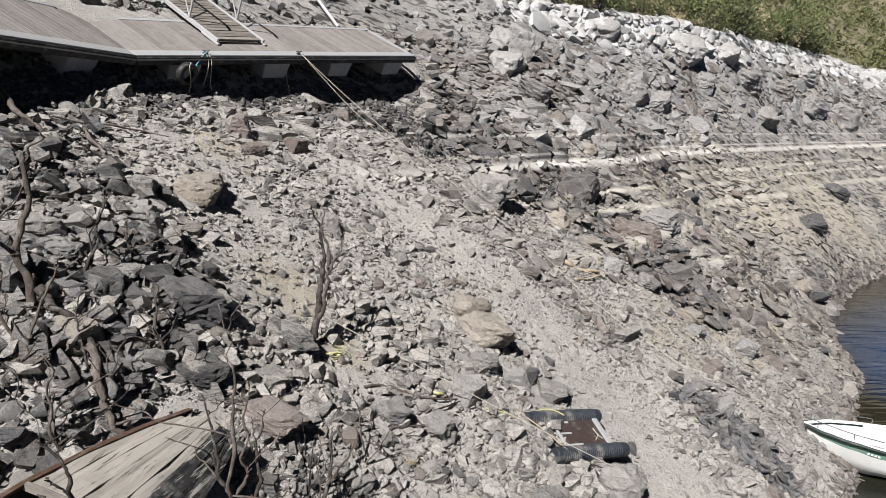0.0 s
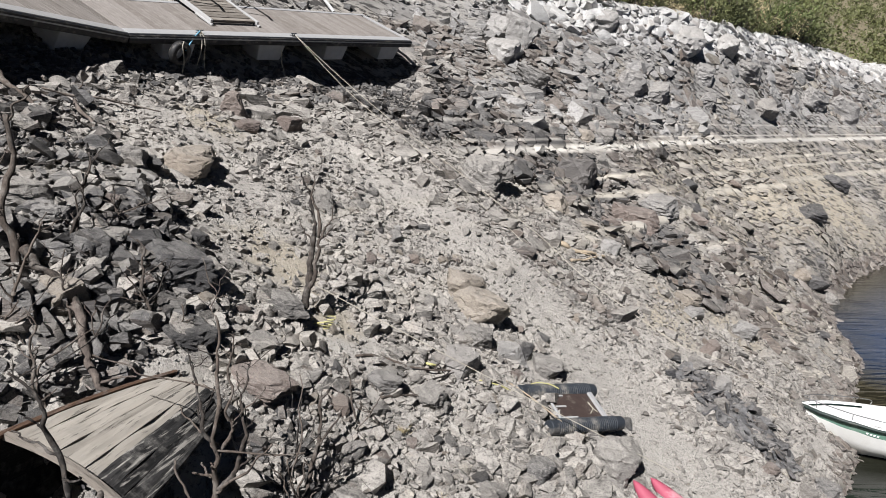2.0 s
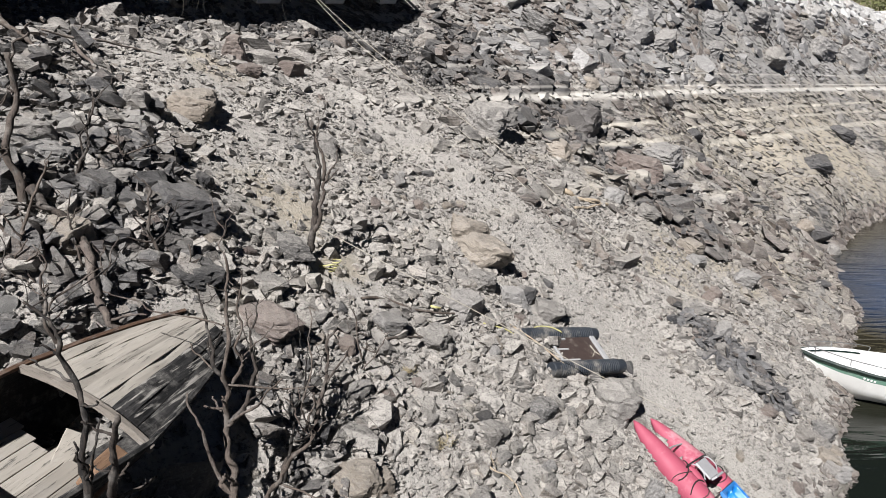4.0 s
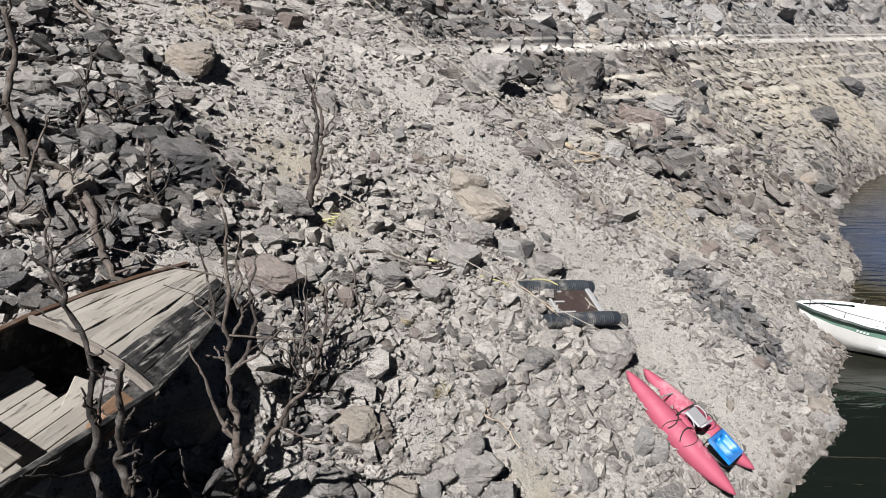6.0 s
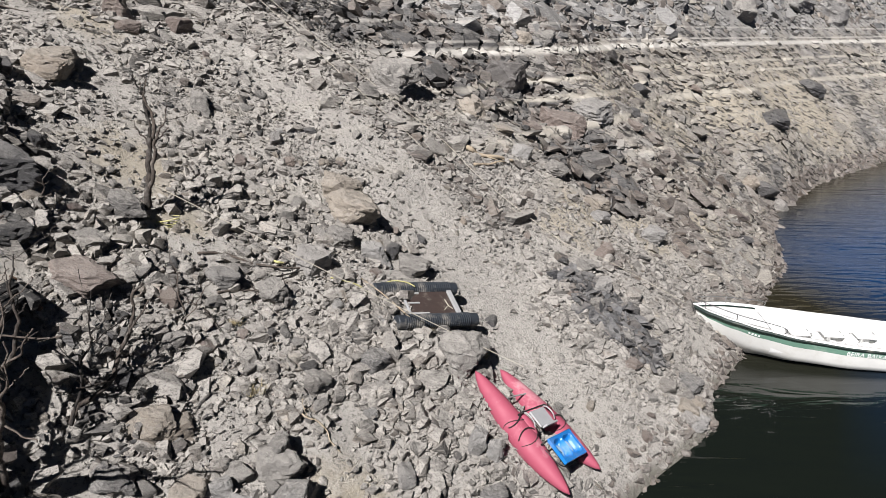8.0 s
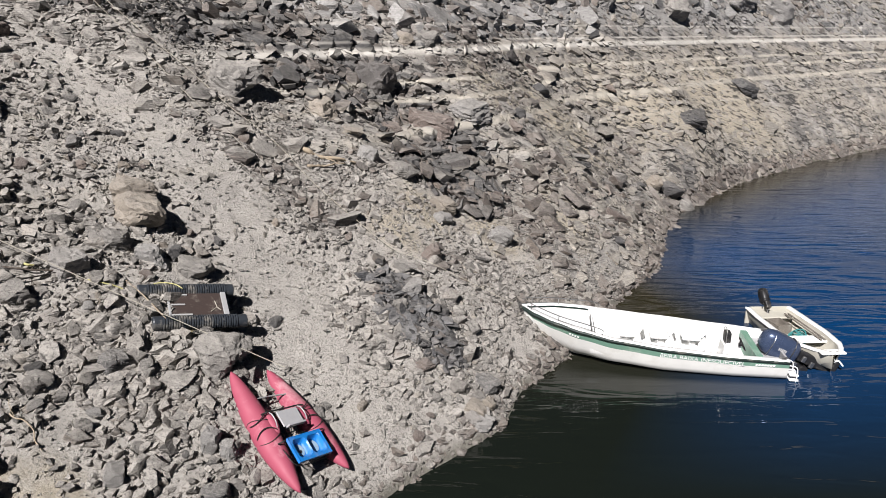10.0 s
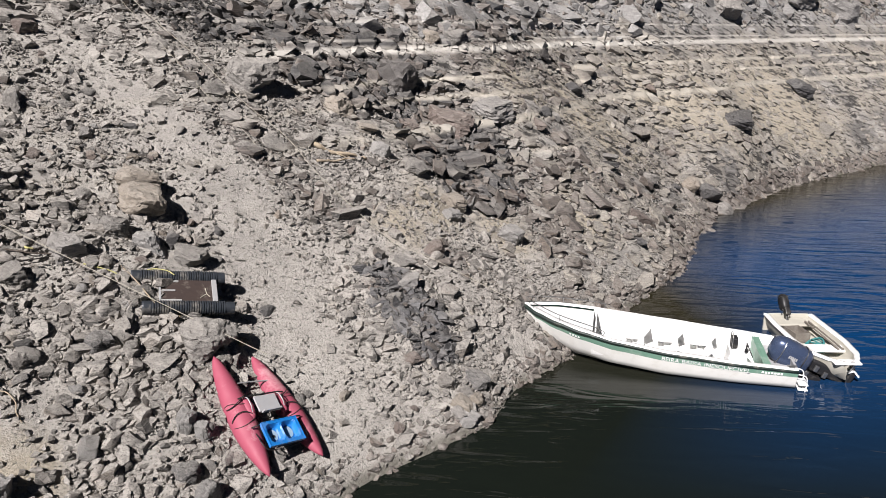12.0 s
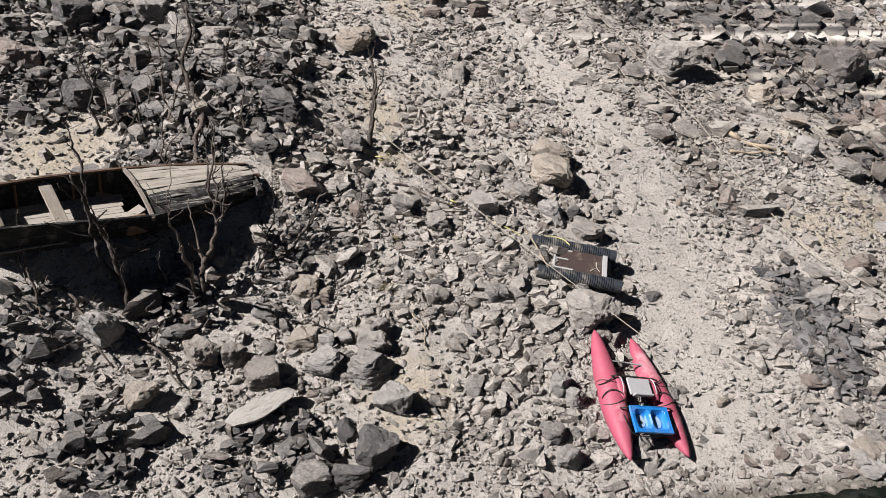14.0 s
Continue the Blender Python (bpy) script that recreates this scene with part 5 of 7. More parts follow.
def stage_float(parent, x, y0, wide):
    bm = bmesh.new()
    made = box(bm, (x - wide / 2, y0, -0.72), (x + wide / 2, y0 + 1.9, -0.2), None, 0.03)
    for v in made:
        if v.co.z < -0.5:
            v.co.x = x + (v.co.x - x) * 0.88
            v.co.y = y0 + 0.95 + (v.co.y - y0 - 0.95) * 0.93
    part("float", bm, M_FLOATBOX, parent, "scuffed grey float box")


def landing_stage(m, length, wide, floats, label, cut=0.0, ends=(False, True)):
    """A pontoon section: boards across, a metal rim, a black fender and float boxes below. cut: how far the back corner runs past the start."""
    stage = thing("landing_stage", m, label, "floating dock", "sections of the landing stage")
    part("frame", boxes(((0, 0.05, -0.2), (length, 0.17, -0.03)), ((0, wide - 0.15, -0.2), (length, wide - 0.03, -0.03)),
                        *[((x, 0.17, -0.18), (x + 0.08, wide - 0.15, -0.03)) for x in np.arange(0.3, length, 1.15)]), M_BLACK, stage)
    if cut:
        bm = bmesh.new()
        lo = [bm.verts.new(p) for p in ((0, 0.1, -0.05), (0, wide - 0.1, -0.05), (-cut, wide - 0.1, -0.05))]
        hi = [bm.verts.new(v.co + Vector((0, 0, 0.045))) for v in lo]
        bm.faces.new(hi), bm.faces.new(lo[::-1])
        for n in range(3):
            bm.faces.new((lo[n], lo[(n + 1) % 3], hi[(n + 1) % 3], hi[n]))
        bmesh.ops.recalc_face_normals(bm, faces=bm.faces)
        part("corner_board", bm, M_DOCKTOP, stage)
    data = data_of(boxes(((0, 0.262, -0.03), (0.192, wide - 0.13, 0.0), None, 0.004)), "plank", M_DOCKTOP)
    for n in range(int(length / 0.2)):
        p = new("plank", data)
        p.parent, p.location = stage, (n * 0.2, 0, random.uniform(-0.002, 0.002))
    rim = [((0, 0, -0.10), (length, 0.26, 0.012), None, 0.012)]
    part("front_rim", boxes(*rim), M_DOCKRIM, stage, "worn grey metal rim")
    part("back_rim", boxes(((-cut, wide - 0.125, -0.10), (length, wide, 0.012), None, 0.012)), M_DOCKRIM, stage)
    if ends[1]:
        part("end_rim", boxes(((length - 0.08, 0.125, -0.10), (length, wide - 0.125, 0.012), None, 0.01)), M_DOCKRIM, stage)
    part("fender", boxes(((0, -0.05, -0.2), (length + 0.02, 0.0, -0.02), None, 0.02)), M_RUBBER, stage, "black rubber fender strip")
    part("fender_line", boxes(((0, -0.056, -0.085), (length, -0.05, -0.06))), M_DOCKRIM, stage, "thin pale line along the fender")
    for x in floats:
        stage_float(stage, x, 0.22, 0.85)
    return stage


CORNER = Vector((-6.83, 15.05, 9.39))
ALONG, ACROSS = Vector((5.33, 7.45, 0.75)).normalized(), Vector((-0.751, 0.493, 0.439))
main_m = basis(CORNER, ALONG, ACROSS)
stage = landing_stage(main_m, 9.2, 2.15, (1.38, 4.05, 6.35, 8.6), "long brown-decked floating dock stranded aslant on the bank")
side_m = basis(CORNER + Vector((-1.25, -6.0, -0.05)), (1.25, 6.0, 0.05), (-0.85, 0.18, 0.49))
side = landing_stage(side_m, 6.12, 2.15, (0.8, 5.05), "brown-decked dock section angled off the long one", 0.0, (False, False))
inv = main_m.inverted()
tri_ = [Vector((0, 0.1, 0)), Vector((0, 2.1, 0)), inv @ side_m @ Vector((6.1, 2.1, 0)), inv @ side_m @ Vector((6.1, 0.1, 0))]
bm = bmesh.new()
lo = [bm.verts.new(p + Vector((0, 0, -0.06))) for p in tri_]
hi = [bm.verts.new(p + Vector((0, 0, -0.012))) for p in tri_]
bm.faces.new(hi), bm.faces.new(lo[::-1])
for n in range(4):
    bm.faces.new((lo[n], lo[(n + 1) % 4], hi[(n + 1) % 4], hi[n]))
bmesh.ops.recalc_face_normals(bm, faces=bm.faces)
part("corner_board", bm, M_DOCKTOP, stage)


def cleat(m, label):
    c = thing("mooring_cleat", m, label, "cleat", "cleats on the landing stage")
    part("base", boxes(((-0.07, -0.04, 0), (0.07, 0.04, 0.02), None, 0.005)), M_STEEL, c)
    bm = bmesh.new()
    tube(bm, [(-0.035, 0, 0.015), (-0.03, 0, 0.06)], 0.014), tube(bm, [(0.035, 0, 0.015), (0.03, 0, 0.06)], 0.014)
    tube(bm, [(-0.1, 0, 0.075), (-0.04, 0, 0.062), (0.04, 0, 0.062), (0.1, 0, 0.075)], [0.01, 0.015, 0.015, 0.01])
    part("horn", bm, M_STEEL, c)


cleat(main_m @ pose(1.72, 0.07, 0.014), "small metal cleat with blue rope on the dock's rim")
cleat(main_m @ pose(4.49, 0.07, 0.014), "small metal cleat with a pale mooring rope")

tyre = thing("tyre_fender", main_m @ pose(1.15, -0.14, -0.36, 90, 0, 10), "black car tyre hung as a fender under the dock's rim", "tyre")
bm = bmesh.new()
rows = []
for a in range(29):
    t = 2 * math.pi * a / 28
    ring = []
    for b, (r, h) in enumerate(((0.14, 0.05), (0.165, 0.075), (0.22, 0.08), (0.26, 0.06), (0.27, 0), (0.26, -0.06), (0.22, -0.08), (0.165, -0.075), (0.14, -0.05))):
        ring.append((math.cos(t) * r, math.sin(t) * r, h))
    rows.append(ring)
bm = loft(rows)
bmesh.ops.remove_doubles(bm, verts=bm.verts, dist=1e-4)
part("casing", thick(bm, 0.012), M_RUBBER, tyre, smooth=True)
bm = bmesh.new()
tube(bm, spline([(-0.02, 0.30, 0.09), (-0.06, 0.2, 0.11), (-0.02, 0.05, 0.12), (0.05, -0.2, 0.11), (0.02, -0.4, 0.12)]), 0.012, 6)
part("lashing", bm, M_ROPE, tyre, "frayed pale lashing")


def rope(name, points, radius, material, label, category="rope", steps=8, sides=6):
    bm = tube(bmesh.new(), spline(points, steps), radius, sides)
    return tagged(part(name, bm, material), label, category)


on_main = lambda x, y, z: main_m @ Vector((x, y, z))
rope("blue_rope", [on_main(1.72, 0.05, 0.08), on_main(1.5, -0.04, -0.08), on_main(1.28, -0.16, -0.3)], 0.014, M_BLUEROPE, "short light blue rope from cleat to tyre")
rope("hanging_rope", [on_main(1.75, 0.05, 0.08), on_main(1.8, -0.08, -0.15), on_main(1.84, -0.10, -0.6), on_main(1.95, -0.16, -1.0), on_main(2.0, -0.2, -1.25)], 0.012, M_ROPE, "frayed pale rope hanging from the dock's edge")
rope("hanging_rope", [on_main(1.70, 0.05, 0.08), on_main(1.72, -0.09, -0.2), on_main(1.66, -0.1, -0.7)], 0.012, M_ROPE, "frayed pale rope end hanging from a cleat")
rope("hanging_rope", [on_main(4.1, -0.04, -0.1), on_main(4.12, -0.06, -0.5), on_main(4.25, -0.2, -0.95)], 0.01, M_ROPE, "thin pale rope hanging under the dock")

# the gangway lies on the deck and climbs the bank
ramp_m = basis(main_m @ Vector((2.48, 0.70, 0.03)), ALONG, (-0.70, 0.42, 0.47))
gang = thing("gangway", ramp_m, "aluminium gangway with weathered wooden slats resting on the dock", "gangway")
part("side_beam", boxes(((-0.06, -0.05, 0.0), (0.0, 7.0, 0.11), None, 0.012)), M_ALU, gang, "pale aluminium beam")
part("side_beam", boxes(((1.3, -0.05, 0.0), (1.36, 7.0, 0.11), None, 0.012)), M_ALU, gang, "pale aluminium beam")
data = data_of(boxes(((0.02, 0, 0.05), (1.28, 0.135, 0.085), None, 0.005)), "slat", M_RAMP)
for n in range(44):
    s = new("slat", data)
    s.parent, s.location = gang, (random.uniform(-0.008, 0.008), 0.02 + n * 0.158, random.uniform(-0.004, 0.006))
for n, x in enumerate((-0.045, 1.345)):
    for y in (1.1, 2.6, 4.1, 5.6):
        part("post", tube(bmesh.new(), [(x, y, 0.1), (x, y, 1.05)], 0.028), M_ALU, gang)
        part("brace", tube(bmesh.new(), [(x, y, 0.12), (x, y + 0.75, 1.03)], 0.02), M_ALU, gang)
        part("brace", tube(bmesh.new(), [(x, y + 1.5, 0.12), (x, y + 0.75, 1.03)], 0.02), M_ALU, gang)
    part("handrail", tube(bmesh.new(), [(x, 0.75, 0.95), (x, 1.1, 1.06), (x, 7.0, 1.06)], 0.03), M_ALU, gang)
    part("foot_rail", boxes(((x - 0.03, -0.12, -0.02), (x + 0.03, 0.55, 0.03), None, 0.01)), M_ALU, gang, "white foot rail")
for a, b, label in (((-5.5, 24.3, 0.12), (-3.9, 22.9, 0.06), "white metal pole lying on the bank behind the dock"), ((-10.3, 19.9, 0.1), (-9.3, 18.9, 0.06), "white metal pole on the bank above the dock")):
    a, b = at_ground(a[0], a[1], a[2] + 0.15), at_ground(b[0], b[1], b[2] + 0.15)
    tagged(part("pole", tube(bmesh.new(), [a, b], 0.055, 10), M_ALU), label, "pole", "poles behind the dock")

# the long mooring lines from the dock to the boat
bow_eye = Vector((7.98, 15.98, 1.06))
start = on_main(4.49, 0.0, 0.06)
down = at_ground(-0.49, 17.6, 0.14)
rope("mooring_rope", [start, start.lerp(down, 0.33) - Vector((0, 0, 0.10)), start.lerp(down, 0.67) - Vector((0, 0, 0.10)), down, at_ground(0.73, 17.06, 0.14), at_ground(1.86, 16.95, 0.14), at_ground(2.78, 16.5, 0.14), at_ground(3.88, 15.98, 0.14), at_ground(4.85, 15.52, 0.14), at_ground(5.8, 15.5, 0.2), bow_eye], 0.007, M_ROPE, "long pale mooring rope running down the bank to a boat")
down = at_ground(-1.42, 17.29, 0.14)
rope("mooring_rope", [start, start.lerp(down, 0.5) - Vector((0, 0, 0.14)), down, at_ground(-0.02, 16.51, 0.12), at_ground(1.24, 16.1, 0.1), at_ground(2.0, 15.6, 0.05)], 0.006, M_ROPE, "pale rope running loose down the bank")


# ---- the home-made raft ----
def corrugated(length, r=0.13):
    """A ribbed drain pipe with plain capped ends."""
    prof = [(0.0, 0.0), (0.0, r * 0.84), (0.02, r * 0.92), (0.15, r * 0.92)]
    x = 0.16
    while x < length - 0.17:
        prof += [(x, r * 0.88), (x + 0.008, r), (x + 0.026, r), (x + 0.034, r * 0.88)]
        x += 0.042
    prof += [(length - 0.15, r * 0.9), (length - 0.01, r * 0.9), (length, r * 0.8), (length, 0.0)]
    rows = [[(px, pr * math.cos(2 * math.pi * n / 20), pr * math.sin(2 * math.pi * n / 20)) for n in range(20)] for px, pr in prof]
    bm = loft(rows, closed=True)
    bmesh.ops.remove_doubles(bm, verts=bm.verts, dist=1e-4)
    return bm


raft_m = basis((1.27, 10.66, 2.86), (1.36, 0.84, -0.28), (-0.42, 0.52, 0.40))
raft = thing("raft", raft_m, "small raft of two black ribbed pipes and a brown board", "raft")
part("pipe", corrugated(1.58), M_PIPE, raft, "black ribbed plastic pipe")
far = part("pipe", corrugated(1.64), M_PIPE, raft, "black ribbed plastic pipe")
far.location = (-0.18, 0.73, 0.0)
part("board", boxes(((0.32, 0.10, 0.03), (1.2, 0.62, 0.055), None, 0.004)), M_BOARD, raft, "dark brown board")
part("side_bar", boxes(((1.20, 0.09, 0.03), (1.29, 0.62, 0.09), None, 0.008)), M_DOCKRIM, raft, "grey metal bar")
part("side_bar", boxes(((0.28, 0.08, 0.04), (0.32, 0.64, 0.075), None, 0.008)), M_DOCKRIM, raft, "thin grey metal bar")
part("batten", boxes(((0.33, 0.34, 0.056), (0.56, 0.37, 0.07))), M_ALU, raft)
part("batten", boxes(((0.28, 0.10, 0.057), (0.66, 0.135, 0.075))), M_ALU, raft)
part("batten", boxes(((0.26, 0.56, 0.057), (0.62, 0.59, 0.075))), M_ALU, raft)
part("twig", tube(bmesh.new(), [(0.98, 0.18, 0.068), (1.1, 0.28, 0.066), (1.08, 0.42, 0.07)], 0.008, 5), M_ROPE, raft, "pale bent twig")
part("twig", tube(bmesh.new(), [(1.1, 0.28, 0.066), (1.16, 0.2, 0.068)], 0.007, 5), M_ROPE, raft)
on_raft = lambda x, y, z: raft_m @ Vector((x, y, z))
rope("yellow_strap", [on_raft(-0.05, 0.72, 0.0), on_raft(-0.3, 0.72, 0.02), at_ground(0.55, 10.95, 0.1), at_ground(0.2, 10.8, 0.08)], 0.012, M_YELLOW, "yellow webbing tied to the raft's end", "strap")
rope("yellow_rope", [on_raft(-0.02, 0.8, 0.05), on_raft(0.2, 0.84, 0.1), on_raft(0.42, 0.78, 0.13), on_raft(0.52, 0.68, 0.15), on_raft(0.55, 0.66, 0.14)], 0.010, M_YELLOW, "yellow rope looped over the raft's pipe")
tie, end = Vector((-2.28, 10.02, 5.32)), Vector((3.40, 10.88, 1.98))
rope("thin_rope", [tie.lerp(end, f) - Vector((0, 0, 0.03 * 4 * f * (1 - f))) for f in (0, 0.2, 0.4, 0.6, 0.8, 1)], 0.007, M_ROPE, "thin pale rope stretched from a dead tree to red pontoons")
rope("stick_pole", [on_raft(-0.35, 0.95, 0.05), on_raft(-0.1, 0.55, 0.1), on_raft(0.2, 0.0, 0.12)], 0.012, M_LOG, "thin pale stick lying across the raft's end", "stick", 3)


# ---- the red inflatable fishing boat ----
def pontoon(parent, a, b, r):
    a, b = Vector(a), Vector(b)
    way = (b - a).normalized()
    side = way.cross(Vector((0, 0, 1))).normalized()
    up = side.cross(way)
    rows = []
    for n in range(33):
        t = n / 32
        s = (math.sin(math.pi * min(1, max(0, t)) ) ** 0.62) if 0 < t < 1 else 0.0
        s = max(0.035, min(1, s * 1.02)) * r * (1 + 0.025 * math.sin(9 * t + 2))
        lift = 0.07 * (abs(2 * t - 1) ** 2.4)
        c = a.lerp(b, t) + up * (lift - 0.02)
        rows.append([c + s * (math.cos(q) * side + math.sin(q) * up * 0.96) for q in (2 * math.pi * k / 20 for k in range(20))])
    return part("pontoon", loft(rows, closed=True, caps=True), M_RED, parent, "faded red inflatable tube", smooth=True), side, up, way


FB = Vector((3.55, 10.2, 1.25))
red = thing("pontoon_boat", Matrix.Translation(FB), "red two-tube inflatable fishing boat pulled up on the gravel", "inflatable boat")
la, lb = Vector((2.56, 10.52, 2.03)) - FB, Vector((3.98, 9.15, 0.68)) - FB
ra, rb = Vector((3.00, 11.10, 1.77)) - FB, Vector((4.60, 9.98, 0.56)) - FB
_, side, up, way = pontoon(red, la, lb, 0.215)
pontoon(red, ra, rb, 0.215)


def on_boat(s, t, h):
    """s: along from the top end, t: across from the first tube to the second, h: above their middle line."""
    return la.lerp(lb, s).lerp(ra.lerp(rb, s), t) + up * h


for t in (0.0, 1.0):
    for s in (0.44, 0.60):
        c = on_boat(s, t, -0.005)
        ring = [c + 0.208 * (math.cos(q) * side + 0.97 * math.sin(q) * up) + way * 0.05 * math.sin(2 * q + s * 9) for q in (2 * math.pi * k / 18 for k in range(19))]
        part("strap", tube(bmesh.new(), ring, 0.007, 5, False), M_STRAP, red, "black strap")
for s in (0.42, 0.66):
    part("cross_bar", tube(bmesh.new(), [on_boat(s, 0.0, 0.22), on_boat(s, 0.12, 0.26), on_boat(s, 0.88, 0.26), on_boat(s, 1.0, 0.22)], 0.014), M_BLACK, red)
part("foot_bar", tube(bmesh.new(), [on_boat(0.27, 0.1, 0.12), on_boat(0.26, 0.5, 0.1), on_boat(0.27, 0.95, 0.12)], 0.014), M_DOCKRIM, red, "pale foot bar")
for t in (0.16, 0.84):
    a, b = on_boat(0.40, t, 0.16), on_boat(0.58, t, 0.15)
    rows = []
    for k in range(9):
        c, w = a.lerp(b, k / 8), 0.075 * math.sin(math.pi * (0.12 + 0.76 * k / 8)) + 0.01
        rows.append([c + w * (math.cos(q) * side * 1.1 + math.sin(q) * up * 0.9) for q in (2 * math.pi * n / 12 for n in range(12))])
    pocket = part("side_pocket", loft(rows, closed=True, caps=True), M_RED, red, "red fabric side pocket", smooth=True)
    part("handle", tube(bmesh.new(), spline([a.lerp(b, 0.15) + up * 0.10, a.lerp(b, 0.3) + up * 0.15, a.lerp(b, 0.6) + up * 0.15, a.lerp(b, 0.8) + up * 0.09], 4), 0.010, 6), M_SEATGREY, pocket, "pale carrying handle")
    for f in (0.1, 0.9):
        c = on_boat(0.40 + 0.18 * f, 0.0 if t < 0.5 else 1.0, 0.0)
        ring = [c + 0.222 * (math.cos(q) * side + 0.97 * math.sin(q) * up) + way * 0.10 * math.sin(q * 1.5 + 3 * f) for q in (0.4 + 2.3 * k / 10 for k in range(11))]
        part("lashing", tube(bmesh.new(), ring, 0.009, 5), M_STRAP, red, "dark slack lashing")
across = (on_boat(0.5, 1, 0) - on_boat(0.5, 0, 0)).normalized()
seat_m = basis(on_boat(0.555, 0.5, 0.24), across, -way)
seat = bmesh.new()
box(seat, (-0.21, -0.02, 0.0), (0.21, 0.28, 0.035), None, 0.012)
box(seat, (-0.18, -0.05, 0.02), (0.18, -0.015, 0.12), pose(0, 0, 0, 8), 0.012)
s_ob = part("seat", seat, M_SEATGREY, red, "grey plastic seat, folded")
s_ob.matrix_local = seat_m
# the blue basin: a rim with two bowls
tray = bmesh.new()
L, W, D = 0.66, 0.43, 0.10
nx, ny = 30, 20
grid = []
for j in range(ny + 1):
    row = []
    for i in range(nx + 1):
        x, y = (i / nx - 0.5) * L, (j / ny - 0.5) * W
        z = 0.0
        for cx in (-0.15, 0.15):
            d = (abs((x - cx) / 0.128) ** 4 + abs((y - 0.005) / 0.158) ** 4) ** 0.25
            z = min(z, -D * max(0.0, min(1.0, (1.08 - d) * 3.2)))
        row.append(tray.verts.new((x, y, z)))
    grid.append(row)
for a, b in zip(grid, grid[1:]):
    for n in range(nx):
        tray.faces.new((a[n], a[n + 1], b[n + 1], b[n]))
bmesh.ops.recalc_face_normals(tray, faces=tray.faces)
box(tray, (-L / 2 - 0.012, -W / 2 - 0.012, -0.05), (-L / 2, W / 2 + 0.012, 0.006))
box(tray, (L / 2, -W / 2 - 0.012, -0.05), (L / 2 + 0.012, W / 2 + 0.012, 0.006))
box(tray, (-L / 2, -W / 2 - 0.012, -0.05), (L / 2, -W / 2, 0.006))
box(tray, (-L / 2, W / 2, -0.05), (L / 2, W / 2 + 0.012, 0.006))
tray_m = basis(on_boat(0.755, 0.50, 0.29), across, -way)
t_ob = part("basin", tray, M_BLUE, red, "bright blue plastic double basin", smooth=False)
t_ob.matrix_local = tray_m
hole = bmesh.new()
bmesh.ops.create_cone(hole, cap_ends=True, segments=16, radius1=0.026, radius2=0.026, depth=0.006)
for cx in (-0.15, 0.15):
    bowl = bmesh.new()
    bmesh.ops.create_cone(bowl, cap_ends=True, segments=24, radius1=0.085, radius2=0.085, depth=0.006)
    bw = part("bowl_floor", bowl, M_BOWL, t_ob, "worn pale floor of the basin's bowl")
    bw.matrix_local = Matrix.Translation((cx, 0.005, -D + 0.001)) @ Matrix.Diagonal((0.95, 1.25, 1, 1))
h_ob = part("drain_hole", hole, M_BLACK, t_ob, "dark round drain hole")
h_ob.location = (-0.15, -0.02, -D + 0.006)
part("rear_frame", tube(bmesh.new(), spline([on_boat(0.70, 0.05, 0.18), on_boat(0.84, 0.12, 0.2), on_boat(0.86, 0.5, 0.18), on_boat(0.84, 0.88, 0.2), on_boat(0.70, 0.95, 0.18)], 5), 0.008), M_BLACK, red, "thin bent black frame")


# ---- the white boats ----
def lerp_rows(stations, steps):
    """Smooth rows of numbers between the given ones."""
    xs = [s[0] for s in stations]
    out = []
    for n in range(steps + 1):
        x = xs[0] + (xs[-1] - xs[0]) * (n / steps) ** 1.15
        i = max(0, min(len(xs) - 2, next((k - 1 for k, q in enumerate(xs) if q > x), len(xs) - 2)))
        t = (x - xs[i]) / (xs[i + 1] - xs[i])
        a, b, c, d = (stations[max(0, i - 1)], stations[i], stations[i + 1], stations[min(len(xs) - 1, i + 2)])
        row = [x]
        for k in range(1, len(a)):
            row.append(b[k] + (c[k] - b[k]) * (t * t * (3 - 2 * t) * 0.35 + t * 0.65))
        out.append(row)
    return out


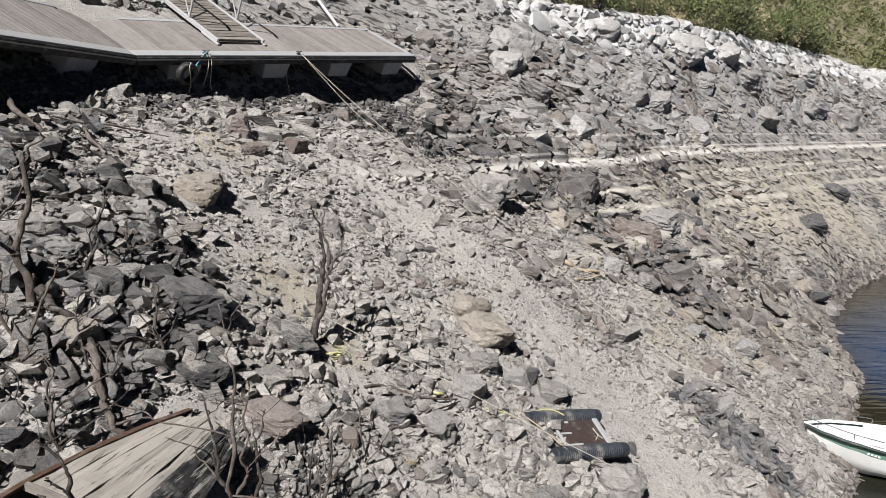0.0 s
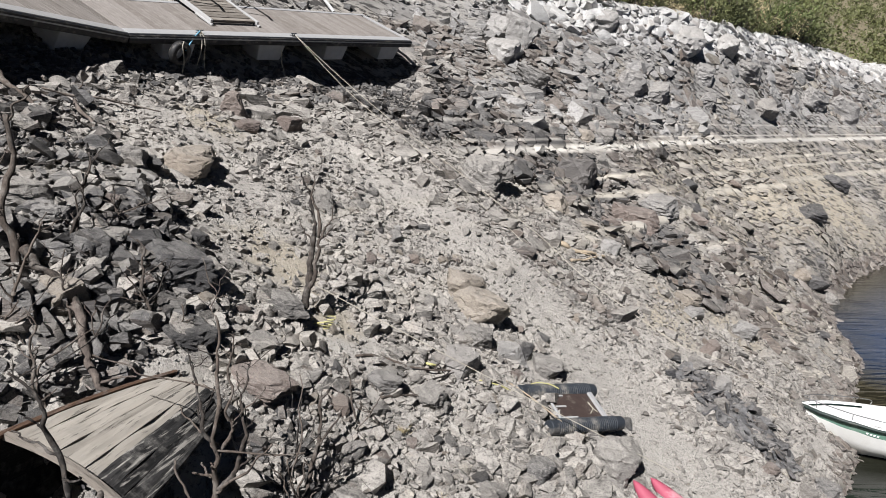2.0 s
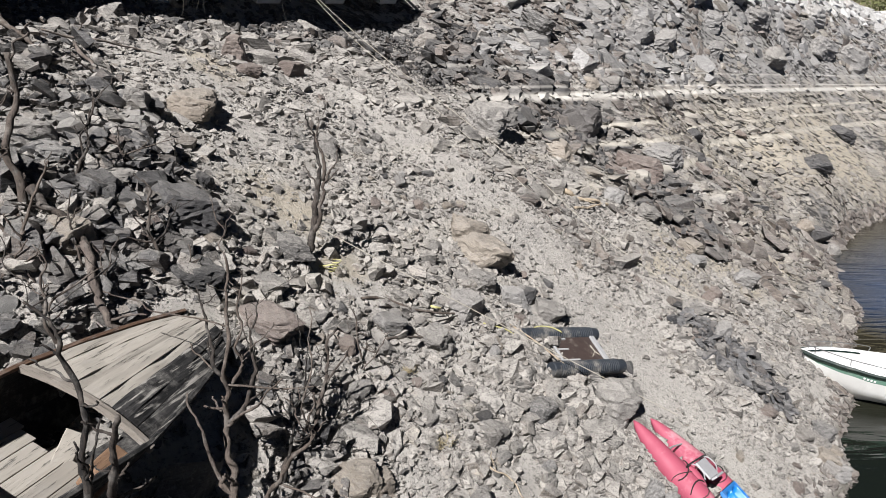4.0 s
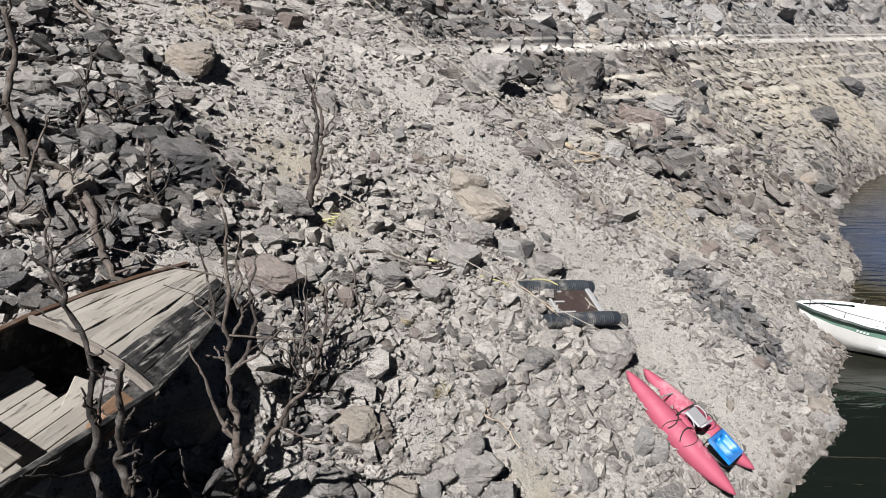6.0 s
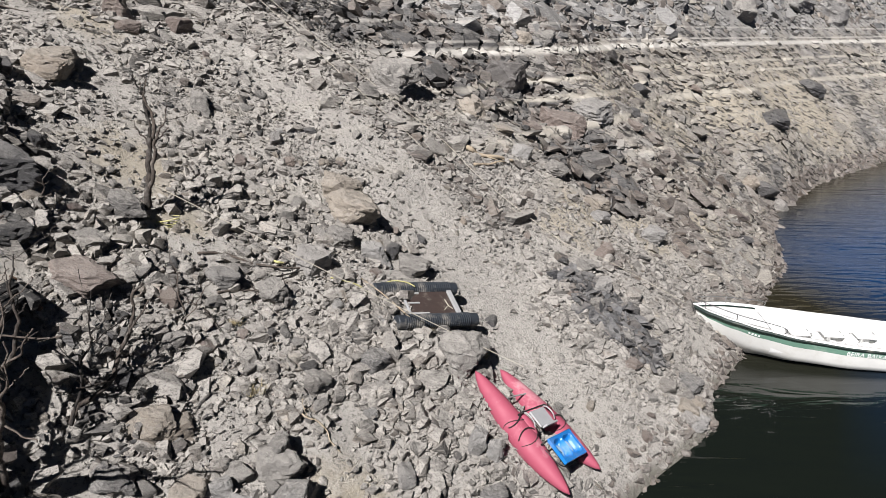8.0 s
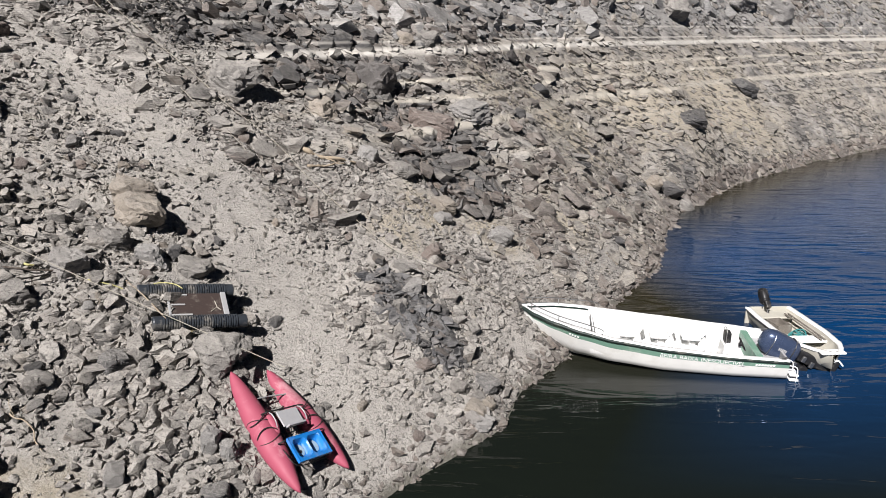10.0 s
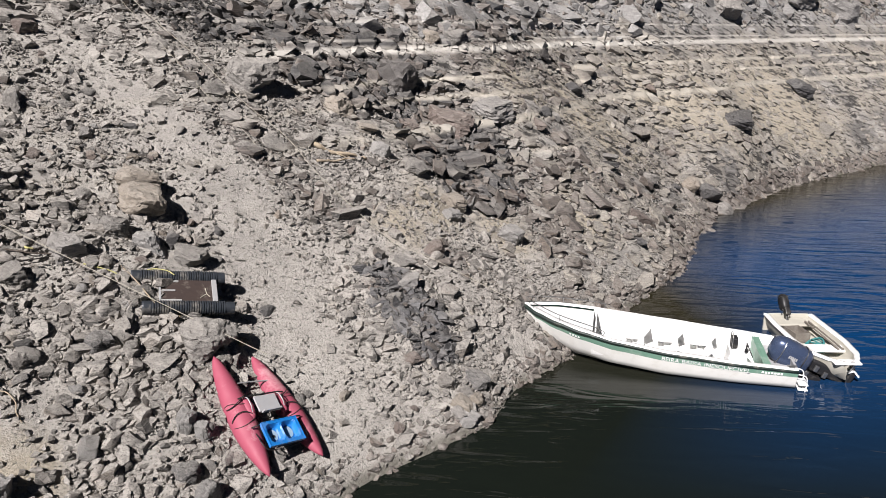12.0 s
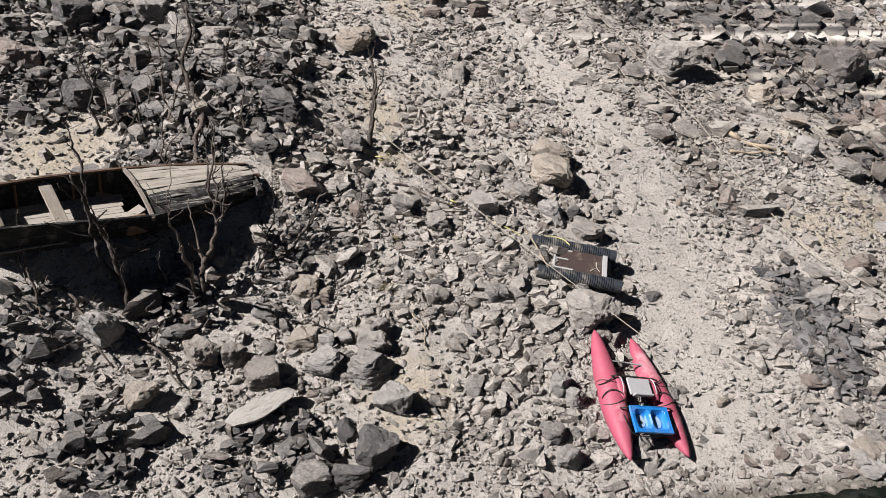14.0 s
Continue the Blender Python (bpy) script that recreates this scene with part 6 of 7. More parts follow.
def outboard(parent_m, scale, cowl_mat, label, tilt):
    m = thing("outboard_motor", parent_m @ pose(0, 0, 0, 0, tilt, 0), label, "outboard motor")
    rows = []
    for z, lx, ly, ox in ((0.0, 0.17, 0.12, 0.0), (0.05, 0.21, 0.155, 0.01), (0.12, 0.225, 0.17, 0.01), (0.3, 0.235, 0.175, 0.02), (0.46, 0.23, 0.17, 0.03), (0.58, 0.20, 0.15, 0.04), (0.65, 0.13, 0.10, 0.05), (0.67, 0.05, 0.04, 0.05)):
        rows.append([(ox + lx * math.copysign(abs(math.cos(q)) ** 0.7, math.cos(q)), ly * math.copysign(abs(math.sin(q)) ** 0.7, math.sin(q)), z) for q in (2 * math.pi * n / 24 for n in range(24))])
    cowl = part("cowl", loft([[Vector(p) * scale for p in r] for r in rows], closed=True, caps=True), cowl_mat, m, smooth=True)
    part("badge", boxes(*[((0.0, -0.186 * scale, z * scale), (0.05 * scale, -0.178 * scale, (z + 0.02) * scale)) for z in (0.24, 0.27, 0.30, 0.33, 0.36)]), M_SEATGREY, cowl, "pale grey unreadable marking")
    for z, k in ((0.13, 1.012), (0.5, 1.0)):
        ring = [Vector((0.012 + 0.23 * k * math.copysign(abs(math.cos(q)) ** 0.7, math.cos(q)), 0.173 * k * math.copysign(abs(math.sin(q)) ** 0.7, math.sin(q)), z)) * scale for q in (2 * math.pi * n / 28 for n in range(29))]
        part("trim_line", tube(bmesh.new(), ring, 0.007 * scale, 5, False), M_STEEL if z > 0.3 else M_BLACK, cowl, "thin trim line round the cowl")
    for n, (x, y, z) in enumerate(((-0.2, -0.12, -0.06), (-0.16, 0.13, -0.1), (-0.05, -0.11, -0.16), (0.06, 0.1, -0.2), (-0.1, -0.08, -0.34))):
        part("fitting", boxes(((x * scale, y * scale, z * scale), ((x + 0.11) * scale, (y + 0.05) * scale, (z + 0.07) * scale), None, 0.012 * scale)), M_BLACK if n % 2 else M_STEEL, m)
    part("bracket", boxes(((-0.26 * scale, -0.1 * scale, -0.28 * scale), (-0.12 * scale, 0.1 * scale, 0.02 * scale), None, 0.015)), M_BLACK, m)
    part("leg", boxes(((-0.08 * scale, -0.05 * scale, -0.62 * scale), (0.12 * scale, 0.05 * scale, 0.0), None, 0.03 * scale)), M_BLACK, m)
    part("gearcase", boxes(((-0.16 * scale, -0.045 * scale, -0.73 * scale), (0.18 * scale, 0.045 * scale, -0.62 * scale), None, 0.03 * scale)), M_BLACK, m)
    bm = bmesh.new()
    for n in range(3):
        box(bm, (-0.008, 0.02, -0.035), (0.008, 0.13, 0.035), pose(0.22, 0, -0.67, 120 * n, 0, 0) @ pose(0, 0, 0, 0, 0, 25), 0.006)
    for v in bm.verts:
        v.co *= scale
    part("propeller", bm, M_WHITE, m, "pale three-bladed propeller")
    return m


boat_m = Matrix.Translation((7.92, 16.02, 0)) @ pose(0, 0, 0, 0, 0, -6.55)
boat = thing("tour_boat", boat_m, "long open white motor boat with a green stripe", "boat")
ST = [(0.0, 0.05, 1.14, 0.03, 0.98, 0.86), (0.35, 0.36, 1.07, 0.16, 0.62, 0.36), (0.8, 0.62, 1.00, 0.32, 0.42, 0.10), (1.4, 0.83, 0.90, 0.54, 0.27, -0.06),
      (2.2, 0.97, 0.78, 0.74, 0.16, -0.16), (3.4, 1.04, 0.66, 0.87, 0.09, -0.20), (4.8, 1.00, 0.56, 0.86, 0.06, -0.20), (6.05, 0.90, 0.50, 0.79, 0.05, -0.18)]
ROWS = lerp_rows(ST, 40)


def skin(rows, strips, sgn):
    """strips: functions from a row to (y, z)."""
    return loft([[(r[0], sgn * f(r)[0], f(r)[1]) for f in strips] for r in rows])


def between(f):
    return lambda r: (r[1] + (r[3] - r[1]) * f + 0.02 * math.sin(math.pi * f), r[2] + (r[4] - r[2]) * f)


gun, chine, keel = (lambda r: (r[1], r[2])), (lambda r: (r[3], r[4])), (lambda r: (0.0, r[5]))
for sgn in (-1, 1):
    part("hull_side", skin(ROWS, [between(0.36), between(0.6), between(0.8), chine, lambda r: (r[3] * 0.5, (r[4] + r[5]) / 2 - 0.02), keel], sgn), M_HULLWHITE, boat, "weathered white hull side", smooth=True)
    part("stripe", skin(ROWS, [gun, between(0.18), between(0.36)], sgn), M_GREEN, boat, "faded green stripe", smooth=True)
    part("rubbing_strake", tube(bmesh.new(), [(r[0], sgn * (r[1] + 0.008), r[2] - 0.02) for r in ROWS], [0.050 - 0.022 * min(1, r[0] / 2.5) for r in ROWS], 8), M_DARKTRIM, boat, "dark green rubbing strake", smooth=True)
    part("gunwale", skin(ROWS, [lambda r: (r[1] + 0.01, r[2] + 0.005), lambda r: (max(0.0, r[1] - 0.03), r[2] + 0.03), lambda r: (max(0.0, r[1] - 0.13), r[2] + 0.03), lambda r: (max(0, r[1] - 0.15), r[2])], sgn), M_WHITE, boat, smooth=True)
    inner = [r for r in ROWS if r[0] > 1.55]
    part("liner", skin(inner, [lambda r: (r[1] - 0.15, r[2] + 0.001), lambda r: (r[1] - 0.17, 0.35), lambda r: (r[3] - 0.12, 0.14), lambda r: (0.0, 0.12)], sgn), M_WHITE, boat, smooth=True)
fore = [r for r in ROWS if r[0] <= 1.75]
part("foredeck", loft([[(r[0], k * max(0.0, r[1] - 0.14), r[2] + 0.0 - 0.05 + 0.03 * (1 - k * k)) for k in (-1, -0.5, 0, 0.5, 1)] for r in fore]), M_WHITE, boat, smooth=True)
part("bulkhead", thick(loft([[(1.74, -0.74, 0.80), (1.74, 0, 0.80), (1.74, 0.74, 0.80)], [(1.74, -0.46, 0.25), (1.74, 0, 0.2), (1.74, 0.46, 0.25)]]), 0.03), M_WHITE, boat)
part("transom", loft([[(6.05, y, 0.49) for y in (-0.9, -0.3, 0.3, 0.9)], [(6.06, y, 0.05) for y in (-0.79, -0.3, 0.3, 0.79)], [(6.06, y, -0.15) for y in (-0.4, -0.1, 0.1, 0.4)]]), M_HULLWHITE, boat)
part("stern_bulkhead", boxes(((5.36, -0.74, 0.12), (5.40, 0.74, 0.53), None, 0.008), ((5.40, -0.74, 0.34), (5.52, 0.74, 0.53), None, 0.008)), M_GREEN, boat, "grey-green stern bulkhead")
part("engine_well", boxes(((5.52, -0.74, 0.30), (6.04, 0.74, 0.34)), ((6.0, -0.85, 0.3), (6.05, 0.85, 0.52))), M_SEATGREY, boat, "grey motor well")
for x, y in ((2.5, -0.40), (3.25, -0.40), (4.0, -0.40), (2.65, 0.42), (3.4, 0.42), (4.15, 0.42)):
    bench = part("seat", boxes(((x - 0.24, y - 0.25, 0.40), (x + 0.2, y + 0.25, 0.45), None, 0.02)), M_WHITE, boat, "white moulded seat")
    part("pedestal", boxes(((x - 0.04, y - 0.1, 0.12), (x + 0.1, y + 0.1, 0.41), None, 0.02)), M_WHITE, bench)
    bm = bmesh.new()
    box(bm, (0, -0.22, 0.05), (0.05, 0.22, 0.30), pose(x + 0.15, y, 0.44, 0, 32, 0), 0.024)
    for sgn in (-1, 1):
        box(bm, (0.01, sgn * 0.13 - 0.03, -0.04), (0.04, sgn * 0.13 + 0.03, 0.10), pose(x + 0.15, y, 0.44, 0, 32, 0))
    part("backrest", bm, M_WHITE, bench)
console = part("console", loft([[(4.82 + dx, -0.40 + dy, z) for dx, dy in ((-0.2, -0.25), (0.24, -0.25), (0.24, 0.25), (-0.2, 0.25))] for z, k in ((0.12, 1),)] + [[(4.84 + dx * 0.8, -0.40 + dy * 0.9, 0.72 + dx * 0.25) for dx, dy in ((-0.2, -0.25), (0.24, -0.25), (0.24, 0.25), (-0.2, 0.25))]], closed=True, caps=True), M_WHITE, boat, "white steering console")
bm = bmesh.new()
wheel = [Vector((0.03 * 0, 0.16 * math.cos(q), 0.16 * math.sin(q))) for q in (2 * math.pi * n / 20 for n in range(21))]
tube(bm, wheel, 0.014, 6, False)
for q in (0.5, 2.6, 4.7):
    tube(bm, [(0, 0, 0), (0, 0.16 * math.cos(q), 0.16 * math.sin(q))], 0.011, 5)
w_ob = part("steering_wheel", bm, M_BLACK, console, "black steering wheel")
w_ob.matrix_local = pose(5.12, -0.40, 0.66, 0, -25, 0)
part("throttle", boxes(((4.96, -0.70, 0.72), (5.04, -0.64, 0.80), None, 0.01), ((4.98, -0.69, 0.78), (5.01, -0.65, 0.92), None, 0.01)), M_BLACK, console, "black throttle lever")
part("windscreen", boxes(((4.70, -0.52, 0.70), (4.84, -0.28, 0.96), None, 0.03)), M_BLACK, console, "dark instrument hood")
part("instrument_frame", tube(bmesh.new(), spline([(4.72, -0.54, 0.70), (4.72, -0.54, 0.98), (4.72, -0.40, 1.06), (4.72, -0.26, 0.98), (4.72, -0.26, 0.70)], 4), 0.009, 6), M_STEEL, console, "thin steel hoop over the instruments")
part("bow_rail", tube(bmesh.new(), spline([(1.9, -0.86, 0.86), (1.85, -0.84, 1.0), (0.9, -0.58, 1.16), (0.25, -0.22, 1.28), (0.05, 0, 1.30), (0.25, 0.22, 1.28), (0.9, 0.58, 1.16), (1.85, 0.84, 1.0), (1.9, 0.86, 0.86)], 6), 0.011), M_STEEL, boat, "thin steel bow rail")
for x, y, z, top in ((0.9, 0.56, 1.0, 1.16), (0.9, -0.56, 1.0, 1.16), (0.25, 0.2, 1.1, 1.28), (0.25, -0.2, 1.1, 1.28)):
    part("rail_post", tube(bmesh.new(), [(x, y, z), (x, y, top)], 0.010, 6), M_STEEL, boat)


def lettering(text, size, m, parent, label):
    c = bpy.data.curves.new("lettering", "FONT")
    c.body, c.size, c.extrude = text, size, 0.002
    o = new("lettering", c)
    bpy.context.view_layer.update()
    me = bpy.data.meshes.new_from_object(o.evaluated_get(bpy.context.evaluated_depsgraph_get()))
    bpy.data.objects.remove(o)
    me.materials.append(M_LETTER)
    ob = new("lettering", me)
    ob.parent, ob.matrix_local = parent, m
    return tagged(ob, label)


# the words follow the stripe on the near side
def stripe_pose(x, f, lift=0.006):
    r, s = ([float(np.interp(at, [q[0] for q in ROWS], [q[k] for q in ROWS])) for k in range(6)] for at in (x, x + 0.5))
    a, b = between(f)(r), between(f)(s)
    top = gun(r)
    u = Vector((s[0] - r[0], -(b[0] - a[0]), b[1] - a[1]))
    v = Vector((0, -(top[0] - a[0]), top[1] - a[1]))
    m = basis((r[0], -a[0], a[1]), u, v)
    return m @ Matrix.Translation((0, 0, lift))


for word, x in (("BEIRA", 3.20), ("BAIXA", 3.63), ("INESQUECÍVEL", 4.10)):
    lettering(word, 0.148, stripe_pose(x, 0.34, 0.012), boat, "white lettering on the stripe")
for x0, n in ((1.15, 4), (5.3, 7)):
    for k in range(n):
        o = part("marking", boxes(((0, 0, 0), (0.045, 0.05, 0.004))), M_LETTER, boat, "small unreadable white marking")
        o.matrix_local = stripe_pose(x0 + 0.065 * k, 0.30, 0.014)
outboard(boat_m @ pose(6.42, -0.1, 0.34), 1.36, M_MOTOR, "dark blue-grey outboard motor tilted up on the white boat's stern", -68)
step = part("swim_step", boxes(*[((6.10, -0.86 + 0.0 * n, 0.02 + 0.12 * n), (6.30, -0.52, 0.05 + 0.12 * n), None, 0.008) for n in range(2)]), M_WHITE, boat, "small white boarding step")
for y in (-0.85, -0.53):
    part("step_rail", tube(bmesh.new(), spline([(6.05, y, 0.40), (6.22, y, 0.36), (6.26, y, 0.2), (6.24, y, -0.05)], 4), 0.012, 6), M_WHITE, step)
for y in (-0.45, 0.45):
    part("stern_cleat", boxes(((5.86, y * 1.8 - 0.05, 0.52), (5.98, y * 1.8 + 0.05, 0.56), None, 0.01), ((5.82, y * 1.8 - 0.015, 0.56), (6.02, y * 1.8 + 0.015, 0.585), None, 0.008)), M_STEEL, boat, "small steel cleat")

small_m = basis((15.0, 14.86, 0), (-0.09, 1.0, 0), (-1.0, -0.09, 0))
dinghy = thing("dinghy", small_m, "small cream fibreglass dinghy floating behind the white boat", "boat")
ST2 = [(0.0, 0.12, 0.56, 0.05, 0.40, 0.28), (0.2, 0.33, 0.54, 0.20, 0.2, 0.04), (0.6, 0.52, 0.51, 0.40, 0.08, -0.10), (1.4, 0.64, 0.47, 0.52, 0.04, -0.12), (2.4, 0.63, 0.45, 0.52, 0.03, -0.12), (3.05, 0.60, 0.45, 0.48, 0.03, -0.10)]
R2 = lerp_rows(ST2, 20)
for sgn in (-1, 1):
    part("hull_side", skin(R2, [gun, between(0.5), chine, keel], sgn), M_CREAM, dinghy, smooth=True)
    part("gunwale", skin(R2, [lambda r: (r[1] + 0.02, r[2] - 0.03), lambda r: (r[1] + 0.02, r[2] + 0.02), lambda r: (max(0, r[1] - 0.09), r[2] + 0.02), lambda r: (max(0, r[1] - 0.1), r[2] - 0.03)], sgn), M_WHITE, dinghy, smooth=True)
    part("liner", skin(R2, [lambda r: (max(0, r[1] - 0.1), r[2] - 0.02), lambda r: (max(0, r[3] - 0.06), 0.14), lambda r: (0.0, 0.12)], sgn), M_CREAM, dinghy, smooth=True)
part("transom", boxes(((3.0, -0.6, 0.0), (3.06, 0.6, 0.47), None, 0.01)), M_CREAM, dinghy)
part("bow_cap", boxes(((-0.02, -0.3, 0.50), (0.2, 0.3, 0.56), None, 0.03)), M_WHITE, dinghy)
part("thwart", boxes(((1.0, -0.52, 0.33), (1.35, 0.52, 0.38), None, 0.015)), M_WHITE, dinghy)
for y0, y1 in ((-0.40, -0.33), (-0.30, -0.24)):
    part("oar", tube(bmesh.new(), [(1.0, y0, 0.42), (2.6, y1, 0.44)], 0.022, 6), M_RAMP, dinghy, "grey weathered oar")
part("thwart", boxes(((2.5, -0.52, 0.33), (2.95, 0.52, 0.38), None, 0.015)), M_CREAM, dinghy)
crate = thing("crate", small_m @ pose(2.2, 0.12, 0.14, 0, 0, 10), "weathered open wooden crate in the dinghy", "crate")
part("box", boxes(((-0.25, -0.2, 0), (0.25, 0.2, 0.02)), ((-0.25, -0.2, 0.02), (-0.23, 0.2, 0.24)), ((0.23, -0.2, 0.02), (0.25, 0.2, 0.24)), ((-0.23, -0.2, 0.02), (0.23, -0.18, 0.24)), ((-0.23, 0.18, 0.02), (0.23, 0.2, 0.24))), M_RAMP, crate)
coil = bmesh.new()
for n in range(5):
    tube(coil, [(1.62 + (0.28 - 0.03 * n) * math.cos(q), -0.12 + (0.24 - 0.03 * n) * math.sin(q), 0.17 + 0.045 * n + 0.03 * math.sin(q * 2 + n)) for q in (2 * math.pi * k / 18 for k in range(19))], 0.018, 5, False)
c_ob = part("rope_coil", coil, M_TEAL)
c_ob.matrix_world = small_m
tagged(c_ob, "heap of teal rope in the dinghy", "rope")
outboard(small_m @ pose(3.02, 0.1, 0.58), 0.64, M_BLACK, "small black outboard motor tilted up on the dinghy", 40)


# ---- the wooden wreck ----
wreck_m = basis((-3.42, 5.70, 4.60), (0.87, -0.16, -0.46), (0.2, 0.975, -0.03))
wreck = thing("wooden_boat_wreck", wreck_m, "broken old wooden boat with dusty foredeck, lying heeled on rocks", "boat wreck")


def wreck_half(s):
    """Half the width of the foredeck, s metres ahead of the deck's beam."""
    return float(np.interp(s, (0, 0.8, 1.5, 2.05), (0.66, 0.57, 0.45, 0.32)))


def wreck_edge(s, sgn):
    """Where the gunwale runs: half-width and height; the lower side is crushed in and lifted aft of the deck."""
    if s >= 0:
        return wreck_half(s), 0.02 * s
    far = float(np.interp(s, (-3.3, -2.4, -1.2, 0), (0.50, 0.62, 0.69, 0.66)))
    near = float(np.interp(s, (-3.3, -2.4, -1.2, -0.5, 0), (0.37, 0.46, 0.57, 0.63, 0.66)))
    return (near, 0.03 * min(1.6, -s)) if sgn > 0 else (far, 0.02 * s)


def camber(x, s):
    h = wreck_half(s)
    return 0.10 * (1 - (x / max(h, 0.05)) ** 2) + 0.02 * s


stations = np.linspace(-2.3, 2.05, 20)
for sgn in (-1, 1):
    rows = []
    for s in stations:
        (h, top), b = wreck_edge(s, sgn), 0.80 - 0.12 * max(0, s) ** 1.2
        rows.append([(sgn * h, s, top), (sgn * h * 0.95, s, top * 0.7 - 0.25 * b), (sgn * h * 0.80, s, top * 0.4 - 0.58 * b), (sgn * h * 0.48, s, -0.88 * b), (0, s, -b)])
    for k in range(4):
        bm = loft([[r[k], Vector(r[k]).lerp(Vector(r[k + 1]), 0.985)] for r in rows])
        part("strake", thick(bm, 0.025), M_TARRED, wreck, "black tarred hull plank")
    part("gunwale", tube(bmesh.new(), [Vector(r[0]) + Vector((0, 0, 0.01)) for r in rows], 0.032, 6), M_RUSTWOOD if sgn < 0 else M_WORNTAR, wreck, "split weathered gunwale")
EDGES = np.linspace(-0.98, 0.98, 10) + np.array([0, 0.03, -0.02, 0.04, -0.03, 0.02, -0.02, 0.03, -0.02, 0])
for n in range(9):
    rows = []
    for s in np.linspace(0.04, 2.0 - 0.12 * abs(n - 4) / 4, 9):
        h = wreck_half(s)
        a, b = EDGES[n] * h + 0.002, EDGES[n + 1] * h - 0.002
        jag = 0.03 * noise.noise(Vector((n * 3.1, s * 2.5, 0)))
        rows.append([(a, s, camber(a, s) + jag), ((a + b) / 2, s, camber((a + b) / 2, s) + jag + 0.004), (b, s, camber(b, s) + jag)])
    part("deck_plank", thick(loft(rows), 0.024), M_WORNTAR if n in (6, 7, 8) else M_DECKWOOD, wreck, "worn black tarred deck plank" if n in (6, 7, 8) else "silvered dusty deck plank")
bm = loft([[(x * 0.68, -0.05 + y, camber(x * 0.66, 0) + z) for y, z in ((0, 0.022), (0.05, 0.026), (0.05, -0.04), (0, -0.04))] for x in np.linspace(-1.02, 1.04, 13)], closed=True, caps=True)
part("deck_beam", bm, M_RAMP, wreck, "pale curved beam at the deck's edge")
part("stem", boxes(((-0.05, 2.0, -0.5), (0.05, 2.16, 0.04), None, 0.015)), M_RUSTWOOD, wreck, "rotten reddish stem post")
part("bow_block", boxes(((-0.24, 1.93, -0.06), (0.24, 2.03, 0.1), pose(0, 0, 0, 0, 0, -8), 0.01)), M_WORNTAR, wreck, "worn black bow block")
part("broken_timber", boxes(((0.05, 2.04, -0.10), (0.24, 2.09, -0.03), pose(0, 0, 0, 0, 0, -6), 0.008), ((0.02, 2.13, -0.16), (0.2, 2.17, -0.08), pose(0, 0, 0, 0, 8, -8), 0.008)), M_RUSTWOOD, wreck, "reddish broken timber")
for n, x in enumerate(np.linspace(-0.46, 0.38, 6)):
    part("floor_board", boxes(((x - 0.08, -2.25, -0.44), (x + 0.08, -0.1 - 0.05 * (n % 3), -0.418), None, 0.004)), M_DECKWOOD, wreck, "dusty bottom board")
for s in (-1.25, -2.1):
    part("thwart", boxes(((-0.66, s - 0.10, -0.16), (0.36 if s > -2 else 0.24, s + 0.09, -0.11), pose(0, 0, 0, 0, 2 if s > -2 else -3, 0), 0.01)), M_THWART, wreck, "worn thwart plank")
part("fallen_plank", boxes(((0.0, -1.2, -0.02), (0.16, 0.0, 0.02), pose(-0.1, 0.05, -0.36, 12, 6, 25), 0.006)), M_DECKWOOD, wreck, "loose plank inside the hull")
for s in np.arange(-2.1, -0.1, 0.42):
    for sgn in (-1, 1):
        h, top = wreck_edge(s, sgn)
        part("rib", tube(bmesh.new(), [(sgn * (h - 0.03), s, top - 0.02), (sgn * (h * 0.93 - 0.03), s, top * 0.7 - 0.2), (sgn * (h * 0.78 - 0.03), s, -0.45), (sgn * h * 0.45, s, -0.66)], 0.024, 5), M_RUSTWOOD, wreck)
part("transom", thick(loft([[(-0.62, -2.3, -0.05), (0.46, -2.3, 0.06)], [(-0.55, -2.3, -0.45), (0.4, -2.3, -0.4)], [(-0.28, -2.3, -0.70), (0.22, -2.3, -0.70)]]), 0.03), M_TARRED, wreck, "black tarred stern board")
part("rust_patch", boxes(((0.40, -0.42, -0.30), (0.62, -0.06, -0.05), pose(0, 0, 0, 0, 12, 4), 0.02)), M_RUSTWOOD, wreck, "reddish rotten knee")


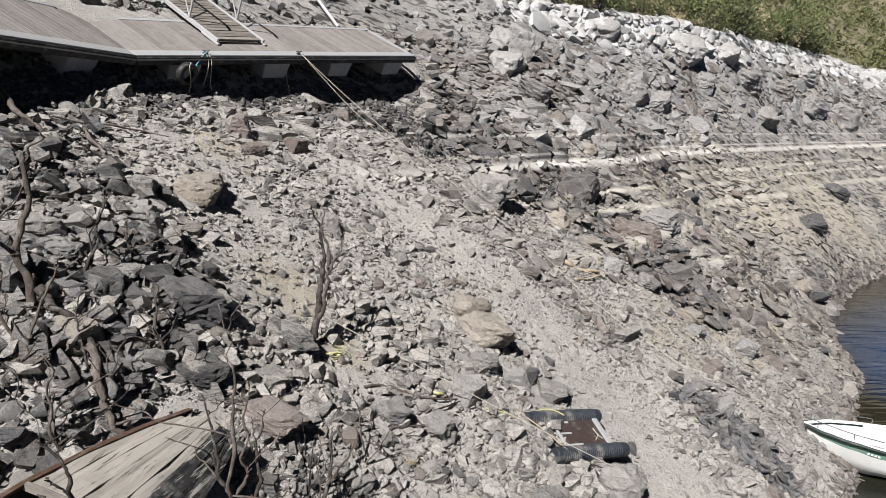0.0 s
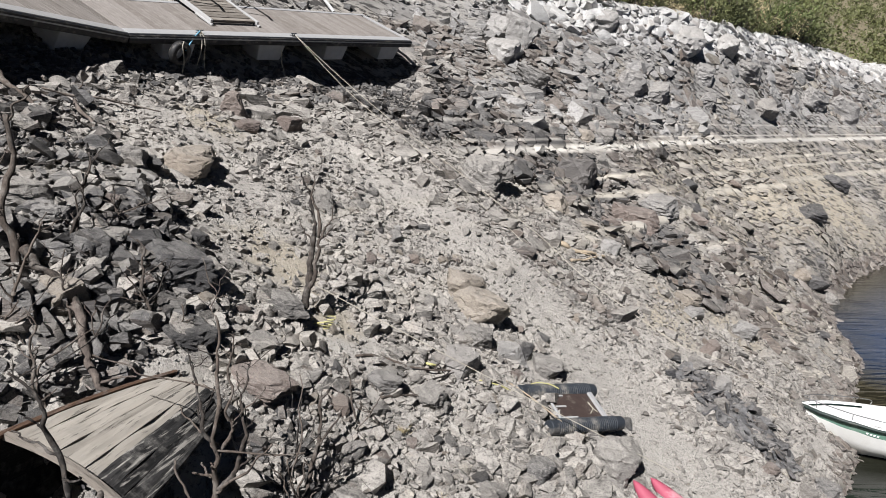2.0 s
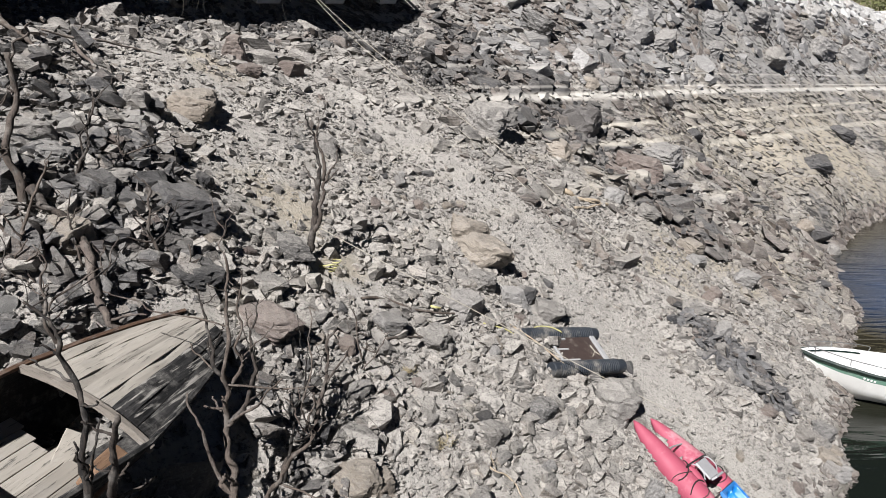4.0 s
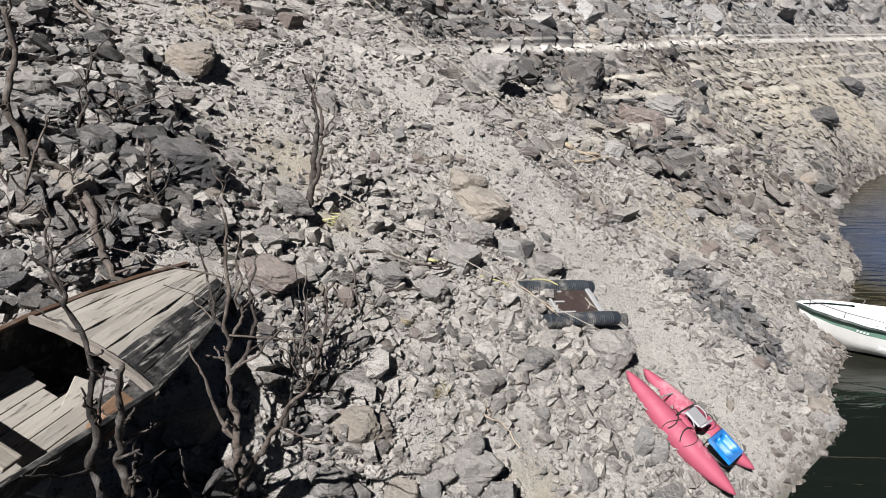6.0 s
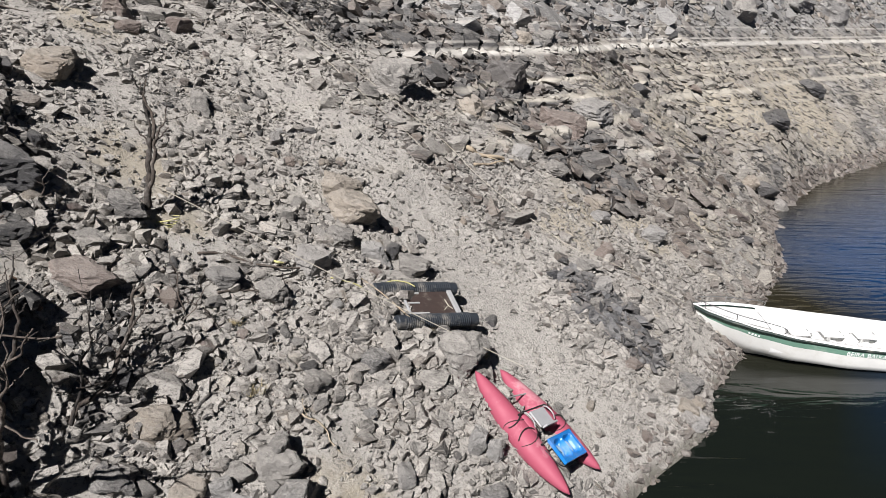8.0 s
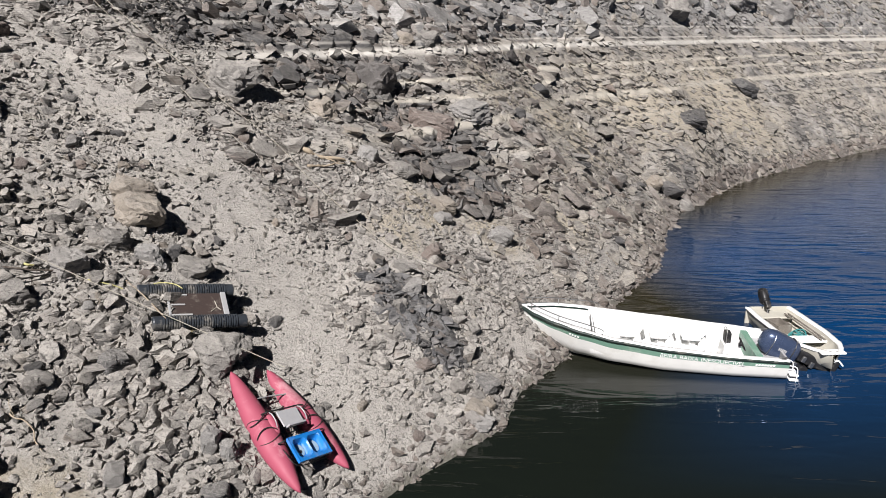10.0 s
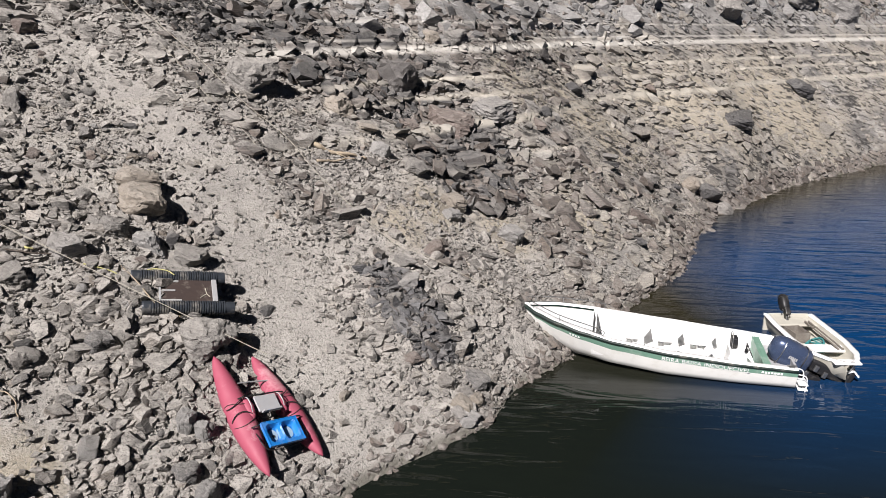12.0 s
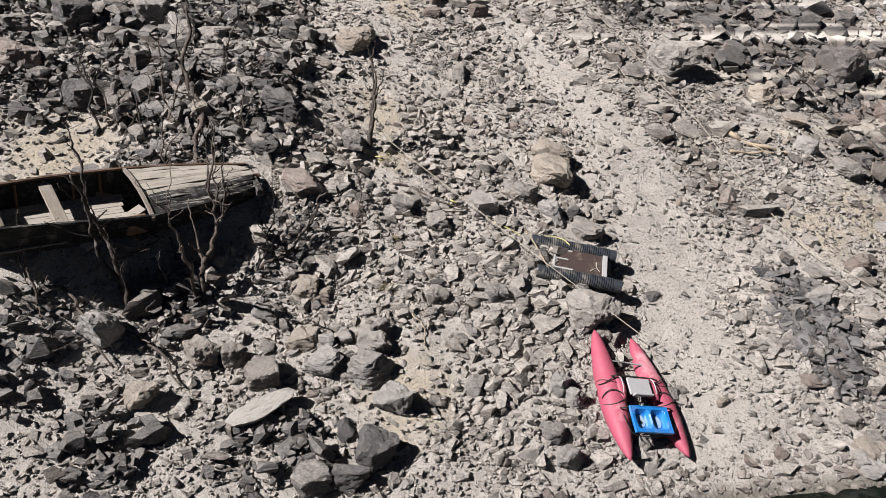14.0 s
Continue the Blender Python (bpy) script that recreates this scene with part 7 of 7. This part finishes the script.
# ---- dead trees ----
def branch(bm, r, points, thick0, thick1, twigs, depth=0):
    """A crooked tapering limb through points, with side twigs grown by chance."""
    bent = [Vector(points[0])]
    for a, b in zip(points, points[1:]):
        a, b = Vector(a), Vector(b)
        for f in (0.35, 0.7):
            bent.append(a.lerp(b, f) + Vector((r.gauss(0, 1), r.gauss(0, 1), 0.3 * r.gauss(0, 1))) * (b - a).length * 0.065)
        bent.append(b)
    path = spline(bent, 3)
    n = len(path)
    path = [p + Vector((r.gauss(0, 1), r.gauss(0, 1), 0.3 * r.gauss(0, 1))) * (0.004 + 0.07 * thick0) * (0.3 + (k % 3 == 1)) for k, p in enumerate(path)]
    radii = [thick0 + (thick1 - thick0) * k / (n - 1) + 0.42 * (thick0 + (thick1 - thick0) * k / (n - 1)) * (r.random() - 0.4) for k in range(n)]
    tube(bm, path, radii, 7 if depth == 0 else 5)
    total = sum((b - a).length for a, b in zip(path, path[1:]))
    for _ in range(twigs):
        k = r.randrange(n // 4, n - 1)
        way = (path[k + 1] - path[k]).normalized()
        out = Vector((r.gauss(0, 1), r.gauss(0, 1), r.gauss(0, 0.5) + 0.5)).normalized()
        d = (way * 0.35 + out * 0.9).normalized()
        length = total * r.choice((0.05, 0.08, 0.14, 0.24, 0.3)) * r.uniform(0.8, 1.2)
        end = path[k] + d * length
        mid = path[k] + d * length * 0.5 + out * length * 0.12
        branch(bm, r, [path[k], mid, end], radii[k] * 0.5, radii[k] * 0.15 + 0.003, 1 if depth < 1 and r.random() < 0.6 else 0, depth + 1)


def dead_tree(seed, label, limbs, name="dead_tree", category="dead tree", material=None):
    """limbs: (points, radius at the foot, radius at the tip, number of twigs)."""
    r = random.Random(seed)
    base = Vector(limbs[0][0][0])
    t = thing(name, Matrix.Translation(base), label, category, "dead drowned trees")
    for n, (points, a, b, twigs) in enumerate(limbs):
        bm = bmesh.new()
        branch(bm, r, [Vector(p) - base for p in points], a * 0.66, b * 0.55, twigs * 2 + (3 if twigs else 0))
        part("trunk" if n == 0 else "limb", bm, material or M_STICK, t, smooth=True)
    return t


g = lambda x, y, up=-0.05: at_ground(x, y, up)
dead_tree(1, "leafless dead tree with a split trunk, ropes tied to its foot", [
    ([(-2.55, 10.05, 4.20), (-2.44, 10.05, 4.65), (-2.32, 10.05, 5.03), (-2.25, 10.05, 5.52), (-2.19, 10.05, 5.97)], 0.10, 0.062, 0),
    ([(-2.29, 10.02, 5.15), (-2.17, 10.0, 5.55), (-2.12, 10.0, 5.85), (-2.05, 10.02, 6.02), (-1.94, 10.05, 6.17), (-1.87, 10.05, 6.42)], 0.048, 0.012, 1),
    ([(-2.19, 10.05, 5.95), (-2.19, 10.06, 6.33), (-2.23, 10.08, 6.6), (-2.34, 10.1, 6.85)], 0.045, 0.012, 1),
    ([(-2.10, 10.02, 5.95), (-2.11, 10.05, 6.3), (-2.20, 10.05, 6.55), (-2.15, 10.05, 6.82)], 0.04, 0.010, 1),
    ([(-2.22, 10.05, 5.9), (-2.30, 10.0, 6.05), (-2.38, 9.98, 6.22)], 0.022, 0.008, 0)])
dead_tree(2, "leafless dead tree of two gnarled stems before the wreck", [
    ([g(-2.86, 4.95), (-2.86, 4.92, 3.5), (-2.79, 4.83, 3.85), (-2.70, 4.66, 4.3), (-2.52, 4.4, 4.8), (-2.36, 4.2, 5.25)], 0.078, 0.034, 2),
    ([(-2.87, 4.94, 3.3), (-2.97, 4.70, 3.8), (-2.93, 4.6, 4.25), (-2.84, 4.57, 4.65), (-2.75, 4.52, 5.1), (-2.84, 4.5, 5.65), (-3.05, 4.5, 5.9)], 0.066, 0.014, 3),
    ([(-2.80, 4.85, 3.75), (-2.66, 4.80, 3.95), (-2.68, 4.74, 4.1), (-2.58, 4.66, 4.4)], 0.03, 0.014, 1),
    ([g(-2.80, 4.9), (-2.72, 4.88, 3.5), (-2.6, 4.85, 3.72)], 0.034, 0.012, 2)])
dead_tree(3, "leafless dead tree with gnarled forks beside the wreck's bow", [
    ([g(-2.30, 5.94), (-2.32, 6.0, 3.3), (-2.33, 6.06, 3.5), (-2.36, 6.26, 3.66), (-2.5, 6.48, 3.95), (-2.43, 6.45, 4.4), (-2.42, 6.5, 5.1), (-2.40, 6.5, 5.75)], 0.082, 0.018, 5),
    ([g(-2.27, 5.92), (-2.0, 5.64, 3.6), (-1.66, 5.3, 4.15), (-1.34, 5.0, 4.65), (-1.30, 5.0, 5.05)], 0.05, 0.010, 1),
    ([(-2.45, 6.45, 4.05), (-2.28, 6.5, 4.25), (-2.16, 6.5, 4.6), (-2.2, 6.5, 5.0), (-2.1, 6.5, 5.3)], 0.045, 0.010, 3),
    ([(-2.34, 6.1, 3.5), (-2.44, 6.08, 3.62), (-2.40, 6.05, 3.72)], 0.05, 0.03, 0),
    ([(-2.43, 6.46, 4.5), (-2.6, 6.5, 4.95), (-2.72, 6.6, 5.4)], 0.034, 0.010, 3),
    ([(-2.43, 6.46, 4.35), (-2.28, 6.45, 4.7), (-2.3, 6.45, 5.2), (-2.22, 6.45, 5.6)], 0.03, 0.008, 3)])
dead_tree(4, "leafless dead sapling among dark slate", [
    ([g(-3.75, 8.1), (-3.76, 8.1, 5.2), (-3.78, 8.15, 5.8), (-3.85, 8.2, 6.2)], 0.05, 0.014, 4),
    ([(-3.76, 8.1, 5.1), (-3.6, 8.1, 5.6), (-3.45, 8.15, 5.95)], 0.025, 0.008, 2),
    ([g(-3.5, 8.05), (-3.42, 8.1, 5.0), (-3.36, 8.15, 5.45)], 0.022, 0.01, 2)])
dead_tree(5, "leafless dead tree leaning among slate boulders", [
    ([g(-5.0, 7.1), (-4.85, 7.2, 5.4), (-4.68, 7.3, 5.95), (-4.45, 7.4, 6.5)], 0.05, 0.014, 5),
    ([(-4.85, 7.2, 5.4), (-4.98, 7.25, 5.9), (-5.0, 7.3, 6.4), (-5.05, 7.3, 6.7)], 0.035, 0.012, 4),
    ([g(-5.3, 7.0), (-5.35, 7.1, 5.7), (-5.3, 7.15, 6.4)], 0.035, 0.012, 3)])
dead_tree(6, "thin crooked dead sapling on the stones", [
    ([g(-2.12, 6.95), (-1.98, 7.1, 3.7), (-1.86, 7.2, 4.1), (-1.8, 7.25, 4.65)], 0.028, 0.008, 2),
    ([(-1.86, 7.2, 4.1), (-1.7, 7.25, 4.3), (-1.6, 7.3, 4.6)], 0.016, 0.006, 1)])
dead_tree(7, "leafless dead sapling rising from the stones", [
    ([g(-3.3, 3.75), (-3.25, 3.8, 3.2), (-3.4, 3.8, 3.75), (-3.55, 3.85, 4.35)], 0.045, 0.012, 4),
    ([(-3.3, 3.8, 3.3), (-3.55, 3.8, 3.7), (-3.75, 3.8, 4.05)], 0.025, 0.008, 2)])
dead_tree(8, "stout pale dead trunk high on the bank", [
    ([g(-5.1, 7.75), (-5.05, 7.8, 5.9), (-5.12, 7.9, 6.8), (-5.1, 8.0, 7.6)], 0.085, 0.05, 2),
    ([g(-5.25, 7.6), (-5.3, 7.6, 5.5), (-5.5, 7.6, 5.75)], 0.045, 0.015, 3)])
dead_tree(9, "leafless dead sapling with many thin stems", [
    ([g(-4.3, 7.5), (-4.28, 7.5, 5.3), (-4.36, 7.5, 5.8), (-4.3, 7.5, 6.2)], 0.03, 0.01, 4),
    ([g(-4.1, 7.4), (-4.0, 7.4, 5.1), (-3.95, 7.4, 5.6)], 0.025, 0.008, 3),
    ([g(-4.5, 7.2), (-4.6, 7.2, 5.2), (-4.75, 7.2, 5.7)], 0.025, 0.008, 3)])
dead_tree(10, "leafless dead sapling in front of the dark hull", [
    ([g(-2.60, 5.55), (-2.60, 5.5, 3.4), (-2.59, 5.4, 3.72)], 0.028, 0.014, 1)])
dead_tree(11, "thin dead sapling on the stony slope", [
    ([g(-1.4, 8.9), (-1.55, 8.95, 4.1), (-1.62, 9.0, 4.6)], 0.022, 0.007, 2),
    ([g(-1.5, 8.8), (-1.25, 8.8, 3.9), (-1.1, 8.85, 4.15)], 0.018, 0.006, 1)])
dead_tree(12, "leafless dead sapling on the upper bank", [
    ([g(-3.4, 8.9), (-3.25, 8.9, 5.3), (-3.05, 8.95, 5.7)], 0.025, 0.008, 3),
    ([g(-5.9, 6.4), (-6.0, 6.4, 6.0), (-6.2, 6.4, 6.5), (-6.3, 6.4, 6.9)], 0.04, 0.012, 4)])


def log(points, radius, label, material=None, name="driftwood", twigs=2, seed=3):
    r = random.Random(seed)
    bm = bmesh.new()
    branch(bm, r, points, radius, radius * 0.45, twigs)
    return tagged(part(name, bm, material or M_STICK, None, "", True), label, "driftwood")


log([at_ground(-4.95, 7.85, 0.3), at_ground(-4.75, 7.72, 0.3), at_ground(-4.37, 7.67, 0.28), at_ground(-3.91, 7.36, 0.18)], 0.055, "thick grey-brown dead branch lying among stones", twigs=3)
log([at_ground(2.42, 17.41, 0.10), at_ground(3.03, 17.64, 0.10), at_ground(3.65, 18.04, 0.08)], 0.06, "tan bare driftwood log on the bank", M_LOG, twigs=2, seed=5)
log([at_ground(2.62, 16.95, 0.08), at_ground(3.0, 17.3, 0.10), at_ground(3.4, 17.75, 0.10)], 0.035, "tan bare driftwood branch beside a log", M_LOG, twigs=2, seed=15)
log([at_ground(-6.48, 12.08, 0.16), at_ground(-5.92, 11.54, 0.16), at_ground(-5.35, 10.82, 0.16), at_ground(-4.91, 10.23, 0.14)], 0.036, "long thin pale dead branch lying down the bank", M_PALESTICK, twigs=1, seed=6)
log([at_ground(-7.62, 11.7, 0.25), at_ground(-7.05, 11.38, 0.2), at_ground(-6.61, 11.26, 0.15)], 0.06, "dark dead branch below the landing stage", twigs=3, seed=7)
log([at_ground(-6.9, 11.9, 0.2), at_ground(-6.02, 12.73, 0.16), at_ground(-5.5, 13.15, 0.1)], 0.022, "thin dead branch below the landing stage", M_PALESTICK, twigs=3, seed=16)
log([at_ground(-2.09, 6.93, 0.12), at_ground(-1.83, 7.53, 0.3), at_ground(-1.78, 8.02, 0.5), at_ground(-1.7, 8.3, 0.8)], 0.035, "crooked dead branch standing in dark rubble", twigs=4, seed=17)
log([at_ground(-4.3, 7.55, 0.3), at_ground(-4.0, 7.2, 0.34), at_ground(-3.86, 7.1, 0.22), at_ground(-3.65, 7.2, 0.14)], 0.05, "bent bare branch behind the wreck", M_PALESTICK, twigs=2, seed=18)
log([at_ground(-1.6, 9.9, 0.06), at_ground(-0.9, 10.3, 0.08), at_ground(-0.3, 10.6, 0.08), at_ground(0.4, 10.95, 0.06)], 0.02, "thin brown branch lying towards the raft", twigs=5, seed=8)
log([at_ground(-1.2, 9.5, 0.05), at_ground(-0.7, 9.9, 0.08), at_ground(-0.2, 10.5, 0.06)], 0.018, "thin brown branch among grey stones", twigs=4, seed=9)
log([at_ground(-0.6, 10.2, 0.1), at_ground(-0.1, 10.7, 0.12), at_ground(0.2, 11.2, 0.15)], 0.016, "thin forked twig among grey stones", twigs=4, seed=10)
log([at_ground(0.05, 8.4, 0.05), at_ground(0.4, 8.35, 0.08), at_ground(0.75, 8.1, 0.05)], 0.014, "pale thin twig on cobbles", M_LOG, twigs=1, seed=11)
log([at_ground(-1.7, 9.4, 0.05), at_ground(-1.0, 8.9, 0.07)], 0.016, "short brown stick on stones", twigs=2, seed=12)
log([at_ground(-2.6, 4.6, 0.1), at_ground(-2.0, 4.9, 0.15), at_ground(-1.4, 4.9, 0.1)], 0.03, "dark curved branch on the lower bank", twigs=3, seed=13)
log([at_ground(-3.3, 4.2, 0.1), at_ground(-2.8, 4.3, 0.15), at_ground(-2.2, 4.3, 0.06)], 0.03, "dark curved root on the lower bank", twigs=4, seed=14)

coil = bmesh.new()
for n in range(6):
    tube(coil, [(-2.12 + (0.10 + 0.02 * n) * math.cos(q + n), 10.15 + (0.09 + 0.012 * n) * math.sin(q + n), 4.62 + 0.02 * n + 0.03 * math.sin(q)) for q in (2 * math.pi * k / 16 for k in range(17))], 0.006, 5, False)
tagged(part("rope_coil", coil, M_YELLOW), "loose coil of yellow rope at a dead tree's foot", "rope")
coil = bmesh.new()
for n in range(4):
    tube(coil, [(-2.42 + 0.10 * math.cos(q), 10.04 + 0.10 * math.sin(q), 4.62 + 0.028 * n + 0.012 * math.sin(2 * q)) for q in (2 * math.pi * k / 16 for k in range(17))], 0.014, 5, False)
tagged(part("rope_lashing", coil, M_TEAL), "teal rope lashed round a dead tree's foot", "rope")
rope("yellow_tie", [at_ground(-0.62, 10.5, 0.14), at_ground(-0.55, 10.45, 0.2), at_ground(-0.48, 10.52, 0.16)], 0.02, M_YELLOW, "scrap of yellow strap on a branch", "strap", 4)


# ---- plants above the high-water mark ----
def bush_data(seed, leaf, leaves=520, twigs=8, broad=1.0):
    """A shrub of unit radius: thin stems and many small leaves in uneven clumps; two materials."""
    r = random.Random(seed)
    bm = bmesh.new()
    clumps = []
    for _ in range(twigs):
        a, h = r.uniform(0, 6.283), r.uniform(0.45, 1.15)
        d = Vector((math.cos(a) * r.uniform(0.2, 0.8), math.sin(a) * r.uniform(0.2, 0.8), h))
        tube(bm, [(0, 0, 0), d * 0.5 + Vector((0, 0, 0.08)), d], [0.03, 0.02, 0.006], 4)
        clumps += [(d, r.uniform(0.22, 0.42)), (d * 0.65 + Vector((r.gauss(0, .2), r.gauss(0, .2), 0)), r.uniform(0.2, 0.35))]
    stems = len(bm.faces)
    for _ in range(leaves):
        c, s = r.choice(clumps)
        p = c + Vector((r.gauss(0, 1), r.gauss(0, 1), r.gauss(0, 0.8))) * s * 0.55
        n = Vector((r.gauss(0, 1), r.gauss(0, 1), r.gauss(0, 1) + 0.5)).normalized()
        u = n.orthogonal().normalized() * r.uniform(0.035, 0.065) * broad
        v = n.cross(u) * 0.55
        bm.faces.new([bm.verts.new(q) for q in (p - u, p - v, p + u, p + v)])
    me = bpy.data.meshes.new("crown")
    bm.to_mesh(me)
    me.materials.append(M_STICK), me.materials.append(leaf)
    idx = np.zeros(len(me.polygons), np.int32)
    idx[stems:] = 1
    me.polygons.foreach_set("material_index", idx)
    bm.free()
    return me


BUSHES = [bush_data(50 + n, m, 760, 10) for n, m in enumerate((M_LEAF, M_LEAF, M_BRIGHTLEAF, M_LEAF, M_DRYLEAF, M_LEAF))]
rb_ = random.Random(77)


def inland_point(y, level):
    """The plan point on a line of equal y where the bank reaches a level."""
    xs = np.linspace(60, -40, 900)
    z = height(xs, np.full_like(xs, y), False)
    return float(xs[np.argmax(z > level)])


for n in range(90):
    y = rb_.uniform(34, 62)
    x = inland_point(y, CREST - 0.1) - 0.5 - 5.5 * rb_.random() ** 1.6
    size = rb_.uniform(0.8, 2.3)
    kind = rb_.choice((0, 1, 1, 2, 3, 4, 5))
    ob = new("bush", BUSHES[kind])
    ob.matrix_world = Matrix.Translation(at_ground(x, y, -0.1)) @ pose(0, 0, 0, 0, 0, rb_.uniform(0, 360)) @ Matrix.Diagonal((size, size, size * rb_.uniform(0.8, 1.2), 1))
    tagged(ob, "pale dry straw-coloured shrub above the bleached rocks" if kind == 4 else "olive green shrub above the bleached rocks", "shrub", "shrubs above the high-water mark")

# the scrub further up the hillside, as one mass
co, faces, base = [], [], 0
for kind in range(6):
    me = bush_data(90 + kind, M_LEAF, 125, 7, 2.1)
    v = np.empty(len(me.vertices) * 3, np.float32)
    me.vertices.foreach_get("co", v)
    v = v.reshape(-1, 3)
    quads = np.array([p.vertices[:] for p in me.polygons if len(p.vertices) == 4 and p.material_index == 1])
    used, inv = np.unique(quads, return_inverse=True)
    v, quads = v[used], inv.reshape(-1, 4)
    for _ in range(120):
        while True:
            y, x = 75 + 110 * rb_.random(), rb_.uniform(22, 110)
            z = float(height(x, y, False))
            if 14.9 < z < 60:
                break
        s = rb_.uniform(0.7, 2.3)
        co.append(v * s * 1.2 + np.array((x, y, z - 0.15)))
        faces.append(quads + base)
        base += len(v)
me = mesh_of("scrub", np.concatenate(co), np.concatenate(faces))
me.materials.append(M_LEAF)
tagged(new("scrub", me), "sparse green scrub dotted over the dry hillside", "shrubs", kind="stuff")
# tufts of dry grass on the bank
rg = random.Random(5)
for x, y, s in ((-0.45, 8.35, 0.2), (2.75, 11.25, 0.16), (1.75, 10.9, 0.14), (-0.9, 9.2, 0.12)):
    bm = bmesh.new()
    for _ in range(150):
        a, l = rg.uniform(0, 6.283), s * rg.uniform(0.5, 1.2)
        p = Vector((rg.gauss(0, s * 0.35), rg.gauss(0, s * 0.35), 0))
        d = Vector((math.cos(a) * 0.9, math.sin(a) * 0.9, rg.uniform(0.2, 1.0))).normalized() * l
        w = d.cross(Vector((0, 0, 1))).normalized() * 0.004
        bm.faces.new([bm.verts.new(q) for q in (p - w, p + w, p + d)])
    ob = part("grass_tuft", bm, M_DRYLEAF)
    ob.matrix_world = Matrix.Translation(at_ground(x, y, 0.03))
    tagged(ob, "small tuft of dry straw-coloured grass", "grass", "dry grass tufts")

# more dead brush above the wreck
rs = random.Random(41)
for n in range(9):
    x, y = rs.uniform(-6.6, -3.3), rs.uniform(6.3, 8.9)
    b = at_ground(x, y, -0.05)
    h = rs.uniform(0.7, 1.5)
    lean = Vector((rs.gauss(0, 0.25), rs.gauss(0, 0.2), 1.0))
    dead_tree(60 + n, "low dead brush standing among dark slate", [
        ([b, b + lean * h * 0.5, b + lean * h + Vector((rs.gauss(0, 0.1), 0, 0))], 0.035, 0.012, 3),
        ([b + Vector((0.05, 0, 0.1)), b + Vector((0.2 * rs.gauss(0, 1), 0.1, h * 0.5)), b + Vector((0.4 * rs.gauss(0, 1), 0.1, h * 0.8))], 0.025, 0.01, 2)], "dead_brush", "dead brush")
